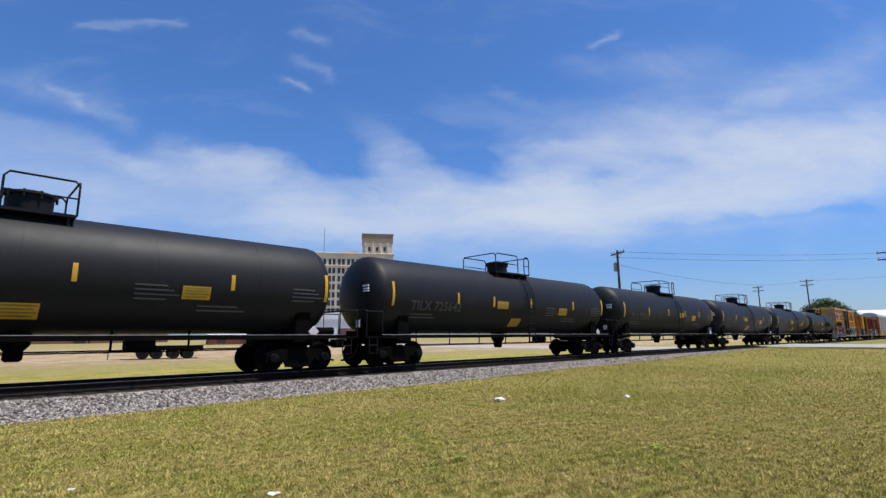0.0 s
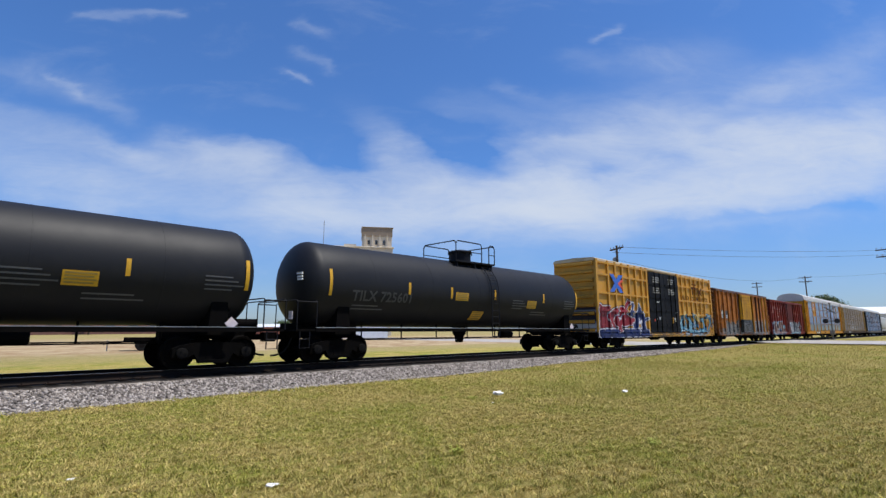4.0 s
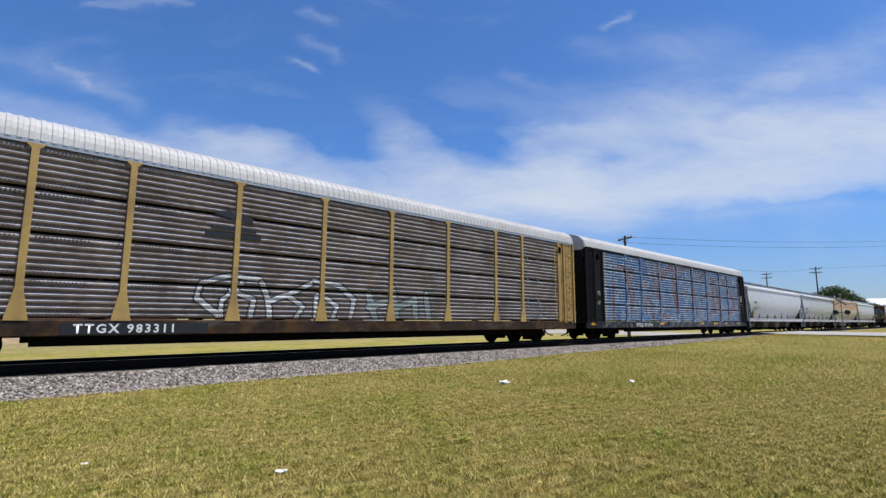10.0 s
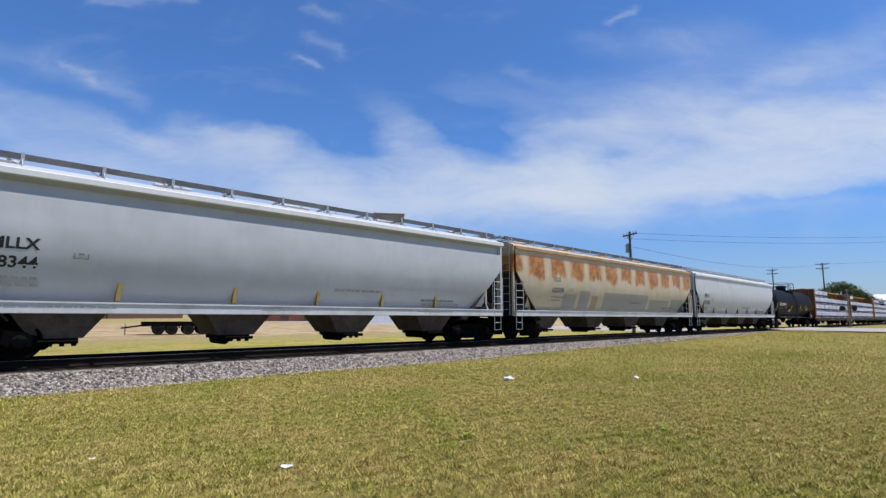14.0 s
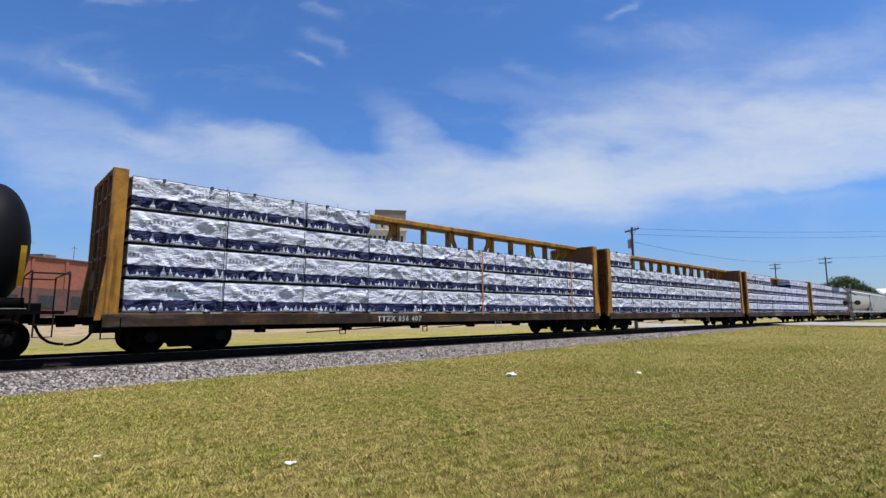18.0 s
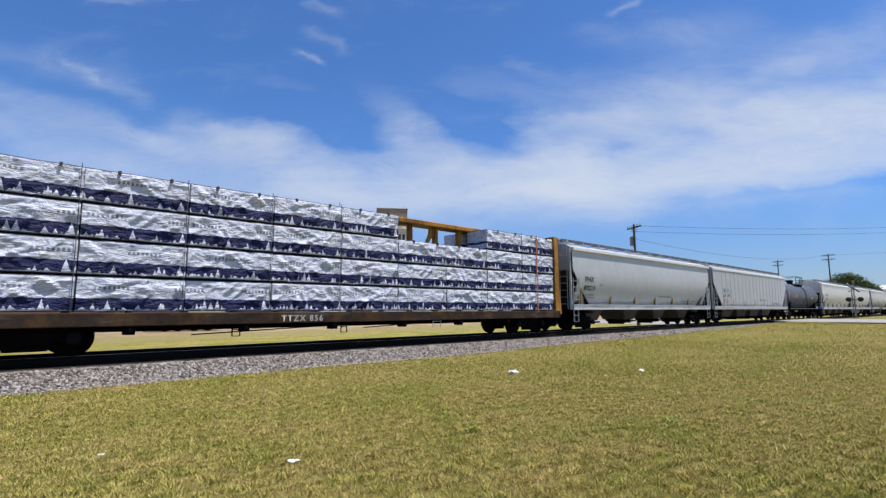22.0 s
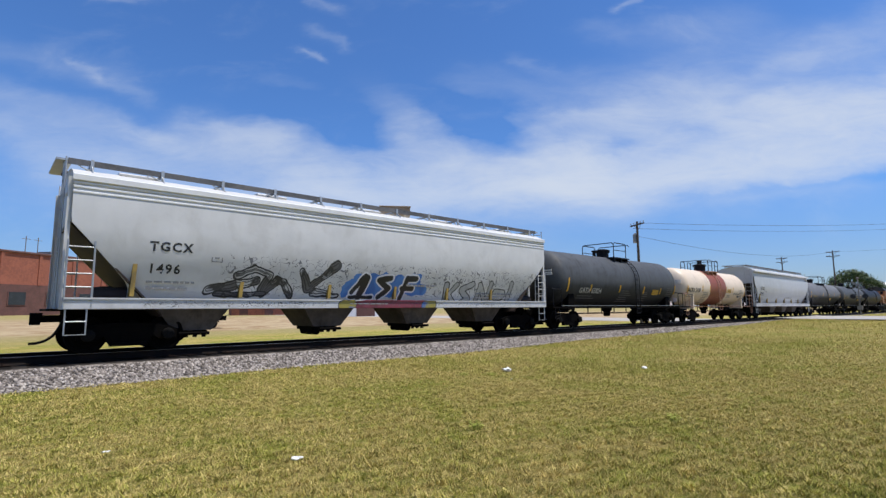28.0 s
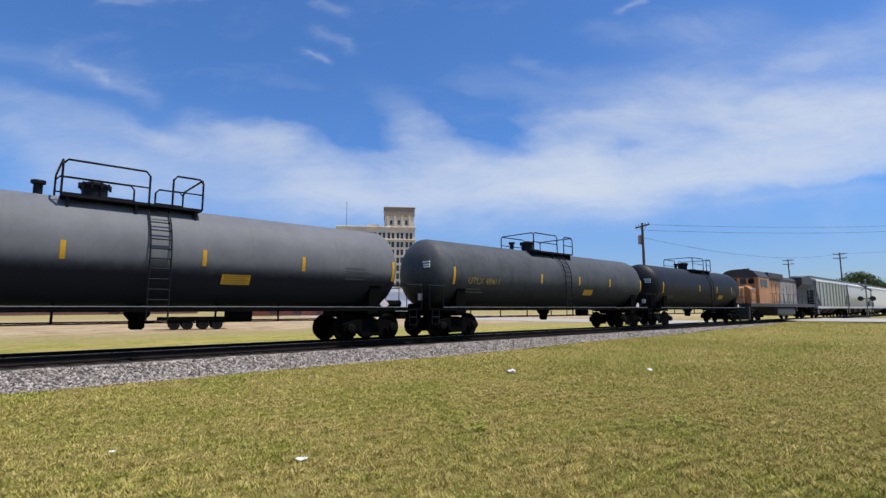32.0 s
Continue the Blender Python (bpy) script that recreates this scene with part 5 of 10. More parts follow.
# ---- box cars ----


def box_body(car, xa, xb, w, z0, ze, zr, mat, roof_mat, end_mat, end_ribs):
    for y in (-w, w):
        part("side_panel", Solid().box(xa, xb, min(y, y * 0.97), max(y, y * 0.97), z0, ze), mat, car)
    ring = [(-w - 0.04, ze - 0.08), (-w - 0.04, ze + 0.03), (-w * 0.9, ze + 0.1), (0, zr), (w * 0.9, ze + 0.1), (w + 0.04, ze + 0.03), (w + 0.04, ze - 0.08)]
    part("roof", Solid().draw(ring[::-1], xa - 0.02, xb + 0.02), roof_mat, car)
    rr = Solid()
    n = int((xb - xa) / 1.1)
    for k in range(n + 1):
        x = xa + (xb - xa) * k / n
        rr.add([(x - 0.04, -w * 0.92, ze + 0.1), (x + 0.04, -w * 0.92, ze + 0.1), (x + 0.04, 0, zr + 0.04), (x - 0.04, 0, zr + 0.04), (x + 0.04, w * 0.92, ze + 0.1), (x - 0.04, w * 0.92, ze + 0.1)],
               [(0, 1, 2, 3), (3, 2, 4, 5), (0, 3, 5), (1, 4, 2)])
    part("roof_seam", rr, roof_mat, car)
    for xe, d in ((xa, -1), (xb, 1)):
        e = Solid()
        e.box(min(xe, xe - d * 0.05), max(xe, xe - d * 0.05), -w * 0.97, w * 0.97, z0, ze)
        ring = []
        part("end_wall", e, end_mat, car)
        for k in range(end_ribs):
            z = z0 + 0.25 + (ze - z0 - 0.5) * k / (end_ribs - 1)
            h = (ze - z0) / end_ribs * 0.26
            s = Solid()
            poly = [(xe, z - h), (xe + d * 0.13, z - h * 0.5), (xe + d * 0.13, z + h * 0.5), (xe, z + h)]
            s.slab(poly, -w * 0.9, w * 0.9)
            part("end_rib", s, end_mat, car)
        g = Solid()
        g.add([(xe - d * 0.0, -w, ze), (xe, w, ze), (xe, 0, zr), (xe - d * 0.06, -w, ze), (xe - d * 0.06, w, ze), (xe - d * 0.06, 0, zr)], [(0, 1, 2), (3, 5, 4), (0, 2, 5, 3), (1, 4, 5, 2)])
        part("gable", g, end_mat, car)
    under = Solid()
    under.box(xa, xb, -w * 0.96, w * 0.96, z0, z0 + 0.12)
    under.box(xa - 0.3, xb + 0.3, -0.3, 0.3, z0 - 0.28, z0 + 0.02)
    for k in range(8):
        x = xa + 1 + (xb - xa - 2) * k / 7
        under.box(x - 0.06, x + 0.06, -w * 0.95, w * 0.95, z0 - 0.16, z0)
    part("underframe", under, STEEL_DARK, car)
    rods = Solid()
    rods.bar((xa + 3.6, -0.6, z0 - 0.3), (xb - 3.6, -0.6, z0 - 0.3), 0.022)
    for x in (xa + 4.6, (xa + xb) / 2, xb - 4.6):
        rods.bar((x, -0.6, z0 - 0.42), (x, -0.6, z0), 0.025)
    part("brake_rod", rods, STEEL_DARK, car)
    part("air_tank", Solid().bar(((xa + xb) / 2 - 0.9, -0.75, z0 - 0.22), ((xa + xb) / 2 + 0.1, -0.75, z0 - 0.22), 0.2, 12), STEEL_DARK, car)


TTX_SIDE = paint("yellow_box_car_paint", (0.56, 0.28, 0.04), 0.5, vary=0.08, grain=2.0, dirt=(0.3, 0.17, 0.05), dirt_amount=0.35, streak=(0.4, 0.19, 0.035), streak_amount=0.45, bump=0.05, spec=0.25, layers=(
    *wild(0.8, 3.4, 0.75, 2.3, 2, ((0.3, 0.014, 0.028), (0.2, 0.012, 0.025)), (0.55, 0.55, 0.58), 0.06, (0.012, 0.014, 0.03), 0.05, 5, 0.3),
    piece(((5.31, 2.72, 4.99, 2.05, 0.16, 0.3), (6.14, 2.53, 5.59, 1.49, 0.28, 0.3), (6.14, 2.53, 6.92, 1.09, 0.28, 0.26), (1.0, 0.9, 7.13, 0.94, 0.25, 0.25), (6.88, 1.73, 7.43, 1.86, 0.14, 0.02)), ((0.006, 0.015, 0.075), (0.012, 0.026, 0.12)), (0.62, 0.62, 0.66), 0.07, (0.02, 0.02, 0.03), 0.03, seed=2.0),
    piece(((3.36, 1.53, 4.68, 2.86, 0.35, 0.12), (3.71, 2.26, 4.65, 1.75, 0.3, 0.22), (3.08, 1.69, 3.53, 1.18, 0.32, 0.2), (3.99, 1.54, 5.4, 1.73, 0.2, 0.15)), ((0.3, 0.014, 0.028), (0.22, 0.012, 0.025)), (0.62, 0.62, 0.66), 0.05, (0.02, 0.02, 0.03), 0.05, seed=3.0),
    piece(((5.89, 1.55, 6.49, 1.66, 0.1, 0.12), (3.48, 1.71, 3.9, 2.13, 0.05, 0.02), (5.54, 2.64, 5.33, 2.02, 0.05, 0.02), (5.99, 0.89, 6.28, 1.25, 0.05, 0.02), (3.12, 1.95, 3.68, 1.8, 0.03, 0.06), (5.07, 1.57, 5.44, 1.19, 0.06, 0.02)), ((0.65, 0.65, 0.7),), (0.02, 0.03, 0.1), 0.02, seed=4.0),
    spray(7.3, 12.4, 0.6, 0.95, ((0.3, 0.2, 0.05), (0.06, 0.06, 0.08)), (0.02, 0.02, 0.02), 0.6, 3.0),
piece(((12.89, 1.85, 14.05, 2.23, 0.15, 0.18), (15.62, 2.07, 16.82, 2.04, 0.23, 0.25), (18.17, 2.0, 19.24, 2.15, 0.2, 0.17)), ((0.6, 0.42, 0.03), (0.7, 0.6, 0.3)), None, 0.0, amount=0.6, seed=6.0, shake=0.2),
    piece(((12.64, 0.84, 17.84, 0.79, 0.1, 0.1), (16.54, 0.92, 18.44, 0.95, 0.11, 0.12)), ((0.25, 0.29, 0.34), (0.36, 0.4, 0.44)), (0.008, 0.008, 0.014), 0.02, seed=5.0),
    piece(((12.92, 0.88, 13.46, 0.94, 0.1, 0.08), (13.72, 1.49, 14.1, 1.66, 0.16, 0.11), (14.52, 0.81, 14.88, 0.8, 0.1, 0.1), (15.42, 1.62, 15.2, 1.44, 0.16, 0.12), (16.33, 1.46, 16.86, 1.47, 0.18, 0.21), (18.19, 1.6, 18.73, 1.51, 0.26, 0.18), (17.45, 0.89, 18.03, 0.95, 0.1, 0.1)), ((0.26, 0.09, 0.02), (0.42, 0.17, 0.02)), (0.008, 0.008, 0.014), 0.05, seed=7.0),
    piece(((12.58, 1.46, 13.2, 1.75, 0.25, 0.2), (13.29, 2.06, 13.18, 1.25, 0.14, 0.18), (12.94, 1.24, 12.74, 0.95, 0.15, 0.06), (13.4, 2.19, 13.36, 1.95, 0.04, 0.11), (13.85, 1.89, 14.13, 1.42, 0.13, 0.08), (13.85, 1.89, 13.62, 1.25, 0.11, 0.14), (13.55, 1.25, 14.42, 1.14, 0.14, 0.11)), ((0.16, 0.42, 0.58), (0.3, 0.55, 0.66), (0.08, 0.26, 0.44)), (0.008, 0.008, 0.014), 0.075, seed=8.0, shake=0.05, inner=(0.07, (0.015, 0.04, 0.09))),
    piece(((13.74, 2.01, 14.02, 2.23, 0.08, 0.07), (14.02, 2.23, 14.43, 1.92, 0.06, 0.07), (14.67, 2.02, 14.49, 1.18, 0.17, 0.16), (14.52, 1.68, 15.14, 1.18, 0.13, 0.15), (14.93, 1.95, 15.2, 1.44, 0.14, 0.15), (14.43, 1.1, 15.24, 0.97, 0.11, 0.1)), ((0.16, 0.42, 0.58), (0.3, 0.55, 0.66), (0.08, 0.26, 0.44)), (0.008, 0.008, 0.014), 0.075, seed=9.0, shake=0.05, inner=(0.07, (0.015, 0.04, 0.09))),
    piece(((15.36, 2.32, 15.69, 2.16, 0.09, 0.16), (15.53, 2.24, 16.06, 1.64, 0.2, 0.14), (16.06, 1.64, 15.65, 1.1, 0.14, 0.16), (15.54, 1.06, 16.54, 0.92, 0.12, 0.09), (16.24, 1.46, 16.71, 1.05, 0.09, 0.13), (15.64, 2.38, 15.48, 2.33, 0.07, 0.05)), ((0.16, 0.42, 0.58), (0.3, 0.55, 0.66), (0.08, 0.26, 0.44)), (0.008, 0.008, 0.014), 0.075, seed=10.0, shake=0.05, inner=(0.07, (0.015, 0.04, 0.09))),
    piece(((17.19, 1.91, 17.77, 1.94, 0.11, 0.08), (17.67, 1.98, 17.43, 1.15, 0.14, 0.15), (17.06, 1.1, 18.02, 1.1, 0.13, 0.12), (17.78, 1.79, 17.97, 1.2, 0.08, 0.12)), ((0.16, 0.42, 0.58), (0.3, 0.55, 0.66), (0.08, 0.26, 0.44)), (0.008, 0.008, 0.014), 0.075, seed=11.0, shake=0.05, inner=(0.07, (0.015, 0.04, 0.09))),
    piece(((18.17, 2.1, 18.68, 2.31, 0.06, 0.1), (18.68, 2.31, 19.19, 2.15, 0.1, 0.15), (19.19, 2.15, 19.38, 1.74, 0.15, 0.13), (19.38, 1.74, 18.65, 1.02, 0.13, 0.06)), ((0.16, 0.42, 0.58), (0.3, 0.55, 0.66), (0.08, 0.26, 0.44)), (0.008, 0.008, 0.014), 0.075, seed=12.0, shake=0.05, inner=(0.07, (0.015, 0.04, 0.09))),
    piece(((12.68, 1.61, 13.07, 1.82, 0.04, 0.02), (14.47, 1.43, 14.58, 1.85, 0.03, 0.03), (15.52, 1.27, 15.89, 1.72, 0.03, 0.04), (17.33, 1.29, 17.45, 1.58, 0.04, 0.03), (18.79, 2.24, 19.13, 2.15, 0.04, 0.04), (12.96, 1.09, 13.51, 1.06, 0.04, 0.03), (13.95, 1.18, 14.28, 1.26, 0.04, 0.02), (16.02, 1.06, 16.53, 1.01, 0.04, 0.04)), ((0.6, 0.66, 0.7),), None, 0.0, seed=13.0, shake=0.03)))
TTX_DOOR = paint("black_plug_door_paint", (0.006, 0.006, 0.0085), 0.6, dirt=(0.016, 0.014, 0.014), dirt_amount=0.4, spec=0.12)
TTX_ROOF = paint("galvanised_roof", (0.55, 0.45, 0.3), 0.55, 0.0, dirt=RUST, dirt_amount=0.3)


def rust_runs_down(rgb, amount, seed=0.0, wide=1.4, lo=0.5, hi=0.66):
    """Rust that has bled in long uneven runs."""
    def layer(nt, co, col):
        n = noise_node(nt, stretched(nt, co, (wide, 0.1, 0.16), (seed, 0, seed)), 1.7, 6, 0.66, 0.5)
        return mix_color(nt, math_node(nt, "MULTIPLY", ramp(nt, n, lo, hi), amount), col, rgb)
    return layer


def scuffs(rgb, amount, seed=0.0, lo=0.56, hi=0.66):
    """Scrapes and flaked paint that lie along the car."""
    def layer(nt, co, col):
        n = noise_node(nt, stretched(nt, co, (0.32, 0.1, 1.6), (seed, 0, seed * 0.6)), 1.6, 8, 0.7, 0.4)
        return mix_color(nt, math_node(nt, "MULTIPLY", ramp(nt, n, lo, hi), amount), col, rgb)
    return layer


HS_SIDE = paint("faded_brown_box_car_paint", (0.36, 0.12, 0.02), 0.65, spec=0.15, vary=0.3, grain=2.2, dirt=(0.12, 0.034, 0.012), dirt_amount=0.7, streak=(0.46, 0.19, 0.035), streak_amount=0.6, bump=0.12, layers=(
    rust_runs_down((0.06, 0.02, 0.01), 0.75, 2.0), scuffs((0.09, 0.03, 0.012), 0.7, 1.0), scuffs((0.5, 0.22, 0.06), 0.5, 4.0),
    spray(1.0, 16.9, 0.75, 1.3, ((0.2, 0.2, 0.19), (0.3, 0.3, 0.28), (0.12, 0.1, 0.09)), (0.05, 0.045, 0.04), 0.4, 6.0, 0.7, 0.1),
    *wild(2.7, 6.9, 0.85, 1.75, 6, ((0.3, 0.3, 0.285), (0.2, 0.2, 0.19)), (0.02, 0.018, 0.016), 0.05, (0.3, 0.28, 0.24), 0.02, 25, 0.14, 0.95, 0.18, (0.08, (0.05, 0.05, 0.05))),
    *wild(10.4, 16.3, 0.85, 1.9, 8, ((0.25, 0.245, 0.235), (0.14, 0.14, 0.135)), (0.02, 0.019, 0.018), 0.05, (0.42, 0.41, 0.38), 0.03, 22, 0.17, 0.96, 0.18, (0.09, (0.06, 0.06, 0.06)))))
HS_DOOR = paint("yellow_door_paint", (0.55, 0.29, 0.018), 0.6, spec=0.15, vary=0.15, dirt=RUST, dirt_amount=0.5, streak=(0.2, 0.08, 0.02), streak_amount=0.5, layers=(
    piece(((6.95, 1.2, 10.2, 1.15, 0.5, 0.5), (7.0, 1.8, 10.2, 1.75, 0.3, 0.3)), ((0.02, 0.02, 0.02), (0.035, 0.033, 0.03)), (0.12, 0.12, 0.12), 0.04, seed=3.0),
    *wild(7.2, 10.0, 1.0, 1.9, 5, ((0.03, 0.03, 0.03), (0.05, 0.05, 0.05)), (0.3, 0.3, 0.29), 0.03, seed=8, fat=0.06, shake=0.1)))
HS_POST = {1: paint("blackened_rust_post", (0.06, 0.026, 0.014), 0.7, vary=0.25, dirt=(0.13, 0.05, 0.02), dirt_amount=0.5, spec=0.15),
           2: paint("flaked_yellow_post", (0.45, 0.2, 0.025), 0.65, vary=0.2, dirt=(0.3, 0.1, 0.02), dirt_amount=0.6, spec=0.15)}
HS_END = paint("brown_corrugated_end", (0.21, 0.09, 0.03), 0.7, vary=0.2, dirt=(0.06, 0.03, 0.02), dirt_amount=0.6)
HS_ROOF = paint("rusty_roof", (0.07, 0.03, 0.022), 0.7, vary=0.25, dirt=(0.2, 0.12, 0.08), dirt_amount=0.5)
RED_ROW = (piece(((8.55, 1.8, 8.9, 1.2, 0.25, 0.2), (10.6, 1.9, 10.9, 1.5, 0.25, 0.2), (12.0, 1.95, 12.4, 1.9, 0.2, 0.15), (8.6, 0.85, 13.8, 0.85, 0.12, 0.12)), ((0.14, 0.34, 0.46), (0.3, 0.48, 0.55)), (0.03, 0.1, 0.18), 0.02, seed=12.0),
           *wild(8.7, 13.8, 1.0, 1.95, 7, ((0.4, 0.41, 0.4), (0.27, 0.29, 0.3)), (0.02, 0.02, 0.022), 0.05, (0.5, 0.5, 0.48), 0.03, 31, 0.16, 0.98, 0.12, (0.07, (0.04, 0.05, 0.06))))
RED_SIDE = paint("dark_red_box_car_paint", (0.2, 0.03, 0.018), 0.65, spec=0.12, vary=0.25, grain=2.2, dirt=(0.07, 0.018, 0.014), dirt_amount=0.65, streak=(0.11, 0.018, 0.015), streak_amount=0.6, bump=0.1, layers=(
    rust_runs_down((0.05, 0.014, 0.011), 0.7, 5.0), scuffs((0.36, 0.16, 0.13), 0.55, 2.0, 0.62, 0.7), scuffs((0.05, 0.013, 0.01), 0.6, 7.0),
    scrawl(13.6, 15.6, 1.15, 1.7, (0.6, 0.57, 0.55), 0.32, 4.0, 0.03), scrawl(15.0, 15.8, 2.9, 3.3, (0.5, 0.4, 0.38), 0.4, 6.0, 0.03),
    piece(((1.1, 1.0, 5.79, 0.9, 0.25, 0.25), (1.2, 1.5, 3.4, 1.5, 0.3, 0.2)), ((0.2, 0.09, 0.07), (0.03, 0.05, 0.09)), (0.1, 0.28, 0.4), 0.08, seed=6.0),
    piece(((3.21, 1.93, 3.74, 2.05, 0.2, 0.15), (4.71, 2.01, 4.94, 2.07, 0.2, 0.1), (5.92, 1.48, 6.33, 1.49, 0.22, 0.12), (6.14, 0.93, 6.32, 0.93, 0.15, 0.15), (1.3, 1.9, 2.0, 2.0, 0.2, 0.15)), ((0.12, 0.36, 0.5), (0.3, 0.5, 0.58)), (0.03, 0.1, 0.2), 0.02, seed=7.0),
    piece(((4.88, 1.83, 5.44, 2.01, 0.2, 0.2), (5.44, 2.01, 4.93, 1.22, 0.2, 0.2), (4.87, 1.07, 5.86, 1.13, 0.2, 0.2), (2.7, 1.95, 2.75, 0.95, 0.2, 0.2), (2.0, 1.2, 2.8, 1.4, 0.2, 0.2), (1.95, 1.9, 2.0, 0.95, 0.2, 0.2), (1.3, 0.95, 1.65, 1.95, 0.18, 0.2), (3.36, 1.76, 3.3, 0.98, 0.2, 0.2)), ((0.3, 0.2, 0.15), (0.22, 0.14, 0.11)), (0.55, 0.5, 0.47), 0.045, (0.03, 0.03, 0.04), 0.03, seed=8.0),
    piece(((4.18, 1.98, 3.65, 1.55, 0.2, 0.2), (3.65, 1.55, 4.55, 1.63, 0.2, 0.2), (4.25, 1.99, 4.62, 0.8, 0.2, 0.2)), ((0.3, 0.2, 0.15), (0.22, 0.14, 0.11)), (0.55, 0.5, 0.47), 0.045, (0.03, 0.03, 0.04), 0.03, seed=9.0),
    *RED_ROW,
    piece(((4.17, 3.25, 4.28, 3.69, 0.07, 0.09), (4.28, 3.69, 4.55, 3.78, 0.09, 0.09), (4.55, 3.78, 4.65, 3.07, 0.09, 0.09), (4.65, 3.07, 4.84, 3.19, 0.09, 0.07), (4.84, 3.19, 4.89, 3.59, 0.06, 0.06), (5.05, 3.61, 5.55, 3.84, 0.07, 0.1), (5.69, 3.81, 5.36, 3.05, 0.1, 0.06), (3.17, 3.02, 3.89, 3.05, 0.06, 0.06)), ((0.5, 0.29, 0.25), (0.4, 0.2, 0.17)), None, 0.0, amount=0.85, shake=0.03),
    piece(((1.2, 3.1, 1.35, 3.75, 0.07, 0.07), (1.35, 3.75, 1.95, 3.1, 0.07, 0.07), (1.95, 3.1, 2.1, 3.75, 0.07, 0.07), (11.0, 3.05, 11.8, 3.2, 0.04, 0.04), (12.1, 3.0, 12.7, 3.15, 0.04, 0.04), (13.0, 3.05, 13.9, 3.1, 0.04, 0.04)), ((0.45, 0.25, 0.21), (0.36, 0.16, 0.13)), None, 0.0, amount=0.85, shake=0.05)))
RED_END = paint("dark_red_corrugated_end", (0.12, 0.022, 0.018), 0.7, vary=0.25, dirt=(0.03, 0.012, 0.01), dirt_amount=0.6, spec=0.12)
RED_DOOR = paint("dark_red_door_paint", (0.11, 0.02, 0.016), 0.65, spec=0.12, vary=0.2, dirt=(0.05, 0.016, 0.014), dirt_amount=0.6, layers=(
    scrawl(6.8, 10.0, 0.8, 1.8, (0.05, 0.05, 0.05), 0.5, 6.0, 0.03), *RED_ROW))


def yellow_box_car(s0, length):
    car = start_car("box_car", "tall yellow box car with black plug doors and bright sprayed lettering", "box car", s0, length, 3.4)
    xa, xb, w, z0, ze = 0.75, length - 0.75, 1.5, 0.85, 5.28
    box_body(car, xa, xb, w - 0.09, z0, ze, 5.4, TTX_SIDE, TTX_ROOF, TTX_SIDE, 9)
    cols = [[xa] + [2.1 + 0.92 * k for k in range(6)] + [7.42], [12.68] + [13.5 + 0.93 * k for k in range(6)] + [xb]]
    for edge in cols:
        for k, x in enumerate(edge):
            wide = 0.11 if k in (0, len(edge) - 1) else 0.075
            part("side_post", Solid().box(x - wide, x + wide, -w - 0.02, -w + 0.1, 0.72, ze), TTX_SIDE, car)
        for z in (1.05, 2.28, 3.3, 4.4, 5.12):
            r = Solid()
            r.slab([(edge[0], z - 0.06), (edge[-1], z - 0.06), (edge[-1], z + 0.06), (edge[0], z + 0.06)], -w - 0.012, -w + 0.1)
            part("side_rib", r, TTX_SIDE, car)
    part("side_sill", Solid().box(xa, xb, -w - 0.02, -w + 0.1, 0.66, 0.9), TTX_SIDE, car)
    for x0 in (7.55, 10.1):
        d = Solid()
        d.box(x0, x0 + 2.5, -w - 0.05, -w + 0.06, 0.95, 5.08)
        door = part("plug_door", d, TTX_DOOR, car, "black steel plug door")
        for z in (1.4, 2.4, 3.3, 4.2):
            part("door_rib", Solid().box(x0 + 0.08, x0 + 2.42, -w - 0.1, -w - 0.05, z, z + 0.1), TTX_DOOR, door)
        for x in (x0 + 0.85, x0 + 1.65):
            part("lock_bar", Solid().bar((x, -w - 0.13, 0.95), (x, -w - 0.13, 5.05), 0.035), STEEL_DARK, door)
        part("crank", Solid().turn([(-w - 0.2, 0.02), (-w - 0.2, 0.1), (-w - 0.16, 0.1), (-w - 0.16, 0.02)], 14, "y", (x0 + 1.25, 0, 1.9)), GALV, door)
        part("door_print", bars_of_print(x0 + 0.7, x0 + 1.8, 4.75, 4, 0.15, 0.07, -w - 0.055, int(x0)), FAINTER, door)
        part("door_print", bars_of_print(x0 + 0.7, x0 + 1.8, 4.02, 3, 0.15, 0.07, -w - 0.055, int(x0) + 5), FAINTER, door)
    for xs, zs, wd, ht, pm in ((8.5, 1.75, 0.16, 0.2, WHITE), (8.2, 1.7, 0.14, 0.14, LOGO_RED), (11.3, 1.6, 0.1, 0.42, YELLOW), (11.75, 1.72, 0.14, 0.18, WHITE), (8.75, 3.0, 0.35, 0.06, WHITE), (11.8, 2.35, 0.4, 0.05, FAINTER)):
        part("door_label", Solid().box(xs, xs + wd, -w - 0.062, -w - 0.05, zs, zs + ht), pm, car)
    part("door_track", Solid().bar((6.0, -w - 0.1, 0.8), (14.0, -w - 0.1, 0.8), 0.05), TTX_SIDE, car)
    for word, x in (("RAILCAR", 13.35), ("POOLING", 15.42), ("EXPERTS", 17.4)):
        ob = lettering(word, 0.42, BROWN, car, x, 3.42, -w - 0.03, "slogan_word", 1.02, 0.98)
        drape(ob, [x + d for x in cols[1][1:-1] for d in (-0.075, 0.075)], lambda x: -w - 0.026 if any(abs(x - p) < 0.07 for p in cols[1]) else -w + 0.08)
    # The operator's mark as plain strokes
    lg = Solid()
    y = -w - 0.035
    lg.box(15.3, 16.5, y, y + 0.015, 4.32, 4.46).box(15.45, 15.6, y, y + 0.015, 3.85, 4.36).box(16.1, 16.25, y, y + 0.015, 3.85, 4.36)
    lg.slab([(16.6, 4.46), (16.82, 4.46), (17.6, 3.84), (17.38, 3.84)], y, y + 0.015)
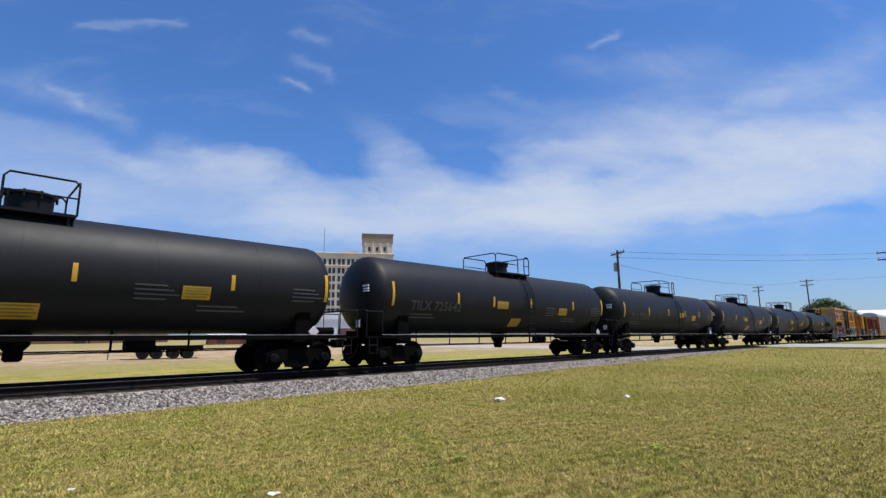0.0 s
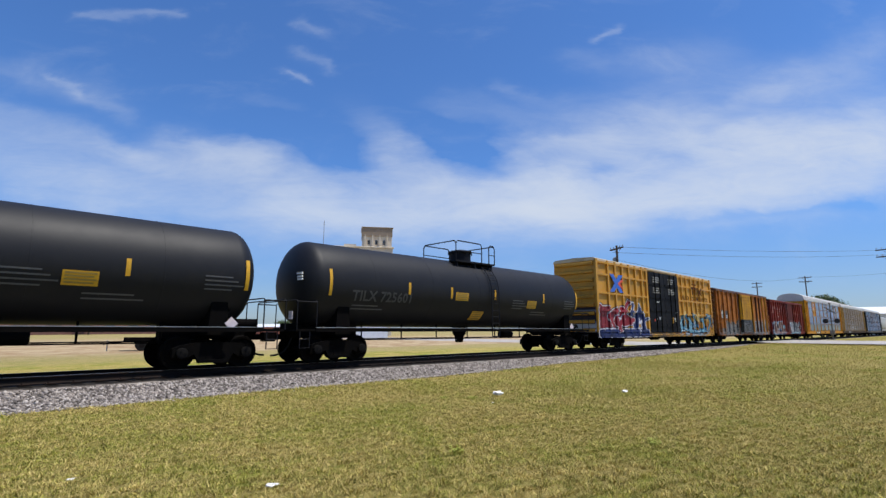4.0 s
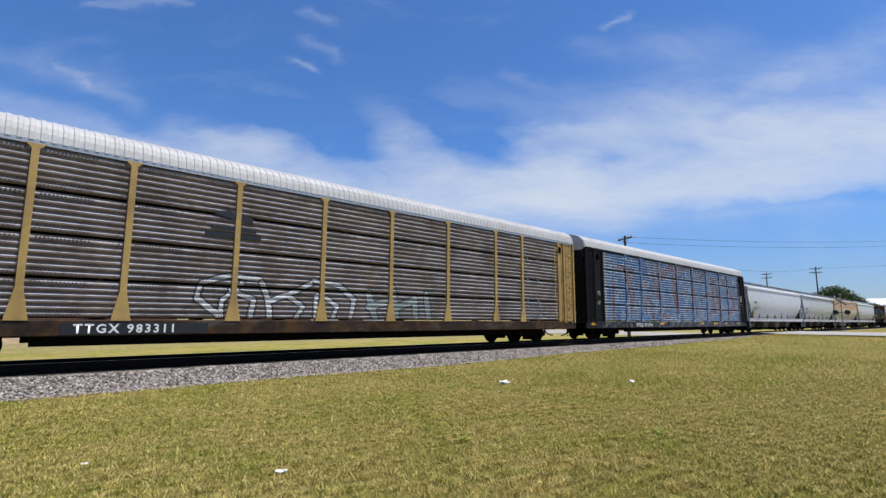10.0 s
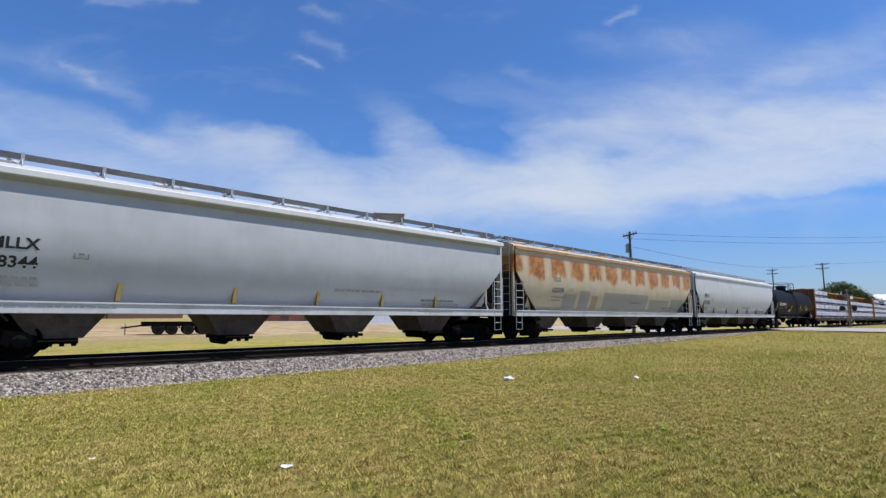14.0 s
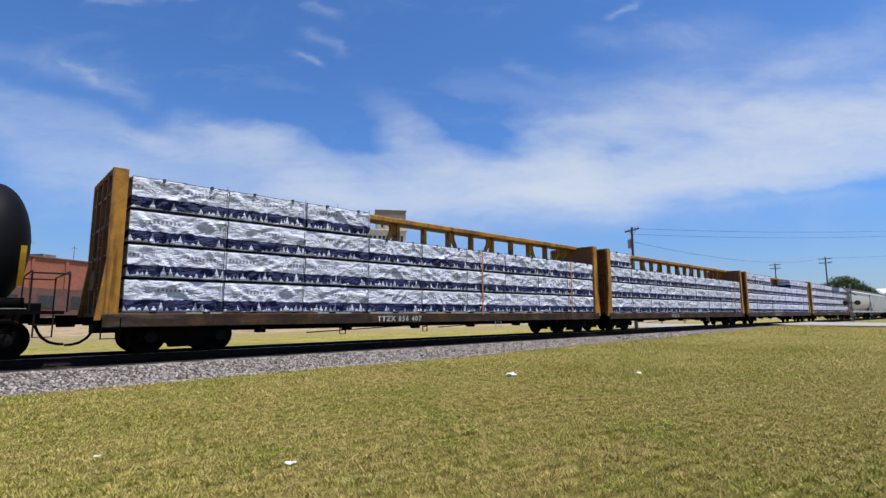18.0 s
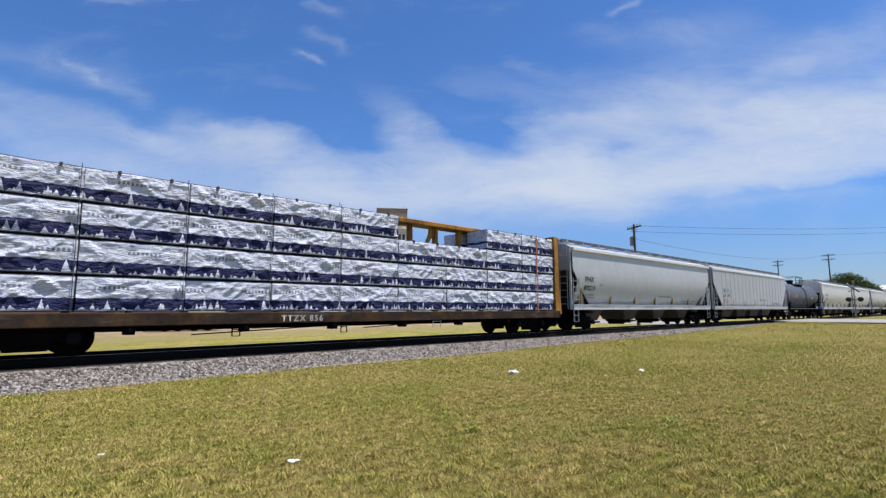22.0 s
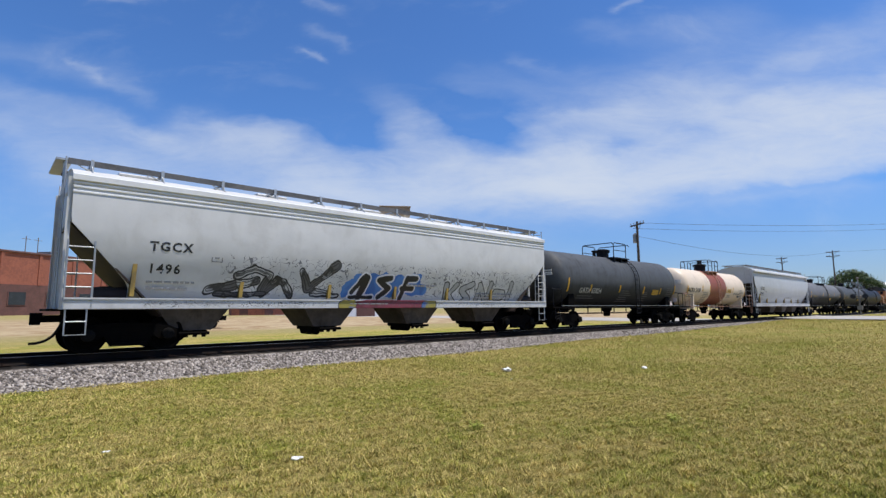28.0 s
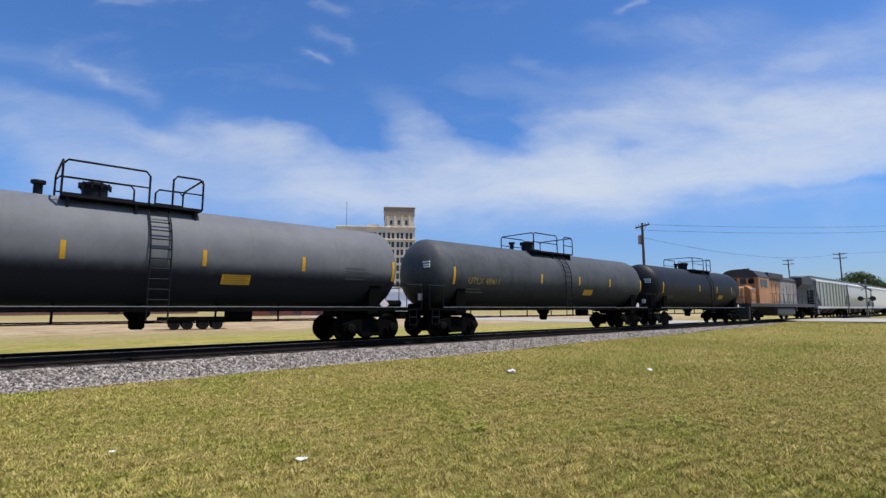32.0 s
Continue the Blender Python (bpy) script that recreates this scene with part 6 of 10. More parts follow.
    lg.slab([(16.6, 3.84), (16.82, 3.84), (17.6, 4.46), (17.38, 4.46)], y - 0.004, y + 0.011)
    lg.box(15.5, 16.4, y, y + 0.015, 4.62, 4.7)
    part("operator_mark", lg, BROWN, car, "brown operator mark")
    lg = Solid()
    lg.slab([(2.2, 4.5), (2.7, 4.5), (3.9, 3.4), (3.4, 3.4)], y, y + 0.015)
    part("operator_mark", lg, LOGO_BLUE, car, "blue stroke of the operator mark")
    lg = Solid()
    lg.slab([(2.2, 3.4), (2.7, 3.4), (3.9, 4.5), (3.4, 4.5)], y - 0.005, y + 0.01)
    part("operator_mark", lg, LOGO_BLUE, car, "blue stroke of the operator mark")
    lg = Solid()
    lg.slab([(3.2, 3.98), (3.9, 4.28), (3.9, 4.12), (3.45, 3.92)], y - 0.01, y + 0.005)
    lg.slab([(3.2, 3.92), (3.85, 3.58), (3.85, 3.74), (3.45, 3.96)], y - 0.013, y + 0.002)
    part("operator_mark", lg, LOGO_RED, car, "red strokes inside the operator mark")
    for xs in (0.9, length - 1.35):
        part("ladder", ladder(xs, xs + 0.42, 0.95, 2.5, -w - 0.1, 5), TTX_SIDE, car)
        part("sill_step", stirrup(xs, -w - 0.05, 0.8, 0.45), STEEL_DARK, car)
    part("small_print", bars_of_print(16.4, 17.1, 2.75, 3, 0.13, 0.05, -w + 0.05, 3), BROWN, car)
    part("small_print", bars_of_print(17.4, 18.0, 2.75, 3, 0.13, 0.05, -w + 0.05, 4), BROWN, car)
    return car


def post_box_car(s0, length, label, side, door_mat, end, roof, posts, door, eave, centre, ribbed_door=True, dark_top=False, worn={}):
    car = start_car("box_car", label, "box car", s0, length, centre)
    xa, xb, w, z0 = 0.72, length - 0.72, 1.45, 0.85
    box_body(car, xa, xb, w - 0.03, z0, eave, eave + 0.2, side, roof, end, 10)
    for x in posts:
        part("side_post", Solid().slab([(x - 0.075, z0 - 0.1), (x + 0.075, z0 - 0.1), (x + 0.075, eave - 0.04), (x - 0.075, eave - 0.04)], -w - 0.09, -w + 0.03), HS_POST[worn[x]] if x in worn else side, car)
    for x in (xa + 0.06, xb - 0.06):
        part("corner_post", Solid().box(x - 0.07, x + 0.07, -w - 0.03, -w + 0.1, z0 - 0.1, eave), side, car)
    part("top_chord", Solid().box(xa, xb, -w - 0.06, -w + 0.05, eave - 0.16, eave + 0.02), roof if dark_top else side, car)
    part("side_sill", Solid().box(xa, xb, -w - 0.05, -w + 0.08, z0 - 0.18, z0 + 0.12), side, car)
    d0, d1 = door
    dd = part("door", Solid().box(d0, d1, -w - 0.14, -w - 0.05, z0 + 0.05, eave - 0.18), door_mat, car, "ribbed sliding door")
    n = 12 if ribbed_door else 5
    for k in range(n):
        z = z0 + 0.2 + (eave - 0.5 - z0) * k / (n - 1)
        hh = 0.09 if ribbed_door else 0.05
        part("door_rib", Solid().slab([(d0 + 0.06, z - hh), (d1 - 0.06, z - hh), (d1 - 0.06, z + hh), (d0 + 0.06, z + hh)], -w - 0.2, -w - 0.13), door_mat, dd)
    for x in (d0 + 0.12, d1 - 0.12):
        part("lock_bar", Solid().bar((x, -w - 0.22, z0 + 0.1), (x, -w - 0.22, eave - 0.25), 0.03), STEEL_DARK, dd)
    for za, zb in ((z0 - 0.04, z0 + 0.05), (eave - 0.2, eave - 0.12)):
        part("door_track", Solid().box(d0 - 0.2, min(d1 + 3.2, xb), -w - 0.16, -w - 0.02, za, zb), side, car)
    for xs in (xa + 0.1, xb - 0.6):
        part("ladder", ladder(xs, xs + 0.48, z0 + 0.1, z0 + 1.9, -w - 0.13, 5), side, car)
        part("sill_step", stirrup(xs, -w - 0.06, z0 - 0.1, 0.45), STEEL_DARK, car)
    for xe, dr in ((xa, -1), (xb, 1)):
        el = Solid()
        for yy in (-1.3, -0.85):
            el.bar((xe + dr * 0.16, yy, z0), (xe + dr * 0.16, yy, z0 + 1.9), 0.02)
        for k in range(5):
            el.bar((xe + dr * 0.16, -1.3, z0 + 0.3 + 0.38 * k), (xe + dr * 0.16, -0.85, z0 + 0.3 + 0.38 * k), 0.017)
        part("end_ladder", el, end, car)
        bw = Solid()
        bw.turn([(xe + dr * 0.25, 0.05), (xe + dr * 0.25, 0.28), (xe + dr * 0.28, 0.28), (xe + dr * 0.28, 0.05)], 14, "x", (0, 0.4, 2.2))
        part("brake_wheel", bw, STEEL_DARK, car)
    return car


# ---- auto racks ----
RACK_YELLOW = paint("rack_yellow_paint", (0.56, 0.25, 0.014), 0.6, vary=0.12, spec=0.2, dirt=(0.25, 0.1, 0.02), dirt_amount=0.45, streak=(0.3, 0.12, 0.02), streak_amount=0.4)
RACK_TAN = paint("faded_tan_rack_paint", (0.43, 0.28, 0.085), 0.55, vary=0.12, dirt=(0.25, 0.14, 0.06), dirt_amount=0.5, streak=(0.25, 0.13, 0.05), streak_amount=0.4)
RACK_BLACK = paint("black_rack_paint", (0.009, 0.0085, 0.009), 0.6, dirt=(0.025, 0.022, 0.022), dirt_amount=0.4, spec=0.12, layers=(scrawl(25.9, 26.7, 3.7, 4.25, (0.2, 0.2, 0.21), 0.5, 3.0, 0.03), *wild(26.25, 27.0, 2.86, 3.28, 7, ((0.42, 0.42, 0.43), (0.5, 0.5, 0.5)), (0.012, 0.012, 0.013), 0.015, seed=5, fat=0.05), scrawl(26.6, 27.6, 1.5, 2.3, (0.12, 0.12, 0.13), 0.5, 4.0, 0.02),))
PANEL_BRIGHT = paint("bright_rack_panel", (0.3, 0.385, 0.54), 0.6, 0.0, vary=0.1, dirt=(0.2, 0.26, 0.38), dirt_amount=0.35, spec=0.25)
PANEL_LOW = paint("dulled_rack_panel", (0.25, 0.29, 0.29), 0.6, 0.0, vary=0.1, dirt=(0.11, 0.12, 0.115), dirt_amount=0.4)
PANEL_BROWN = paint("weathered_rack_panel", (0.17, 0.128, 0.105), 0.6, 0.0, vary=0.25, dirt=(0.09, 0.066, 0.056), dirt_amount=0.6, layers=(
    sunlit_folds,
    piece(((9.04, 1.59, 9.16, 2.07, 0.06, 0.06), (9.16, 2.07, 9.93, 2.31, 0.06, 0.06), (9.93, 2.31, 10.82, 2.26, 0.06, 0.07), (9.12, 1.59, 9.6, 1.25, 0.08, 0.08), (9.6, 1.25, 9.84, 0.77, 0.08, 0.08), (9.84, 0.77, 10.39, 0.73, 0.08, 0.08), (9.96, 1.91, 10.65, 1.64, 0.06, 0.07), (10.65, 1.64, 10.55, 1.0, 0.07, 0.07), (10.55, 1.0, 10.07, 0.7, 0.07, 0.06), (10.28, 2.1, 9.75, 1.61, 0.07, 0.06), (9.75, 1.61, 9.72, 1.12, 0.06, 0.06)), ((0.66, 0.65, 0.65), (0.52, 0.51, 0.51)), (0.03, 0.026, 0.026), 0.05, seed=1.0, shake=0.03),
    piece(((10.88, 2.16, 11.09, 1.65, 0.08, 0.08), (11.09, 1.65, 11.23, 0.76, 0.08, 0.08), (11.18, 1.62, 12.11, 2.01, 0.07, 0.07), (12.11, 2.01, 12.61, 2.26, 0.07, 0.07), (11.73, 1.81, 12.26, 1.47, 0.07, 0.07), (12.26, 1.47, 11.82, 0.79, 0.07, 0.07), (11.41, 0.75, 12.41, 0.71, 0.08, 0.09)), ((0.66, 0.65, 0.65), (0.52, 0.51, 0.51)), (0.03, 0.026, 0.026), 0.05, seed=2.0, shake=0.03),
    piece(((12.61, 2.33, 13.58, 2.19, 0.07, 0.08), (13.58, 2.19, 14.17, 1.75, 0.08, 0.08), (14.17, 1.75, 13.99, 0.96, 0.08, 0.08), (13.99, 0.96, 13.25, 0.7, 0.08, 0.07), (13.25, 0.7, 12.68, 1.11, 0.07, 0.07), (12.68, 1.11, 12.73, 1.85, 0.07, 0.07), (13.07, 1.79, 13.52, 1.5, 0.07, 0.07), (13.52, 1.5, 13.32, 1.04, 0.07, 0.07)), ((0.66, 0.65, 0.65), (0.52, 0.51, 0.51)), (0.03, 0.026, 0.026), 0.05, seed=3.0, shake=0.03),
    piece(((14.77, 1.97, 15.18, 0.72, 0.14, 0.14), (14.78, 1.52, 15.66, 1.75, 0.12, 0.12), (15.84, 2.18, 16.09, 0.71, 0.14, 0.14), (16.07, 1.55, 16.9, 1.83, 0.12, 0.13), (16.9, 1.83, 16.97, 0.83, 0.13, 0.13), (17.48, 2.07, 17.65, 0.69, 0.13, 0.13), (17.65, 0.69, 18.61, 0.82, 0.13, 0.13)), ((0.36, 0.4, 0.38), (0.26, 0.3, 0.29)), (0.03, 0.026, 0.026), 0.05, seed=4.0, shake=0.03),
    spray(24.0, 25.4, 1.2, 2.0, ((0.12, 0.1, 0.1),), (0.3, 0.3, 0.32), 0.35, 7.0, 0.6, 0.1)))
PURPLE = ((0.02, 0.011, 0.026), (0.05, 0.026, 0.05))
PALE = (0.42, 0.45, 0.5)
STRIPES_IN = (0.15, (0.34, 0.28, 0.36))


def clouded(x0, x1, tones, size=1.0, seed=0.0):
    """Soft overlapping clouds of sprayed colour."""
    def layer(nt, co, col):
        sep = nt.nodes.new("ShaderNodeSeparateXYZ")
        nt.links.new(co, sep.inputs[0])
        flat = stretched(nt, co, (1, 0, 1), (seed, 0, seed * 0.7))
        inside = math_node(nt, "MULTIPLY", ramp(nt, sep.outputs[0], x0 - 0.1, x0 + 0.1), ramp(nt, sep.outputs[0], x1 + 0.1, x1 - 0.1))
        for k, (rgb, amount) in enumerate(tones):
            n = noise_node(nt, stretched(nt, flat, (1, 1, 0.7), (3.7 * k, 0, 1.9 * k)), (0.9 + 0.35 * k) / size, 4, 0.55, 0.6)
            col = mix_color(nt, math_node(nt, "MULTIPLY", math_node(nt, "MULTIPLY", ramp(nt, n, 0.4, 0.6), amount), inside), col, rgb)
        return col
    return layer


BLUE_GROUND = clouded(2.96, 26.3, (((0.04, 0.115, 0.29), 0.97), ((0.09, 0.22, 0.42), 0.85), ((0.022, 0.06, 0.18), 0.8), ((0.14, 0.165, 0.21), 0.7), ((0.07, 0.2, 0.4), 0.7)), 1.3, 3.0)
BLUE_SPRAY = (
    BLUE_GROUND,
    scrawl(2.96, 26.5, 0.7, 5.0, (0.45, 0.5, 0.56), 1.6, 4.0, 0.014),
    scrawl(2.96, 26.5, 0.7, 2.2, (0.4, 0.44, 0.5), 0.7, 9.0, 0.02),
    piece(((3.69, 3.79, 3.65, 0.87, 0.19, 0.26), (4.12, 4.13, 4.76, 4.32, 0.16, 0.16), (4.76, 4.32, 6.28, 4.09, 0.16, 0.21), (5.56, 3.8, 6.05, 2.6, 0.45, 0.45), (6.05, 2.6, 5.82, 1.46, 0.37, 0.16)), PURPLE, PALE, 0.045, seed=4.0, contour=STRIPES_IN),
    piece(((7.5, 3.33, 8.14, 3.48, 0.15, 0.15), (7.67, 2.55, 8.56, 2.6, 0.15, 0.18), (8.56, 2.6, 9.0, 0.81, 0.19, 0.28), (7.8, 2.07, 7.97, 1.55, 0.29, 0.18), (9.06, 4.78, 9.55, 2.84, 0.27, 0.29), (9.78, 4.85, 9.88, 2.57, 0.17, 0.16), (10.62, 4.09, 12.07, 4.97, 0.32, 0.24), (12.35, 4.67, 12.32, 2.94, 0.31, 0.34), (12.96, 4.95, 12.79, 2.13, 0.18, 0.2), (12.32, 2.94, 12.86, 1.7, 0.27, 0.17)), PURPLE, PALE, 0.045, seed=1.0, contour=STRIPES_IN),
    piece(((13.54, 4.78, 14.96, 5.21, 0.26, 0.27), (14.11, 3.1, 14.82, 3.17, 0.15, 0.15), (14.27, 1.8, 15.08, 2.02, 0.16, 0.17), (15.63, 5.22, 15.83, 2.87, 0.2, 0.23), (16.11, 3.48, 16.45, 1.53, 0.2, 0.2), (10.3, 1.47, 11.48, 1.34, 0.19, 0.13), (17.37, 4.34, 18.73, 5.03, 0.19, 0.2), (17.72, 2.76, 19.4, 3.31, 0.17, 0.18), (18.93, 1.53, 20.58, 2.41, 0.17, 0.23)), PURPLE, PALE, 0.045, seed=2.0, contour=STRIPES_IN),
    piece(((19.88, 4.33, 20.17, 2.06, 0.38, 0.43), (20.53, 4.33, 21.46, 2.97, 0.27, 0.27), (20.84, 3.17, 21.18, 2.13, 0.21, 0.24), (21.46, 3.25, 21.36, 1.27, 0.19, 0.19), (22.45, 4.12, 23.27, 4.85, 0.25, 0.22), (23.96, 4.61, 24.36, 3.14, 0.29, 0.32), (23.58, 3.76, 23.81, 2.46, 0.19, 0.22), (24.48, 3.64, 25.2, 2.23, 0.23, 0.26), (23.58, 1.8, 25.2, 2.31, 0.3, 0.29)), PURPLE, PALE, 0.045, seed=5.0, contour=STRIPES_IN),
    piece(((21.32, 4.63, 22.27, 4.06, 0.06, 0.06), (24.7, 4.66, 26.03, 1.91, 0.07, 0.05), (23.78, 4.63, 23.32, 3.1, 0.06, 0.05), (21.56, 1.81, 22.84, 2.41, 0.05, 0.04), (21.74, 0.91, 23.31, 1.3, 0.07, 0.04), (20.58, 2.09, 20.67, 1.07, 0.04, 0.04), (10.06, 4.91, 10.61, 4.13, 0.08, 0.06), (10.25, 2.12, 11.38, 1.7, 0.06, 0.06), (22.29, 4.71, 23.11, 4.04, 0.1, 0.1), (16.1, 5.3, 16.73, 4.68, 0.08, 0.06), (7.09, 3.38, 7.17, 2.48, 0.05, 0.04)), ((0.015, 0.015, 0.03),), PALE, 0.03, seed=3.0))
SILL_SPRAYED = paint("sprayed_rack_sill", (0.02, 0.02, 0.022), 0.6, dirt=(0.03, 0.028, 0.028), dirt_amount=0.4, spec=0.12, layers=(
    spray(8.6, 26.6, 0.5, 1.2, ((0.03, 0.03, 0.035), (0.1, 0.1, 0.11), (0.06, 0.06, 0.07), (0.05, 0.06, 0.1)), (0.2, 0.2, 0.22), 0.5, 3.0, 0.6, 0.02),
    scrawl(2.2, 8.6, 0.66, 1.04, (0.3, 0.29, 0.3), 0.5, 2.0, 0.03)))
PANEL_SPRAYED = paint("sprayed_rack_panel", (0.27, 0.285, 0.3), 0.6, 0.0, vary=0.15, dirt=(0.1, 0.1, 0.1), dirt_amount=0.4, layers=BLUE_SPRAY + (sunlit_folds,), spec=0.25)
POST_SPRAYED = paint("sprayed_rack_post", (0.03, 0.03, 0.035), 0.6, 0.0, vary=0.12, layers=BLUE_SPRAY, spec=0.2)
RACK_ROOF = paint("white_rack_roof", (0.47, 0.46, 0.445), 0.5, vary=0.06, dirt=(0.34, 0.3, 0.25), dirt_amount=0.35)
HOLE = tint("dark_perforation", (0.03, 0.035, 0.045), 0.8)


def rack_panel_mesh(width, z0, z1, mat, waves):
    """A corrugated screen with horizontal folds."""
    s = Solid()
    n = waves * 4
    vs, fs = [], []
    for i in range(n + 1):
        z = z0 + (z1 - z0) * i / n
        d = (0.0, 0.05, 0.05, 0.0)[i % 4]
        for y in (0.02 - d, 0.05 - d):
            vs += [(0, y, z), (width, y, z)]
    for i in range(n):
        a, b = 4 * i, 4 * (i + 1)
        fs += [(a, a + 1, b + 1, b), (a + 2, b + 2, b + 3, a + 3), (a, b, b + 2, a + 2), (a + 1, a + 3, b + 3, b + 1)]
    fs += [(0, 2, 3, 1), (4 * n, 4 * n + 1, 4 * n + 3, 4 * n + 2)]
    return s.add(vs, fs).mesh("side_screen", mat)


def holes_mesh(width, z):
    s = Solid()
    n = int(width / 0.085)
    for level in z:
        for row in range(2):
            for k in range(n):
                if (k // 7) % 3 == 2:
                    continue
                x = 0.1 + (width - 0.2) * (k + 0.5 * row) / n
                zz = level + row * 0.07
                s.add([(x - 0.022, -0.036, zz), (x, -0.036, zz - 0.026), (x + 0.022, -0.036, zz), (x, -0.036, zz + 0.026)], [(0, 1, 2, 3)])
    return s.mesh("perforated_strip", HOLE)


def auto_rack(s0, length, label, frame_mat, panel, low_panel, roof_mat, sill_mat, mark=None, logo=False, holes=True, rise=0.0):
    car = start_car("auto_rack", label, "auto rack", s0, length, 3.8, "auto rack cars")
    w, z0, ze = 1.52, 1.02, 5.1
    posts = [2.47, 5.29, 7.3, 10.05, 12.9, 15.72, 18.62, 21.6, 23.53, 26.55]
    edges = posts[:]
    for side in (-1, 1):
        for a, b in zip(edges, edges[1:]):
            wd = b - a - 0.1
            if side == 1:
                me = shared(("far", round(wd, 2), panel.name), lambda: rack_panel_mesh(wd, z0 + 0.05, ze - 0.02, panel, 14))
                part("side_screen", me, None, car, at=pose(a + 0.05 + wd, w, 0, 0, 0, 180))
                continue
            logo_here = logo and abs(a - 5.29) < 0.01
            levels = [(z0 + 0.08, 1.98, low_panel), (2.05, 3.0, panel), (3.07, 4.02, panel), (4.09, ze - 0.04, panel)]
            for i, (lo, hi, mt) in enumerate(levels):
                if logo_here and i == 3:
                    part("logo_panel", Solid().box(a + 0.05, b - 0.05, -w, -w + 0.03, 3.06, ze - 0.04), frame_mat, car, "plain yellow panel")
                    continue
                if logo_here and i == 2:
                    continue
                me = shared(("screen", round(wd, 2), lo, mt.name), lambda: rack_panel_mesh(wd, lo, hi, mt, 6))
                if mt in (PANEL_SPRAYED, PANEL_BROWN):
                    me = rack_panel_mesh(wd, lo, hi, mt, 6)
                    for vert in me.vertices:
                        vert.co.x += a + 0.05
                        vert.co.y += -w
                    ob = part("side_screen", me, None, car)
                else:
                    ob = part("side_screen", me, None, car, at=(a + 0.05, -w, 0))
                if holes:
                    for bx in (0.03, wd - 0.11):
                        if not (mt in (PANEL_SPRAYED, PANEL_BROWN)):
                            part("hinge_plate", shared("hinge_plate", lambda: Solid().box(0, 0.08, -0.07, 0.0, -0.1, 0.1).mesh("hinge_plate", PANEL_BRIGHT)), None, ob, at=(bx, 0, hi))
                    tagged(part("perforated_strip", shared(("holes", round(wd, 2), lo), lambda: holes_mesh(wd, (hi - 0.15, lo + 0.06))), None, ob, at=(0, 0, 0) if mt not in (PANEL_SPRAYED, PANEL_BROWN) else (a + 0.05, -w, 0)), kind="stuff")
        for x in posts:
            s = Solid()
            hw = 0.075
            poly = [(x - hw, z0), (x + hw, z0), (x + hw, ze), (x - hw, ze)]
            if 3 < x < 26:
                poly = [(x - 0.22, z0), (x + 0.22, z0), (x + hw, z0 + 0.75), (x + hw, ze - 0.12), (x + 0.2, ze), (x - 0.2, ze), (x - hw, ze - 0.12), (x - hw, z0 + 0.75)]
            y0, y1 = (-w - 0.07, -w + 0.05) if side == -1 else (w - 0.05, w + 0.07)
            s.slab(poly, y0, y1)
            part("side_post", s, POST_SPRAYED if panel is PANEL_SPRAYED and 3 < x < 26.6 else frame_mat, car)
        y0, y1 = (-w - 0.05, -w + 0.06) if side == -1 else (w - 0.06, w + 0.05)
        part("top_rail", Solid().box(0.75, length - 0.75, y0, y1, ze - 0.02, ze + 0.1), frame_mat if not holes else GALV, car)
        part("side_sill", Solid().box(0.55, length - 0.55, y0, y1, 0.66, z0 + 0.02, 0.02), sill_mat, car)
        for xa, xb in ((0.58, 2.4), (26.62, length - 0.58)):
            part("end_panel", Solid().box(xa, xb, y0 + 0.04, y1 - 0.03, z0, ze), frame_mat, car)
    # Curved corrugated roof
    n = int((length - 1.4) / 0.21)
    vs, fs = [], []
    half_arc = [(w + 0.05, 0.06), (w * 1.005, 0.26 + rise * 0.3), (w * 0.97, 0.4 + rise * 0.6), (w * 0.88, 0.53 + rise * 0.9), (w * 0.72, 0.66 + rise), (w * 0.5, 0.77 + rise), (w * 0.26, 0.83 + rise), (0.0, 0.84 + rise)]
    arc = [(-y, ze + z) for y, z in half_arc] + [(y, ze + z) for y, z in half_arc[-2::-1]]
    cols = []
    for k in range(n):
        x = 0.58 + (length - 1.16) * k / n
        st = (length - 1.16) / n
        cols += [(x, 0.0), (x + st * 0.42, 0.0), (x + st * 0.52, 0.014), (x + st * 0.9, 0.014)]
    cols.append((length - 0.58, 0.0))
    m = len(arc)
    for x, up in cols:
        for y, z in arc:
            f = 1 + up / 1.6
            vs.append((x, y * f, ze + (z - ze) * 1 + up))
    for c in range(len(cols) - 1):
        for i in range(m - 1):
            fs.append((c * m + i, (c + 1) * m + i, (c + 1) * m + i + 1, c * m + i + 1))
    part("roof", Solid().add(vs, fs), roof_mat, car, "pale corrugated arched roof", False)
    # Ends: folding doors under a roof cap
    for xe, d in ((0.6, -1), (length - 0.6, 1)):
        for y0, y1, off in ((-1.45, -0.8, 0.0), (-0.8, 0.0, 0.1), (0.0, 0.8, 0.1), (0.8, 1.45, 0.0)):
            xx = xe + d * off
            dr = part("end_door", Solid().box(min(xx, xx + d * 0.06), max(xx, xx + d * 0.06), y0 + 0.01, y1 - 0.01, z0 - 0.1, ze - 0.1), frame_mat, car, "folding end door leaf")
            part("door_stiffener", Solid().box(min(xx + d * 0.06, xx + d * 0.1), max(xx + d * 0.06, xx + d * 0.1), y0 + 0.2, y0 + 0.28, z0, ze - 0.2), frame_mat, dr)
        cap = [(y, z) for y, z in arc] + [(w * 0.9, ze - 0.1), (-w * 0.9, ze - 0.1)]
        part("roof_cap", Solid().draw(cap[::-1], min(xe - d * 0.05, xe + d * 0.04), max(xe - d * 0.05, xe + d * 0.04)), roof_mat, car)
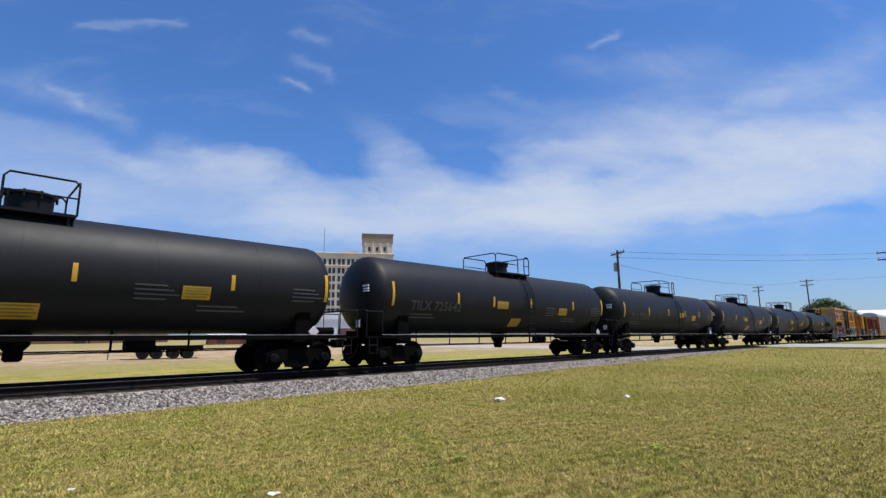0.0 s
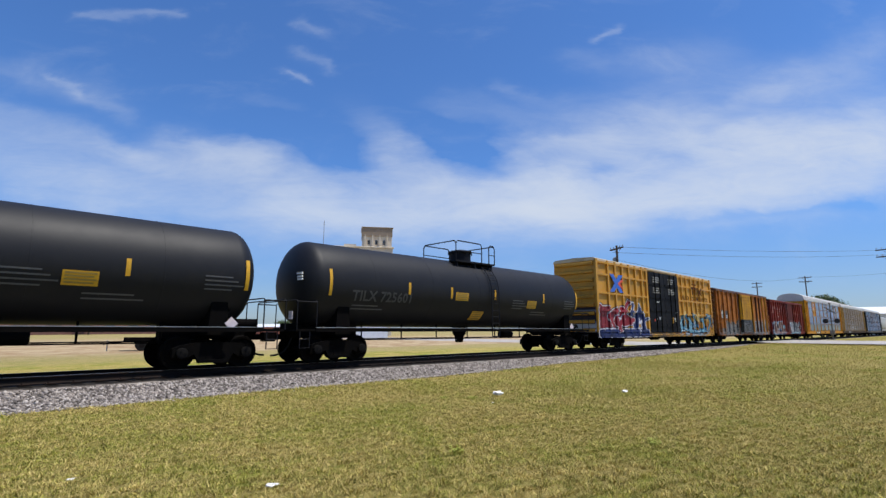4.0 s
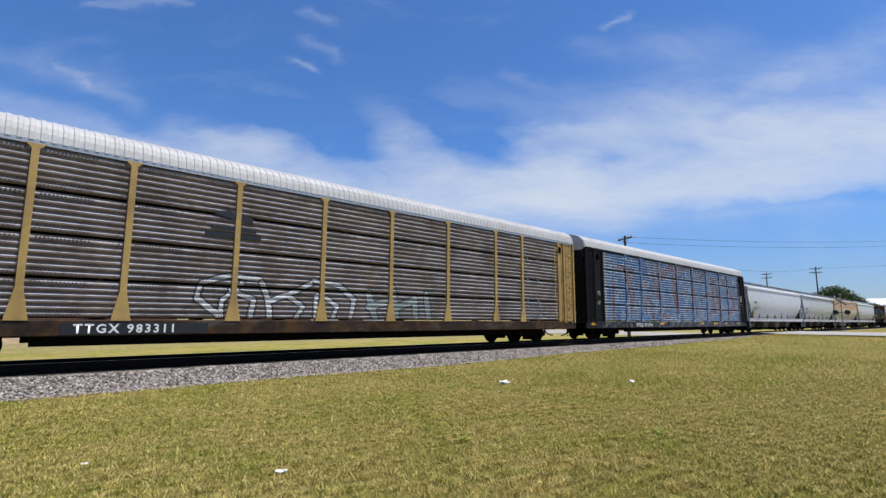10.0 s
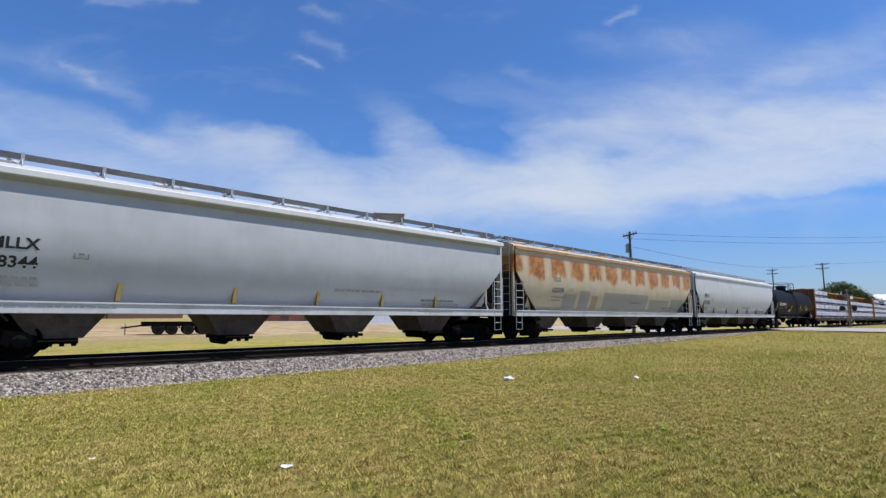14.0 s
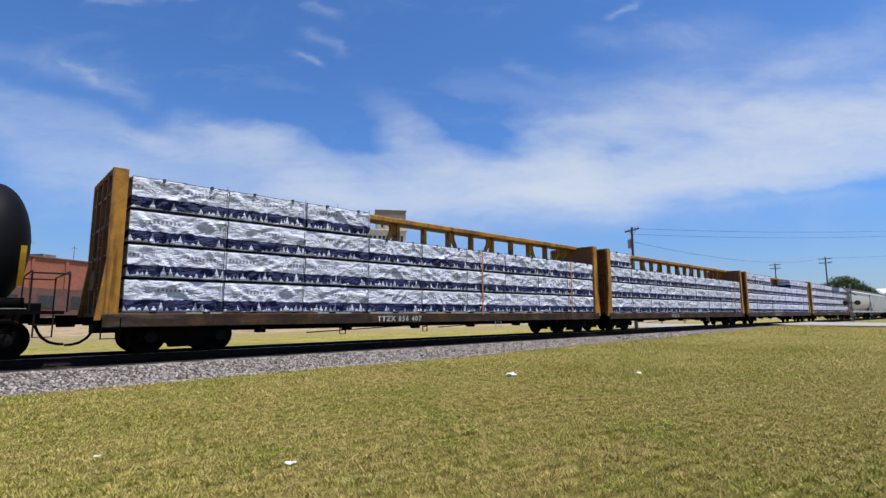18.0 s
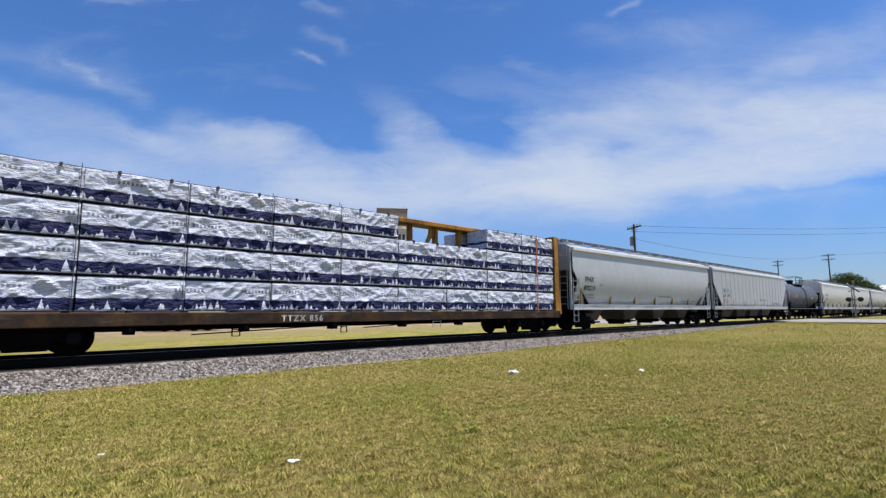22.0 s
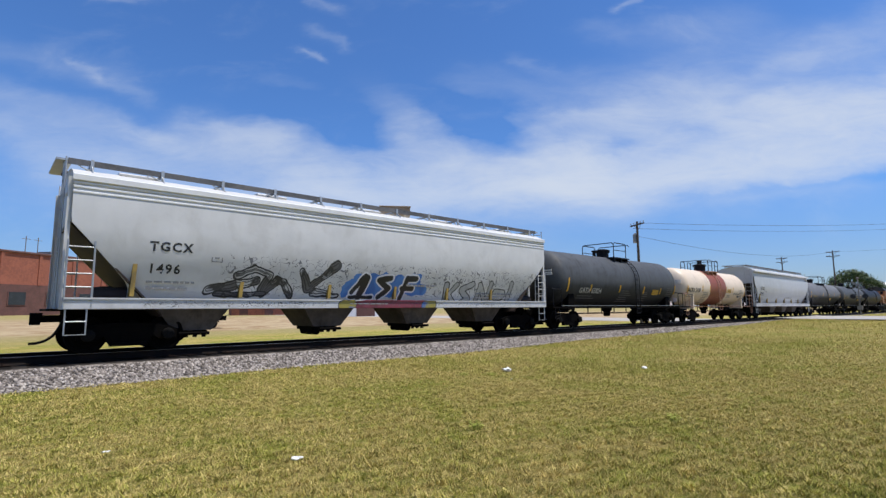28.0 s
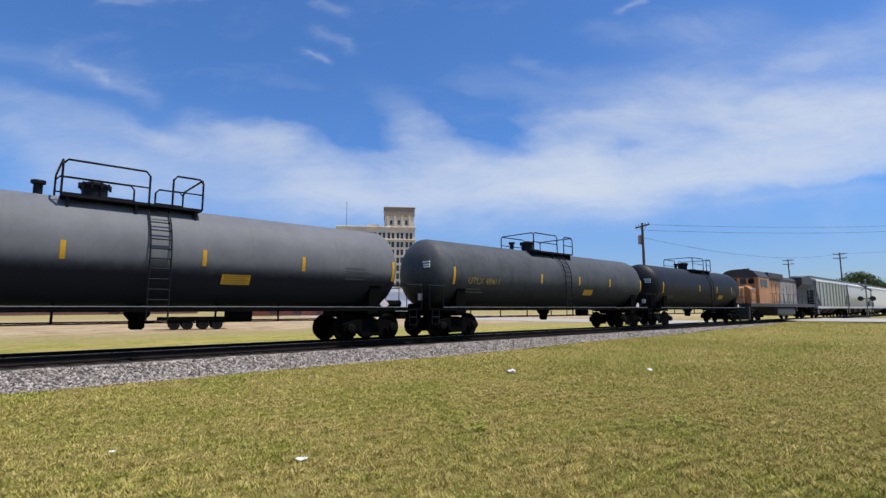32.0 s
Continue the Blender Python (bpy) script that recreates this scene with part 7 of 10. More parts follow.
        a, b = (0.95, 1.4) if d == -1 else (length - 1.4, length - 0.95)
        part("ladder", ladder(a, b, z0 - 0.1, ze, -w - 0.1, 10), frame_mat, car)
        part("sill_step", stirrup(a, -w - 0.05, 0.7, 0.4, 0.4), STEEL_DARK, car)
        f = (lambda x: x) if d == -1 else (lambda x: length - x)
        span = lambda x0, x1: (min(f(x0), f(x1)), max(f(x0), f(x1)))
        for x0, x1 in ((0.6, 0.7), (1.5, 1.6)):
            part("end_post", Solid().box(*span(x0, x1), -w - 0.09, -w + 0.02, z0 - 0.05, ze), frame_mat, car)
        edge = Solid()
        for x0, x1, za, zb in ((1.66, 1.72, 1.2, 4.75), (2.28, 2.34, 1.2, 4.75), (1.66, 2.34, 1.14, 1.2), (1.66, 2.34, 4.75, 4.81)):
            edge.box(*span(x0, x1), -w - 0.035, -w + 0.0, za, zb)
        part("panel_frame", edge, frame_mat, car)
        part("panel_print", bars_of_print(*span(1.85, 2.2), 2.75, 3, 0.09, 0.035, -w - 0.012, int(s0)), BROWN if frame_mat is not RACK_BLACK else FAINTER, car)
        tag = Solid()
        for x0, x1, za, zb in ((1.9, 2.15, 2.0, 2.02), (1.9, 2.15, 2.18, 2.2), (1.9, 1.92, 2.0, 2.2), (2.13, 2.15, 2.0, 2.2), (1.95, 2.1, 2.06, 2.09), (1.95, 2.1, 2.11, 2.14)):
            tag.box(*span(x0, x1), -w - 0.012, -w, za, zb)
        part("panel_label", tag, BROWN if frame_mat is not RACK_BLACK else FAINTER, car)
        part("door_hanger", Solid().box(*span(1.86, 2.02), -w - 0.12, -w, 4.55, 4.85), STEEL_DARK, car, "dark hanger bracket")
        for k in range(5):
            z = z0 + 0.35 + 0.8 * k
            part("rung_brace", Solid().slab([(f(0.72), z - 0.22), (f(0.72), z - 0.17), (f(1.48), z + 0.02), (f(1.48), z - 0.03)], -w - 0.03, -w + 0.0), frame_mat, car)
        for yy, z in ((-1.1, 3.3), (-0.35, 3.3), (-1.1, 2.2)):
            part("door_latch", Solid().box(*sorted((xe + d * 0.16, xe + d * 0.24)), yy, yy + 0.3, z, z + 0.1), STEEL_DARK, car)
    part("floor_plate", Solid().box(0.8, length - 0.8, -1.4, 1.4, 0.95, 1.0), STEEL_DARK, car)
    part("centre_sill", Solid().box(0.5, length - 0.5, -0.3, 0.3, 0.6, 0.95), STEEL_DARK, car)
    for y0, y1 in ((-1.3, -1.1), (1.1, 1.3)):
        part("lower_sill", Solid().box(5.6, length - 5.6, y0, y1, 0.42, 0.95), STEEL_DARK, car)
    for z in (2.55, 3.9):
        part("deck", Solid().box(1.0, length - 1.0, -1.42, 1.42, z - 0.05, z), STEEL_DARK, car)
    if panel is PANEL_SPRAYED:
        for xs, wd in ((1.0, 0.5), (9.8, 0.6), (17.0, 0.5), (19.7, 0.9), (22.3, 0.5), (25.4, 0.7)):
            part("sill_patch", Solid().box(xs, xs + wd, -w - 0.058, -w - 0.045, 0.84, 0.98), YELLOW, car, "yellow patch on the sill")
        part("door_label", Solid().box(26.62, 27.3, -w - 0.03, -w - 0.005, 2.42, 2.62), YELLOW, car, "small yellow label")
    if mark:
        pl = part("mark_plate", Solid().box(6.1, 9.4, -w - 0.062, -w - 0.04, 0.69, 0.97), BLACK, car)
        lettering(mark, 0.3, WHITE, car, 6.35, 0.73, -w - 0.062, "reporting_mark", 1.3)
    if panel is PANEL_BROWN:
        lg = Solid().slab([(9.35, 4.05), (9.75, 4.2), (10.45, 4.08), (10.5, 3.9), (9.9, 3.95)], -w - 0.05, -w - 0.035)
        lg.box(9.3, 10.6, -w - 0.05, -w - 0.035, 3.62, 3.74).box(9.15, 10.75, -w - 0.05, -w - 0.035, 3.4, 3.53)
        part("operator_mark", lg, BLACK, car, "dark operator mark with two bars")
    if logo:
        y = -w - 0.012
        part("shield", Solid().slab([(5.95, 4.85), (6.32, 4.92), (6.7, 4.85), (6.72, 4.4), (5.93, 4.4)], y, y + 0.01), LOGO_NAVY, car, "navy upper half of the shield")
        part("shield", Solid().slab([(5.93, 4.4), (6.72, 4.4), (6.68, 4.1), (6.32, 3.85), (5.97, 4.1)], y, y + 0.01), LOGO_WHITE, car)
        st = Solid()
        for k in range(5):
            st.box(5.98 + 0.15 * k, 6.05 + 0.15 * k, y - 0.006, y, 4.05 if 0 < k < 4 else 4.12, 4.38)
        part("shield_stripe", st, LOGO_RED, car)
        part("shield_bars", Solid().box(6.05, 6.6, y - 0.006, y, 4.66, 4.74).box(6.02, 6.62, y - 0.006, y, 4.5, 4.58), LOGO_WHITE, car)
        lettering("BUILDING", 0.2, BROWN, car, 5.42, 3.5, -w - 0.005, "slogan_word")
        lettering("AMERICA", 0.2, BROWN, car, 6.42, 3.5, -w - 0.005, "slogan_word")
        part("fleet_mark", Solid().box(12.0, 12.3, -w - 0.07, -w - 0.055, 0.9, 0.94).box(12.12, 12.17, -w - 0.07, -w - 0.055, 0.74, 0.92).box(12.4, 12.7, -w - 0.07, -w - 0.055, 0.9, 0.94).box(12.52, 12.57, -w - 0.07, -w - 0.055, 0.74, 0.92).slab([(12.8, 0.74), (12.86, 0.74), (13.1, 0.94), (13.04, 0.94)], -w - 0.07, -w - 0.055).slab([(13.04, 0.74), (13.1, 0.74), (12.86, 0.94), (12.8, 0.94)], -w - 0.075, -w - 0.06), BROWN, car)
    return car


LOGO_NAVY = tint("navy_logo_paint", (0.03, 0.04, 0.2), 0.5)

# ---- centre-beam cars with wrapped lumber ----
BEAM_YELLOW = paint("worn_yellow_beam_paint", (0.42, 0.2, 0.03), 0.6, vary=0.2, dirt=(0.13, 0.05, 0.018), dirt_amount=0.6, streak=(0.2, 0.08, 0.025), streak_amount=0.6, spec=0.2, layers=(rust_runs_down((0.07, 0.026, 0.012), 0.75, 3.0, 2.6), scuffs((0.5, 0.3, 0.12), 0.5, 8.0, 0.6, 0.68)))
BEAM_RUST = paint("rusting_bulkhead_paint", (0.2, 0.075, 0.022), 0.7, vary=0.25, dirt=(0.1, 0.04, 0.02), dirt_amount=0.6)
BEAM_SILL = paint("grimy_beam_sill", (0.035, 0.024, 0.018), 0.7, vary=0.3, dirt=(0.2, 0.1, 0.025), dirt_amount=0.3, spec=0.12, layers=(scuffs((0.12, 0.1, 0.085), 0.5, 3.0),))
STRAP = tint("orange_strap", (0.5, 0.16, 0.06), 0.6)
CABLE = tint("dark_cable", (0.05, 0.05, 0.055), 0.6)


def wrap_material():
    """White woven wrap with a navy band along its foot, its edge broken by small fir shapes, and creases."""
    m = bpy.data.materials.new("printed_lumber_wrap")
    m.use_nodes = True
    nt = m.node_tree
    p = nt.nodes["Principled BSDF"]
    co = nt.nodes.new("ShaderNodeTexCoord").outputs["Object"]
    info = nt.nodes.new("ShaderNodeObjectInfo")
    sep = nt.nodes.new("ShaderNodeSeparateXYZ")
    nt.links.new(co, sep.inputs[0])
    x, z0 = sep.outputs[0], sep.outputs[2]
    rumple = noise_node(nt, stretched(nt, co, (0.8, 1.0, 1.3)), 2.2, 4, 0.6)
    z = math_node(nt, "ADD", z0, math_node(nt, "MULTIPLY", math_node(nt, "SUBTRACT", rumple, 0.5), 0.17))
    shift = math_node(nt, "ADD", x, math_node(nt, "MULTIPLY", info.outputs["Random"], 7.0))
    # Firs: saw teeth of two sizes, present in clumps.
    fir = None
    for wide, seed_w, reach in ((0.085, 0.0, 0.33), (0.055, 9.0, 0.22)):
        tooth = math_node(nt, "DIVIDE", math_node(nt, "PINGPONG", math_node(nt, "ADD", shift, seed_w * 0.37), wide), wide)
        n1 = nt.nodes.new("ShaderNodeTexWhiteNoise")
        n1.noise_dimensions = "1D"
        nt.links.new(math_node(nt, "ADD", math_node(nt, "SNAP", math_node(nt, "ADD", shift, seed_w * 0.37), 2 * wide), seed_w), n1.inputs["W"])
        clumps = noise_node(nt, stretched(nt, co, (1, 0, 0), (seed_w, 0, 0)), 1.6, 2, 0.5)
        one = math_node(nt, "MULTIPLY", tooth, math_node(nt, "MULTIPLY", math_node(nt, "MULTIPLY", ramp(nt, n1.outputs[0], 0.1, 1.0), reach), ramp(nt, clumps, 0.36, 0.56)))
        fir = one if fir is None else math_node(nt, "MAXIMUM", fir, one)
    band = math_node(nt, "MULTIPLY", ramp(nt, z, 0.335, 0.325), ramp(nt, math_node(nt, "SUBTRACT", z, fir), 0.03, 0.045))
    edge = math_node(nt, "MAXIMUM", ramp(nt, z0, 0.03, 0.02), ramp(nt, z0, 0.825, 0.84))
    n2 = noise_node(nt, stretched(nt, co, (0.8, 1.0, 2.2), (0, 0, 0), (0, radians(38), 0)), 1.5, 5, 0.6, 0.7)
    n3 = noise_node(nt, stretched(nt, co, (0.9, 1.0, 2.0), (0, 0, 0), (0, radians(-30), 0)), 2.6, 4, 0.6, 0.6)
    white = mix_color(nt, ramp(nt, n3, 0.36, 0.56), (0.47, 0.485, 0.58), (0.68, 0.695, 0.77))
    blue = mix_color(nt, n3, (0.004, 0.006, 0.045), (0.016, 0.022, 0.1))
    col = mix_color(nt, band, white, blue)
    # A row of small grey print above the band.
    word = math_node(nt, "MULTIPLY", ramp(nt, math_node(nt, "PINGPONG", shift, 0.9), 0.5, 0.51), math_node(nt, "MULTIPLY", ramp(nt, z, 0.52, 0.53), ramp(nt, z, 0.62, 0.61)))
    letters = ramp(nt, math_node(nt, "PINGPONG", shift, 0.05), 0.02, 0.025)
    col = mix_color(nt, math_node(nt, "MULTIPLY", math_node(nt, "MULTIPLY", word, letters), 0.75), col, (0.12, 0.125, 0.18))
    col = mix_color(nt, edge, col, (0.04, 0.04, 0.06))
    nt.links.new(col, p.inputs["Base Color"])
    p.inputs["Roughness"].default_value = 0.6
    p.inputs["Specular IOR Level"].default_value = 0.25
    b = nt.nodes.new("ShaderNodeBump")
    b.inputs["Strength"].default_value = 0.75
    b.inputs["Distance"].default_value = 0.15
    folds = math_node(nt, "MINIMUM", math_node(nt, "ABSOLUTE", math_node(nt, "SUBTRACT", n2, 0.5)), 0.12)
    pleats = math_node(nt, "MINIMUM", math_node(nt, "ABSOLUTE", math_node(nt, "SUBTRACT", n3, 0.5)), 0.1)
    nt.links.new(math_node(nt, "ADD", math_node(nt, "MULTIPLY", folds, 2.2), math_node(nt, "ADD", math_node(nt, "MULTIPLY", pleats, 1.3), math_node(nt, "MULTIPLY", n2, 0.35))), b.inputs["Height"])
    nt.links.new(b.outputs[0], p.inputs["Normal"])
    return m


WRAP = wrap_material()


def bundle_mesh(length, seed, height=0.855, depth=1.22):
    """A wrapped pack of boards with an uneven, creased skin; origin at its lower near corner."""
    rnd = random.Random(seed)
    nx, nz = 40, 14
    ox, oz = rnd.random() * 50, rnd.random() * 50
    folds = [(rnd.uniform(0, length), rnd.uniform(0, height), rnd.uniform(-1.0, 1.0), rnd.uniform(0.25, 0.75), rnd.uniform(0.025, 0.055)) for k in range(15)]
    vs, fs = [], []
    for j in range(nz + 1):
        for i in range(nx + 1):
            x, z = length * i / nx, height * j / nz
            d = 0.045 * noise.noise((x * 1.7 + ox, z * 3.1 + oz, seed)) + 0.022 * noise.noise((x * 5 + ox, z * 7, seed + 9))
            for fx, fz, sl, run, deep in folds:
                u = (x - fx) * math.cos(sl) + (z - fz) * math.sin(sl)
                v = -(x - fx) * math.sin(sl) + (z - fz) * math.cos(sl)
                d -= deep * max(0.0, 1 - abs(v) / 0.08) * max(0.0, 1 - abs(u) / run)
            vs.append((x, d - (0.0 if 0 < j < nz else -0.025), z))
    w = nx + 1
    for j in range(nz):
        for i in range(nx):
            a = j * w + i
            fs.append((a, a + 1, a + w + 1, a + w))
    n = len(vs)
    vs += [(0, depth, 0), (length, depth, 0), (length, depth, height), (0, depth, height)]
    top = [nz * w + i for i in range(w)]
    fs.append(tuple(top) + (n + 2, n + 3))
    fs.append(tuple(range(w))[::-1] + (n, n + 1))
    fs.append(tuple(j * w for j in range(nz + 1)) + (n + 3, n))
    fs.append(tuple(j * w + nx for j in range(nz, -1, -1)) + (n + 1, n + 2))
    fs.append((n, n + 3, n + 2, n + 1))
    return Solid().add(vs, fs).mesh("wrapped_lumber", WRAP)


def beam_car(s0, length, label, tiers, mark, straps, seed):
    """tiers: for each of the bays along the car, how many packs high the load stands."""
    car = start_car("centre_beam_car", label, "flat car", s0, length, 2.6, "centre-beam cars")
    xa, xb, w, zd, zt, zb = 0.55, length - 0.6, 1.42, 1.06, 4.86, 4.72
    part("deck", Solid().box(xa, xb, -w, w, 0.98, zd), BEAM_SILL, car)
    for y in (-w, w):
        k = Solid()
        k.box(xa, xb, y - 0.05, y + 0.05, 0.72, 1.06, 0.02)
        part("side_sill", k, BEAM_SILL, car, "grimy side sill with yellow patches")
    un = Solid()
    un.box(xa, xb, -0.32, 0.32, 0.55, 0.98)
    for k in range(14):
        x = xa + 0.6 + (xb - xa - 1.2) * k / 13
        un.box(x - 0.05, x + 0.05, -w, w, 0.78, 0.98)
    part("underframe", un, STEEL_DARK, car)
    for k in range(6):
        x = 4.6 + (length - 9.2) * k / 5
        part("winch", Solid().box(x - 0.12, x + 0.12, -w + 0.02, -w + 0.3, 0.5, 0.74).bar((x, -w - 0.06, 0.62), (x, -w + 0.3, 0.62), 0.06, 8), STEEL_DARK, car)
    for x in (length * 0.3, length * 0.45, length * 0.74):
        part("hanging_step", stirrup(x, -w + 0.05, 0.74, 0.36, 0.22), STEEL_DARK, car)
    part("brake_rod", Solid().bar((length * 0.26, -0.9, 0.44), (length * 0.46, -1.0, 0.62), 0.018).bar((length * 0.5, -0.9, 0.5), (length * 0.6, -1.0, 0.6), 0.018), STEEL_DARK, car)
    part("under_ladder", ladder(length * 0.62, length * 0.62 + 0.4, 0.45, 0.75, -w, 2, 0.012), GALV, car)
    # Bulkheads
    for xe, d in ((xa, 1), (xb, -1)):
        for y in (-w, w):
            a, b = sorted((xe, xe + d * 0.34))
            yy = (y - 0.02, y + 0.1) if y < 0 else (y - 0.1, y + 0.02)
            part("bulkhead_post", Solid().slab([(a - (0.16 if d == 1 else 0), 0.9), (b + (0.16 if d == -1 else 0), 0.9), (b, 2.4), (b, zb), (a, zb), (a, 2.4)], *yy), BEAM_YELLOW, car, "yellow bulkhead post")
        part("bulkhead_plate", Solid().box(min(xe + d * 0.25, xe + d * 0.29), max(xe + d * 0.25, xe + d * 0.29), -w + 0.1, w - 0.1, 0.98, zb - 0.05), BEAM_RUST, car)
        for y in (-0.75, 0.0, 0.75):
            part("bulkhead_rib", Solid().box(min(xe, xe + d * 0.25), max(xe, xe + d * 0.25), y - 0.04, y + 0.04, 0.98, zb - 0.04), BEAM_RUST, car)
        for z in (1.7, 2.5, 3.3, 4.1, zb - 0.06):
            part("bulkhead_rib", Solid().box(min(xe + d * 0.03, xe + d * 0.25), max(xe + d * 0.03, xe + d * 0.25), -w + 0.1, w - 0.1, z, z + 0.07), BEAM_RUST, car)
        part("bulkhead_cap", Solid().box(min(xe, xe + d * 0.34), max(xe, xe + d * 0.34), -w, w, zb, zb + 0.05), BEAM_YELLOW, car)
        part("ladder", ladder(-0.22, 0.22, 1.0, 3.2, 0, 7).mesh("ladder", BEAM_RUST), None, car, at=pose(xe - d * 0.08, -1.0, 0, 0, 0, 90))
        part("sill_step", stirrup(min(xe, xe + d * 0.5), -w - 0.04, 0.95, 0.5, 0.4), STEEL_DARK, car)
        part("hand_brake", Solid().turn([(xe - d * 0.14, 0.04), (xe - d * 0.14, 0.26), (xe - d * 0.1, 0.26), (xe - d * 0.1, 0.04)], 12, "x", (0, -0.6, 1.9)), BEAM_RUST, car)
    # Centre beam: top chord, posts and knee plates
    ch = Solid()
    ch.box(xa + 0.3, xb - 0.3, -0.36, 0.36, zt - 0.22, zt - 0.02, 0.03)
    part("top_chord", ch, BEAM_YELLOW, car, "yellow top chord")
    n = 16
    for k in range(1, n):
        x = xa + (xb - xa) * k / n
        part("beam_post", Solid().box(x - 0.07, x + 0.07, -0.12, 0.12, 1.0, zt - 0.2), BEAM_YELLOW, car)
        if k % 2 == 1:
            f = -1 if k % 4 == 3 else 1
            part("knee_plate", Solid().slab([(x + f * u, zt + v) for u, v in ((0.07, -0.21), (0.34, -0.21), (0.36, -0.5), (0.6, -0.98), (0.46, -1.0), (0.24, -0.66), (0.07, -0.68))], -0.05, 0.05), BEAM_YELLOW, car)
    for a, b in ((xa + 0.3, xa + 1.5), (xb - 1.5, xb - 0.3)):
        part("knee_plate", Solid().slab([(a, zt - 0.2), (b, zt - 0.2), (b if a < 5 else a + 0.3, zt - 0.75), (a, zt - 0.9)], -0.06, 0.06), BEAM_YELLOW, car)
    # The load: packs on both sides of the beam, parts that ride with the car
    rnd = random.Random(seed)
    bays = len(tiers)
    span = (xb - xa - 0.86) / bays
    for i, count in enumerate(tiers):
        x = xa + 0.43 + span * i
        for j in range(count):
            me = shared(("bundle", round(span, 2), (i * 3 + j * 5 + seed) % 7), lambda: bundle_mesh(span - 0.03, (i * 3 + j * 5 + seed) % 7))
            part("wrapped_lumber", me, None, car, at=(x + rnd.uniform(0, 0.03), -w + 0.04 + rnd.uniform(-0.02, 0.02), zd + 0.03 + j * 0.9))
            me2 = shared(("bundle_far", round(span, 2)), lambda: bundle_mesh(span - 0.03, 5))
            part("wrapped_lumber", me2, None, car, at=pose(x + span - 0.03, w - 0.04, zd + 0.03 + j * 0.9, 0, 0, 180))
        xs = x + span * 0.97
        zz = zd + 0.03 + count * 0.9
        part("tie_cable", Solid().bar((xs, -w - 0.04, 1.0), (xs, -w - 0.02, zz + 0.02), 0.009, 5), CABLE, car)
        for u in (0.3, 0.8):
            part("cable_hook", Solid().box(x + span * u - 0.03, x + span * u + 0.03, -w - 0.02, -w + 0.08, zz - 0.12, zz - 0.03), CABLE, car)
    for xs in straps:
        i = min(bays - 1, max(0, int((xs - xa - 0.43) / span)))
        part("strap", Solid().box(xs, xs + 0.07, -w - 0.055, -w - 0.04, 1.0, zd + 0.03 + tiers[i] * 0.9), STRAP, car, "orange web strap")
    lettering(mark, 0.26, FAINTER, car, length * 0.36, 0.78, -w - 0.056, "reporting_mark", 1.3)
    return car



# ---- locomotive ----
LOCO_YELLOW = paint("sun_faded_orange_locomotive_paint", (0.5, 0.23, 0.09), 0.5, vary=0.12, dirt=(0.3, 0.12, 0.05), dirt_amount=0.5, streak=(0.18, 0.08, 0.05), streak_amount=0.5)
LOCO_PALE = paint("bleached_grey_locomotive_paint", (0.3, 0.27, 0.24), 0.6, vary=0.2, dirt=(0.12, 0.08, 0.06), dirt_amount=0.6, streak=(0.1, 0.07, 0.05), streak_amount=0.6)
LOCO_GREY = paint("sooty_grey_locomotive_paint", (0.035, 0.034, 0.033), 0.6, vary=0.15, dirt=(0.04, 0.035, 0.03), dirt_amount=0.5)
GLASS_DARK = paint("dark_cab_glass", (0.01, 0.012, 0.014), 0.1, 0.0, vary=0.0, bump=0)


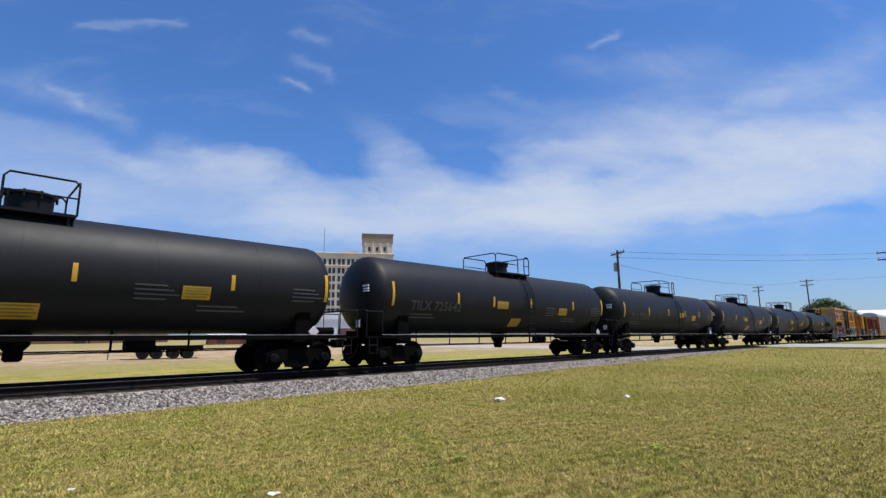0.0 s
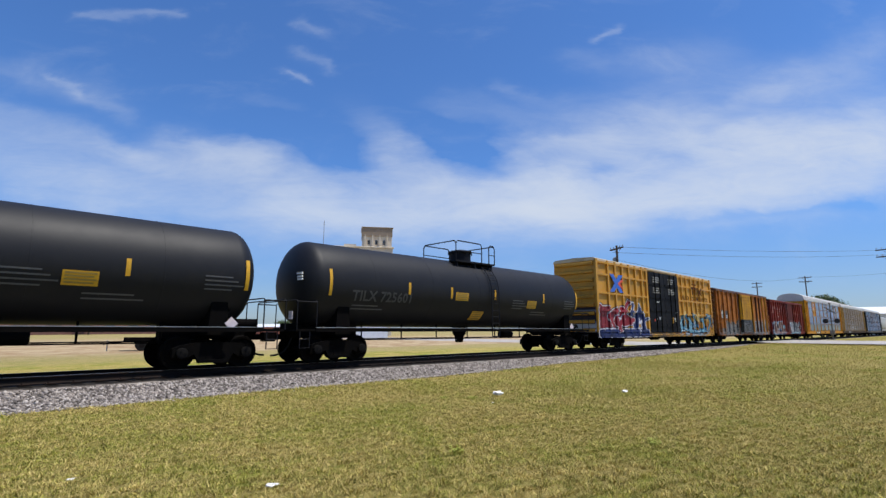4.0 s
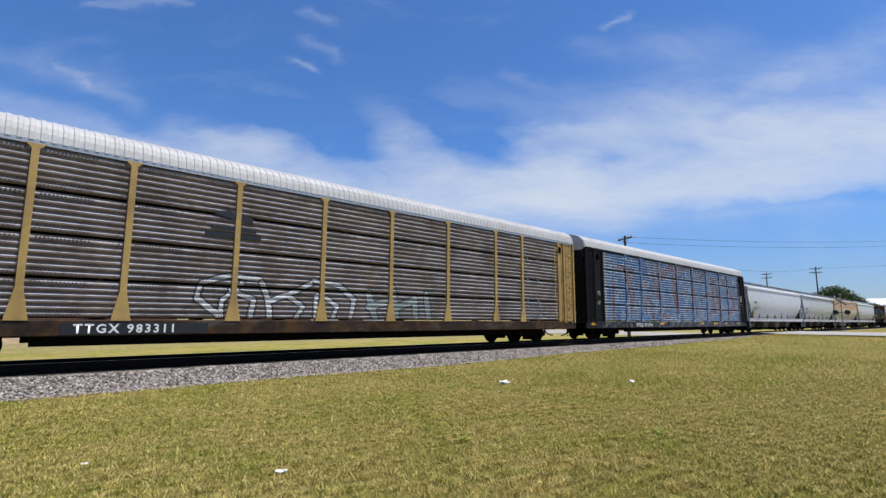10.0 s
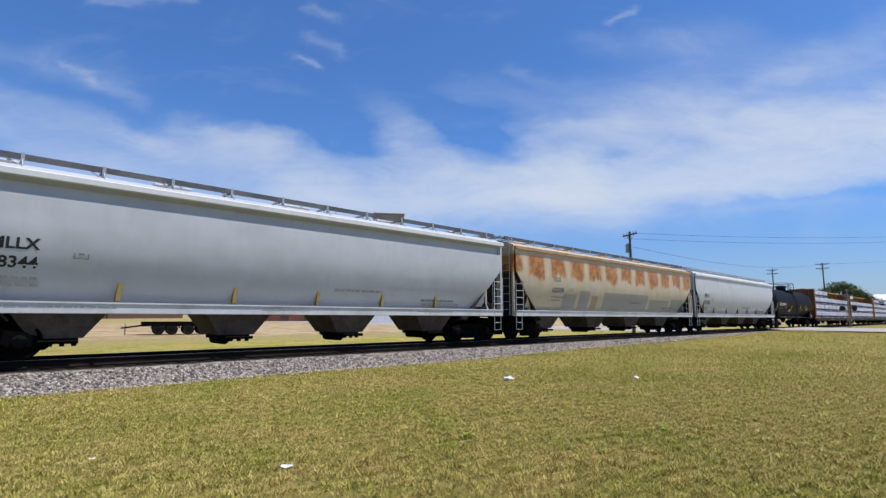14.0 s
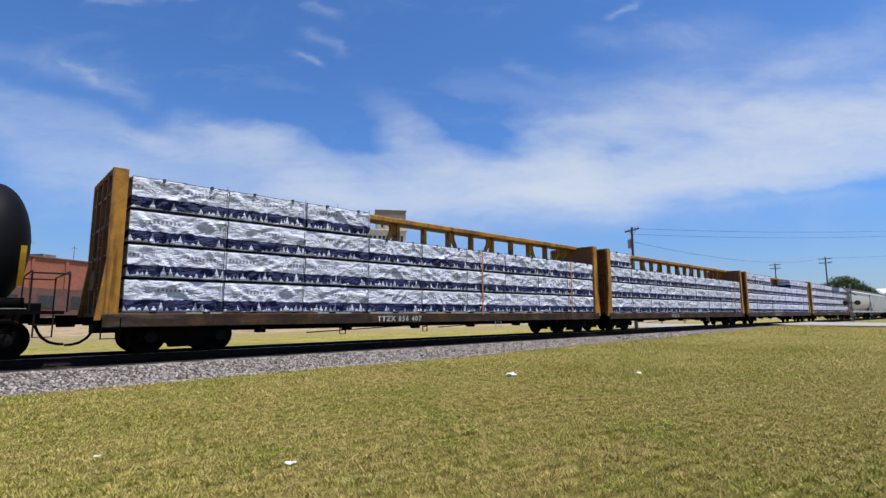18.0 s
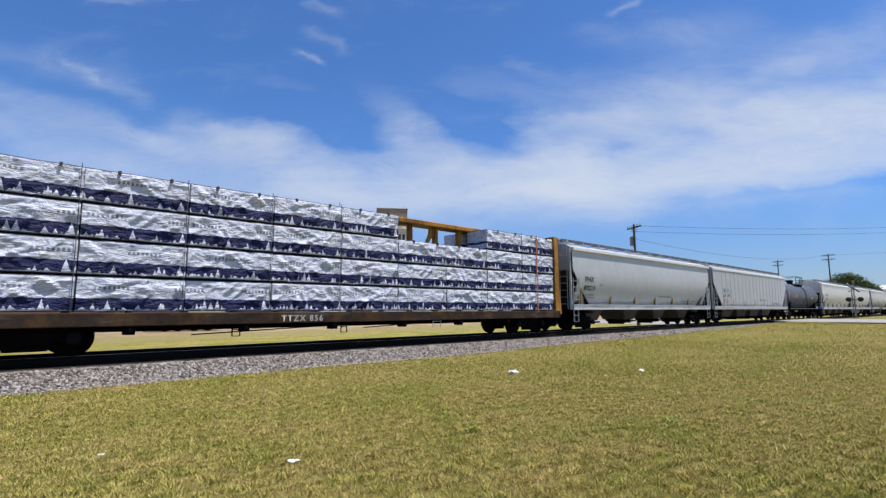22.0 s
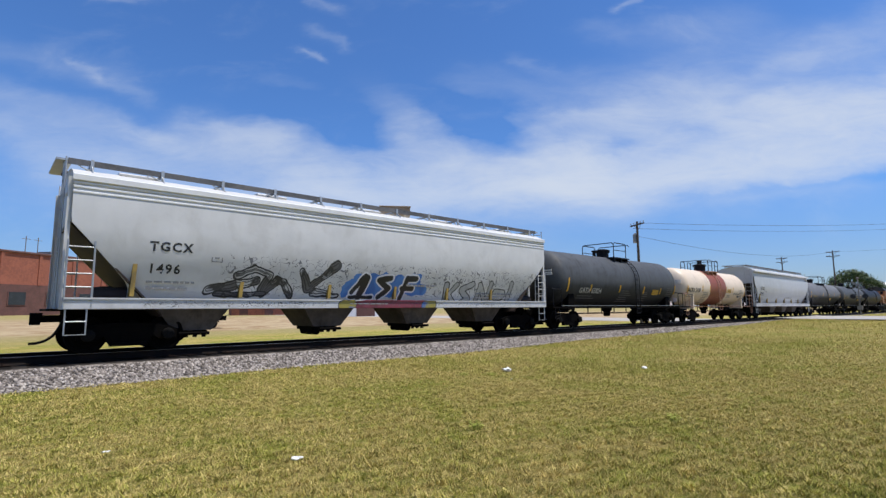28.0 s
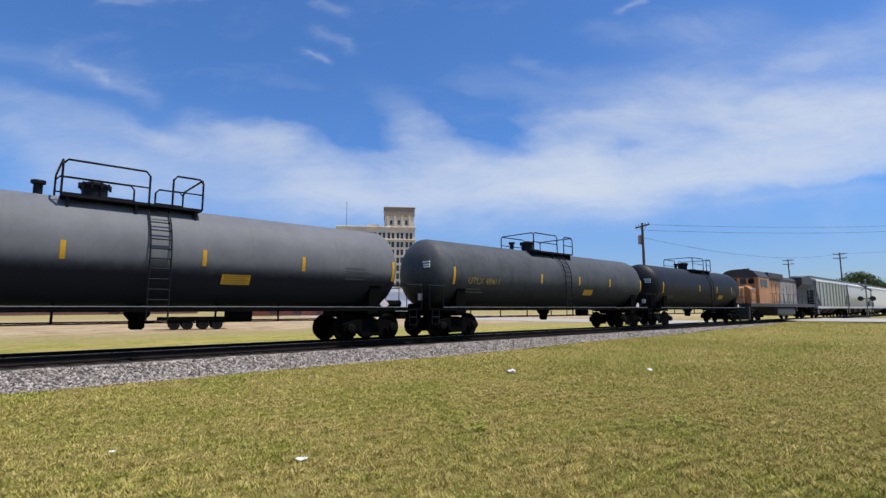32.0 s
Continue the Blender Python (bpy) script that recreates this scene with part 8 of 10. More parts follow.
def locomotive(s0, length):
    car = start_car("locomotive", "sun-faded orange diesel locomotive with a sooty grey roof", "locomotive", s0, length, 3.9)
    part("frame", Solid().box(0.7, length - 0.7, -1.55, 1.55, 1.25, 1.55, 0.03), LOCO_GREY, car)
    part("fuel_tank", Solid().box(8.2, 14.0, -1.45, 1.45, 0.42, 1.25, 0.18), LOCO_GREY, car)
    nose = Solid().draw([(-1.3, 1.55), (1.3, 1.55), (1.3, 2.75), (0.9, 3.1), (-0.9, 3.1), (-1.3, 2.75)], 1.5, 3.0)
    nose.slab([(0.95, 1.55), (1.5, 1.55), (1.5, 3.05), (1.25, 2.85)], -0.85, 0.85)
    part("nose", nose, LOCO_YELLOW, car)
    part("nose_stripe", Solid().slab([(1.6, 2.55), (2.9, 2.75), (2.9, 2.95), (1.6, 2.75)], -1.32, -1.3), LOCO_PALE, car, "pale chevron on the nose")
    part("cab", Solid().draw([(-1.55, 1.55), (1.55, 1.55), (1.55, 3.9), (1.1, 4.45), (0.4, 4.6), (-0.4, 4.6), (-1.1, 4.45), (-1.55, 3.9)], 3.0, 5.9), LOCO_YELLOW, car)
    part("cab_roof", Solid().draw([(-1.57, 3.85), (1.57, 3.85), (1.57, 3.93), (1.12, 4.48), (0.4, 4.63), (-0.4, 4.63), (-1.12, 4.48), (-1.57, 3.93)], 2.95, 5.95), LOCO_GREY, car, "sooty cab roof")
    for x in (3.5, 4.5):
        part("cab_window", Solid().box(x, x + 0.8, -1.575, -1.53, 3.0, 3.7), GLASS_DARK, car)
    for y in (-1.2, -0.55, 0.2, 0.75):
        part("windscreen", Solid().box(2.95, 3.01, y, y + 0.45, 3.3, 3.8), GLASS_DARK, car)
    part("hood", Solid().draw([(-0.95, 1.55), (0.95, 1.55), (0.95, 4.0), (0.7, 4.25), (-0.7, 4.25), (-0.95, 4.0)], 5.9, 10.6), LOCO_YELLOW, car)
    part("hood", Solid().draw([(-0.96, 1.55), (0.96, 1.55), (0.96, 4.0), (0.71, 4.25), (-0.71, 4.25), (-0.96, 4.0)], 10.6, 17.2), LOCO_PALE, car, "sun-bleached grey hood")
    part("hood_top", Solid().draw([(-0.97, 3.75), (0.97, 3.75), (0.97, 4.02), (0.72, 4.28), (-0.72, 4.28), (-0.97, 4.02)], 5.92, 17.25), LOCO_GREY, car)
    part("radiator", Solid().draw([(-1.0, 1.55), (1.0, 1.55), (1.0, 3.2), (1.5, 3.7), (1.5, 4.4), (-1.5, 4.4), (-1.5, 3.7), (-1.0, 3.2)], 17.2, 21.0), LOCO_GREY, car, "sooty flared radiator")
    part("dynamic_brake_housing", Solid().box(7.0, 11.5, -1.25, 1.25, 3.9, 4.5, 0.1), LOCO_GREY, car)
    for k in range(9):
        x = 6.3 + k * 1.2
        part("hood_door", Solid().box(x, x + 1.05, -0.99, -0.94, 1.75, 3.5), LOCO_YELLOW if x < 10 else LOCO_PALE, car)
    part("exhaust_stack", Solid().box(12.6, 13.6, -0.3, 0.3, 4.25, 4.6), LOCO_GREY, car)
    part("horn", Solid().bar((5.0, -0.3, 4.75), (5.0, 0.3, 4.75), 0.06), LOCO_GREY, car)
    rl = Solid()
    for k in range(14):
        x = 1.0 + (length - 2.0) * k / 13
        rl.bar((x, -1.5, 1.5), (x, -1.5, 2.5), 0.02)
    rl.bar((1.0, -1.5, 2.5), (length - 1.0, -1.5, 2.5), 0.02)
    part("handrail", rl, LOCO_GREY, car)
    for x in (0.75, length - 1.35):
        st = Solid()
        for k in range(4):
            st.box(x, x + 0.6, -1.5, -1.1, 0.45 + k * 0.27, 0.49 + k * 0.27)
        part("step_well", st, LOCO_GREY, car)
    part("pilot", Solid().slab([(0.55, 0.2), (0.8, 0.15), (0.95, 1.4), (0.55, 1.4)], -1.4, 1.4), LOCO_GREY, car)
    return car
TANK_WORDS = tint("dulled_white_lettering", (0.05, 0.05, 0.052), 0.6)

# ---- ground, track and surroundings ----


def ground_material():
    m = bpy.data.materials.new("mown_grass_and_dry_field")
    m.use_nodes = True
    nt = m.node_tree
    p = nt.nodes["Principled BSDF"]
    co = nt.nodes.new("ShaderNodeTexCoord").outputs["Object"]
    sep = nt.nodes.new("ShaderNodeSeparateXYZ")
    nt.links.new(co, sep.inputs[0])
    fine = noise_node(nt, co, 22.0, 9, 0.8)
    clump = noise_node(nt, co, 4.5, 6, 0.65)
    patch_n = noise_node(nt, co, 0.42, 7, 0.7, 0.6)
    green = mix_color(nt, ramp(nt, fine, 0.36, 0.64), (0.125, 0.13, 0.02), (0.33, 0.33, 0.062))
    straw = mix_color(nt, ramp(nt, fine, 0.36, 0.64), (0.19, 0.145, 0.035), (0.56, 0.44, 0.15))
    mixn = math_node(nt, "ADD", math_node(nt, "MULTIPLY", clump, 0.4), math_node(nt, "MULTIPLY", patch_n, 0.65))
    col = mix_color(nt, ramp(nt, mixn, 0.44, 0.58), green, straw)
    # Near verge darkened, seen in the gaps between the blades.
    verge_dark = math_node(nt, "MULTIPLY", ramp(nt, sep.outputs[1], 13.9, 13.3), 0.3)
    col = mix_color(nt, verge_dark, col, (0.045, 0.04, 0.014))
    # A worn dry patch near the road, bare dry soil beyond the far verge
    worn = math_node(nt, "MULTIPLY", ramp(nt, math_node(nt, "ADD", sep.outputs[0], math_node(nt, "MULTIPLY", patch_n, 14.0)), 47.0, 56.0), ramp(nt, sep.outputs[1], 9.0, 6.0))
    col = mix_color(nt, math_node(nt, "MULTIPLY", worn, 0.75), col, straw)
    far_n = math_node(nt, "ADD", sep.outputs[1], math_node(nt, "MULTIPLY", noise_node(nt, stretched(nt, co, (0.3, 1, 1)), 0.12, 4, 0.6), 14.0))
    soil = mix_color(nt, ramp(nt, patch_n, 0.4, 0.6), (0.3, 0.2, 0.11), (0.46, 0.36, 0.22))
    dry = mix_color(nt, ramp(nt, clump, 0.4, 0.6), (0.25, 0.21, 0.08), (0.36, 0.29, 0.13))
    col = mix_color(nt, ramp(nt, far_n, 36.0, 44.0), col, dry)
    col = mix_color(nt, math_node(nt, "MULTIPLY", ramp(nt, far_n, 46.0, 52.0), ramp(nt, far_n, 150.0, 90.0)), col, soil)
    nt.links.new(col, p.inputs["Base Color"])
    p.inputs["Roughness"].default_value = 0.95
    p.inputs["Specular IOR Level"].default_value = 0.06
    b = nt.nodes.new("ShaderNodeBump")
    b.inputs["Strength"].default_value = 0.9
    b.inputs["Distance"].default_value = 0.05
    nt.links.new(math_node(nt, "ADD", fine, clump), b.inputs["Height"])
    nt.links.new(b.outputs[0], p.inputs["Normal"])
    return m


GRASS = ground_material()
BLADE = bpy.data.materials.new("grass_blade")


def blade_material():
    m = BLADE
    m.use_nodes = True
    nt = m.node_tree
    p = nt.nodes["Principled BSDF"]
    geo = nt.nodes.new("ShaderNodeNewGeometry")
    co = nt.nodes.new("ShaderNodeTexCoord").outputs["Object"]
    clump = noise_node(nt, co, 4.5, 6, 0.65)
    patch_n = noise_node(nt, co, 0.42, 7, 0.7, 0.6)
    mixn = math_node(nt, "ADD", math_node(nt, "MULTIPLY", clump, 0.4), math_node(nt, "MULTIPLY", patch_n, 0.65))
    shade = math_node(nt, "ADD", math_node(nt, "MULTIPLY", geo.outputs["Random Per Island"], 0.35), math_node(nt, "MULTIPLY", ramp(nt, noise_node(nt, co, 5.0, 5, 0.7), 0.32, 0.66), 0.65))
    green = mix_color(nt, shade, (0.21, 0.205, 0.033), (0.52, 0.49, 0.1))
    tuft = noise_node(nt, co, 8.0, 5, 0.75)
    straw = mix_color(nt, shade, (0.34, 0.265, 0.08), (0.72, 0.56, 0.21))
    dry = math_node(nt, "ADD", mixn, math_node(nt, "MULTIPLY", math_node(nt, "SUBTRACT", geo.outputs["Random Per Island"], 0.5), 0.3))
    col = mix_color(nt, ramp(nt, dry, 0.42, 0.58), green, straw)
    lush = mix_color(nt, geo.outputs["Random Per Island"], (0.05, 0.068, 0.01), (0.16, 0.19, 0.03))
    nt.links.new(mix_color(nt, math_node(nt, "MULTIPLY", ramp(nt, tuft, 0.53, 0.66), 0.7), col, lush), p.inputs["Base Color"])
    p.inputs["Roughness"].default_value = 0.75
    p.inputs["Specular IOR Level"].default_value = 0.12


blade_material()


def shadowed_middle(nt, co, col):
    """The train's shadow, over some oil staining, painted dark into the stone between and beside the rails."""
    sep = nt.nodes.new("ShaderNodeSeparateXYZ")
    nt.links.new(co, sep.inputs[0])
    away = math_node(nt, "ABSOLUTE", math_node(nt, "SUBTRACT", sep.outputs[1], YC))
    away = math_node(nt, "ADD", away, math_node(nt, "MULTIPLY", math_node(nt, "SUBTRACT", noise_node(nt, co, 2.0, 5, 0.6), 0.5), 0.5))
    return mix_color(nt, math_node(nt, "MULTIPLY", ramp(nt, away, 1.56, 1.34), 0.92), col, (0.016, 0.014, 0.0125))


BALLAST = paint("crushed_stone", (0.24, 0.207, 0.183), 0.9, vary=0.6, grain=26.0, dirt=(0.2, 0.17, 0.15), dirt_amount=0.4, bump=1.0, bump_scale=28.0, layers=(shadowed_middle,), spec=0.1)
STONE = bpy.data.materials.new("loose_stone")


def stone_material():
    STONE.use_nodes = True
    nt = STONE.node_tree
    p = nt.nodes["Principled BSDF"]
    geo = nt.nodes.new("ShaderNodeNewGeometry")
    r = nt.nodes.new("ShaderNodeValToRGB")
    r.color_ramp.elements[0].color = (0.065, 0.055, 0.048, 1)
    r.color_ramp.elements[1].color = (0.46, 0.41, 0.365, 1)
    r.color_ramp.elements.new(0.5).color = (0.215, 0.185, 0.163, 1)
    nt.links.new(geo.outputs["Random Per Island"], r.inputs[0])
    nt.links.new(r.outputs[0], p.inputs["Base Color"])
    p.inputs["Roughness"].default_value = 0.9
    p.inputs["Specular IOR Level"].default_value = 0.15


stone_material()
ROAD = paint("pale_gravel_road", (0.36, 0.33, 0.3), 0.9, vary=0.15, grain=5.0, dirt=(0.33, 0.28, 0.22), dirt_amount=0.4, bump=0.4)


def smooth(a, lo, hi):
    t = np.clip((a - lo) / (hi - lo), 0.0, 1.0)
    return t * t * (3 - 2 * t)


def ground_z(x, y):
    """The verge lies low by the viewer and climbs to the level of the crossing; it falls off again at the trackbed."""
    climb = 0.12 * smooth(x, 8.0, 30.0) + 0.29 * smooth(x, 26.0, 56.0)
    climb = climb + (0.045 + 0.035 * smooth(x, 1.0, 8.0)) * smooth(y, 8.0, 12.8)
    swell = 0.03 * np.sin(x * 0.31 + 0.8) * np.sin(y * 0.45 + x * 0.12) * smooth(x, 4.0, 12.0)
    return GROUND + (climb + swell) * (1 - smooth(y, 13.1, 14.3))


def ground_sheet():
    s = Solid()
    xs = [-3000, -200, -60, -20, -10] + [-4 + 2 * k for k in range(50)] + [100, 120, 200, 400, 3500]
    ys = [-800, -60, -20, -10] + [-6 + 1.5 * k for k in range(12)] + [11.5, 12.3, 12.8, 13.1, 13.4, 13.7, 14.0, 14.3, 15, 19, 22, 30, 45, 70, 120, 300, 3500]
    vs = [(x, y, float(ground_z(x, y))) for y in ys for x in xs]
    w = len(xs)
    fs = [(j * w + i, j * w + i + 1, (j + 1) * w + i + 1, (j + 1) * w + i) for j in range(len(ys) - 1) for i in range(w - 1)]
    ob = solid_thing("ground", s.add(vs, fs), GRASS, "mown half-dry grass with bare soil beyond the track", "ground", kind="structure")
    return ob


ground_sheet()


def scatter_mesh(name, verts, faces, material):
    me = bpy.data.meshes.new(name)
    nv, nf, k = len(verts), len(faces), faces.shape[1]
    me.vertices.add(nv)
    me.vertices.foreach_set("co", verts.astype(np.float32).ravel())
    me.loops.add(nf * k)
    me.loops.foreach_set("vertex_index", faces.astype(np.int32).ravel())
    me.polygons.add(nf)
    me.polygons.foreach_set("loop_start", np.arange(0, nf * k, k, dtype=np.int32))
    me.update(calc_edges=True)
    me.validate()
    me.materials.append(material)
    return me


def grass_blades():
    rng = np.random.default_rng(5)
    pts = []
    # Denser close to the viewer, thinner with distance.
    for r0, r1, dens in ((3.0, 6.0, 9000), (6.0, 10.0, 4600), (10.0, 15.0, 1900), (15.0, 26.0, 560), (26.0, 62.0, 100)):
        a0, a1 = radians(-8), radians(92)
        n = int(0.5 * (a1 - a0) * (r1 * r1 - r0 * r0) * dens)
        a = rng.uniform(a0, a1, n)
        r = np.sqrt(rng.uniform(r0 * r0, r1 * r1, n)) * (1 + np.abs(rng.normal(0, 0.12, n)))
        pts.append(np.stack([r * np.sin(a), r * np.cos(a), r], 1))
    p = np.concatenate(pts)
    p = p[p[:, 1] < 13.45 + rng.normal(0, 0.12, len(p)) + 0.1 * np.sin(p[:, 0] * 1.3)]
    p = p[(p[:, 0] < 57) & (p[:, 1] > -2)]
    n = len(p)
    tall = rng.uniform(0.014, 0.034, n) * (1 + 0.01 * p[:, 2]) * (1 + 0.8 * (rng.random(n) > 0.96))
    wide = rng.uniform(0.004, 0.008, n) * (1 + 0.07 * p[:, 2])
    # Uneven growth: sine waves of several lengths, crossed, make taller tufts.
    grow = np.zeros(n)
    for k in range(9):
        turn, length = rng.uniform(0, np.pi), rng.uniform(0.09, 0.5)
        grow += np.sin((p[:, 0] * np.cos(turn) + p[:, 1] * np.sin(turn)) * 2 * np.pi / length + k * 1.7) / 3.0
    tall = tall * np.clip(1.0 + 0.55 * grow, 0.35, 2.2)
    keep = (grow > -0.72) | (rng.random(n) < 0.3)
    p, tall, wide = p[keep], tall[keep], wide[keep]
    n = len(p)
    an = rng.uniform(0, 2 * np.pi, n)
    lean = rng.uniform(0.4, 1.8, n) * tall
    la = rng.uniform(0, 2 * np.pi, n)
    base = np.stack([p[:, 0], p[:, 1], ground_z(p[:, 0], p[:, 1]) - 0.02], 1)
    side = np.stack([np.cos(an) * wide, np.sin(an) * wide, np.zeros(n)], 1)
    tip = base + np.stack([np.cos(la) * lean, np.sin(la) * lean, tall + 0.02], 1)
    v = np.stack([base - side, base + side, tip], 1).reshape(-1, 3)
    f = np.arange(3 * n).reshape(-1, 3)
    ob = new("grass", scatter_mesh("grass", v, f, BLADE))
    return tagged(ob, "short mown grass, green with straw patches", "grass", kind="stuff")


grass_blades()


def trackbed():
    s = Solid()
    x0, x1 = -120, 900
    s.draw([(YC - 2.85, GROUND - 0.03), (YC + 2.75, GROUND - 0.02), (YC + 1.75, -0.26), (YC + 1.3, -0.21), (YC - 1.3, -0.21), (YC - 1.75, -0.26)], x0, x1)
    solid_thing("trackbed", s, BALLAST, "pale crushed-stone trackbed", "ballast", kind="structure")
    rng = np.random.default_rng(8)
    n = 42000
    x = np.where(rng.random(n) < 0.62, rng.uniform(-3, 26, n), rng.uniform(26, 75, n))
    u = rng.random(n)
    y = YC - 1.6 - 1.32 * u + rng.normal(0, 0.05, n)
    z = np.where(y > YC - 1.75, -0.25, -0.26 - (YC - 1.75 - y) * 0.33)
    stray = rng.random(n) < 0.03
    y = np.where(stray, YC - 2.6 - np.abs(rng.normal(0, 0.25, n)), y)
    z = np.where(stray, ground_z(x, y) + 0.01, np.maximum(z, ground_z(x, y)))
    size = rng.uniform(0.022, 0.065, n) * np.where(x > 26, 1.35, 1.0)
    octa = np.array([(1, 0, 0), (-1, 0, 0), (0, 1, 0), (0, -1, 0), (0, 0, 1), (0, 0, -1)], float)
    jit = octa[None] * rng.uniform(0.6, 1.25, (n, 6, 1)) + rng.normal(0, 0.14, (n, 6, 3))
    v = (np.stack([x, y, z], 1)[:, None] + jit * size[:, None, None] * np.array([1.0, 1.0, 0.75])).reshape(-1, 3)
    tri = np.array([(0, 2, 4), (2, 1, 4), (1, 3, 4), (3, 0, 4), (2, 0, 5), (1, 2, 5), (3, 1, 5), (0, 3, 5)])
    f = (np.arange(n)[:, None, None] * 6 + tri[None]).reshape(-1, 3)
    tagged(new("ballast_stones", scatter_mesh("ballast_stones", v, f, STONE)), "loose angular grey and pinkish ballast stones", "ballast", kind="stuff")
    prof = [(-0.07, -0.18), (0.07, -0.18), (0.07, -0.165), (0.012, -0.14), (0.012, -0.045), (0.036, -0.03), (0.036, -0.004), (0.028, 0.0), (-0.028, 0.0), (-0.036, -0.004), (-0.036, -0.03), (-0.012, -0.045), (-0.012, -0.14), (-0.07, -0.165)]
    for y in (YC - 0.7525, YC + 0.7525):
        r = solid_thing("rail", Solid().draw([(y + a, z) for a, z in prof], -120, 900), RAIL, "rusty steel rail with a worn bright head", "rail", "rails of the track", "structure")
        part("rail_head", Solid().box(-120, 900, y - 0.022, y + 0.022, -0.002, 0.003), RAIL_HEAD, r, "bright worn rail head")
    bed = tagged(new("tie_row"), "dark creosoted wooden ties set in ballast", "railway tie", kind="structure")
    me = Solid().box(-0.115, 0.115, -1.27, 1.27, -0.32, -0.2, 0.02).mesh("tie", TIE)
    pl = Solid().box(-0.1, 0.1, -0.17, 0.17, -0.18, -0.165).bar((-0.05, -0.1, -0.17), (-0.05, -0.1, -0.13), 0.018, 6).bar((0.05, 0.1, -0.17), (0.05, 0.1, -0.13), 0.018, 6).mesh("tie_plate", RAIL)
    for k in range(170):
        t = part("tie", me, None, bed, at=(-4 + 0.495 * k, YC, 0))
        if k < 90:
            part("tie_plate", pl, None, t, at=(0, -0.7525, 0))


trackbed()


def road_crossing():
    s = Solid()
    h = -0.085
    s.add([(57.5, 13.4, h), (62, -90, h), (84, -90, h), (77, 13.4, h), (58.5, YC - 1.7, -0.06), (75.5, YC - 1.7, -0.06)], [(0, 1, 2, 3), (0, 3, 5, 4)])
    s.add([(58.5, YC - 1.7, -0.06), (75.5, YC - 1.7, -0.06), (75.5, YC - 0.85, -0.03), (58.5, YC - 0.85, -0.03)], [(0, 1, 2, 3)])
    s.add([(58.5, YC + 0.85, -0.03), (75.5, YC + 0.85, -0.03), (76, YC + 3.2, GROUND + 0.02), (58, YC + 3.2, GROUND + 0.02), (76, 160, GROUND + 0.02), (58, 160, GROUND + 0.02)], [(0, 1, 2, 3), (3, 2, 4, 5)])
    solid_thing("road", s, ROAD, "pale gravel road over the level crossing", "road", kind="structure")


road_crossing()
WOOD_POLE = paint("weathered_pole_wood", (0.075, 0.055, 0.04), 0.85, vary=0.2, bump=0.4)
INSULATOR = tint("grey_insulator", (0.25, 0.26, 0.28), 0.3)
ALU = paint("weathered_mast", (0.24, 0.225, 0.21), 0.6, 0.2, dirt=(0.12, 0.08, 0.06), dirt_amount=0.5)


def utility_pole(x, y, top, turn, arms=1, can=False, label="weathered wooden utility pole with a crossarm"):
    ob = thing("utility_pole", label, "utility pole", "utility poles")
    ob.matrix_basis = pose(x, y, GROUND, 0, 0, turn)
    h = top - GROUND
    part("pole", Solid().turn([(-0.2, 0.19), (h * 0.5, 0.15), (h, 0.11)], 12, "z"), WOOD_POLE, ob, "", True)
    for k in range(arms):
        z = h - 0.35 - 0.9 * k
        part("crossarm", Solid().box(-1.25, 1.25, -0.06, 0.06, z - 0.07, z + 0.07), WOOD_POLE, ob)
        part("arm_brace", Solid().bar((-0.7, -0.07, z), (0, -0.1, z - 0.55), 0.02).bar((0.7, -0.07, z), (0, -0.1, z - 0.55), 0.02), WOOD_POLE, ob)
        for a in (-1.15, -0.6, 0.6, 1.15):
            part("insulator", shared("insulator", lambda: Solid().turn([(0, 0.02), (0.08, 0.02), (0.1, 0.06), (0.16, 0.06), (0.22, 0.03)], 8, "z").mesh("insulator", INSULATOR)), None, ob, at=(a, 0, z + 0.07))
    if can:
        part("transformer", Solid().turn([(h - 2.3, 0.2), (h - 2.28, 0.26), (h - 1.35, 0.26), (h - 1.3, 0.2), (h - 1.2, 0.05)], 12, "z", (0.42, 0, 0)), INSULATOR, ob, "", True)
        part("cutout", Solid().bar((0.25, -0.1, h - 0.9), (0.35, -0.1, h - 0.5), 0.05), INSULATOR, ob)
    return ob


def at_angle(az, d):
    return d * math.sin(radians(az)), d * math.cos(radians(az))


POLES = []
for az, d, el, arms, can, turn in ((63.5, 58.0, 9.05, 1, True, 60), (80.05, 137.0, 4.98, 2, False, 78), (76.2, 150.0, 4.62, 2, False, 78), (86.05, 86.0, 7.1, 2, False, 80)):
    px, py = at_angle(az, d)
    top = EYE[2] + d * math.tan(radians(el))
    utility_pole(px, py, top, turn, arms, can, "weathered wooden utility pole with a transformer can" if can else "weathered wooden utility pole with crossarms")
    POLES.append((px, py, top))


def wire(p, q, sag, name="power_line"):
    s = Solid()
    n, seg = 10, 5
    vs, fs = [], []
    along = (Vector(q) - Vector(p)).normalized()
    side = along.cross(Vector((0, 0, 1))).normalized()
    over = side.cross(along)
    for k in range(n + 1):
        t = k / n
        v = Vector(p).lerp(Vector(q), t) - Vector((0, 0, 4 * sag * t * (1 - t)))
        for i in range(seg):
            a = 2 * math.pi * i / seg
            vs.append(tuple(v + (side * math.cos(a) + over * math.sin(a)) * 0.018))
    for k in range(n):
        for i in range(seg):
            j = (i + 1) % seg
            fs.append((k * seg + i, k * seg + j, (k + 1) * seg + j, (k + 1) * seg + i))
    fs += [tuple(range(seg))[::-1], tuple(range(n * seg, n * seg + seg))]
    s.add(vs, fs)
    return solid_thing(name, s, CABLE, "thin dark overhead power line", "wire", "power lines")


p1, p2, p3, p4 = POLES
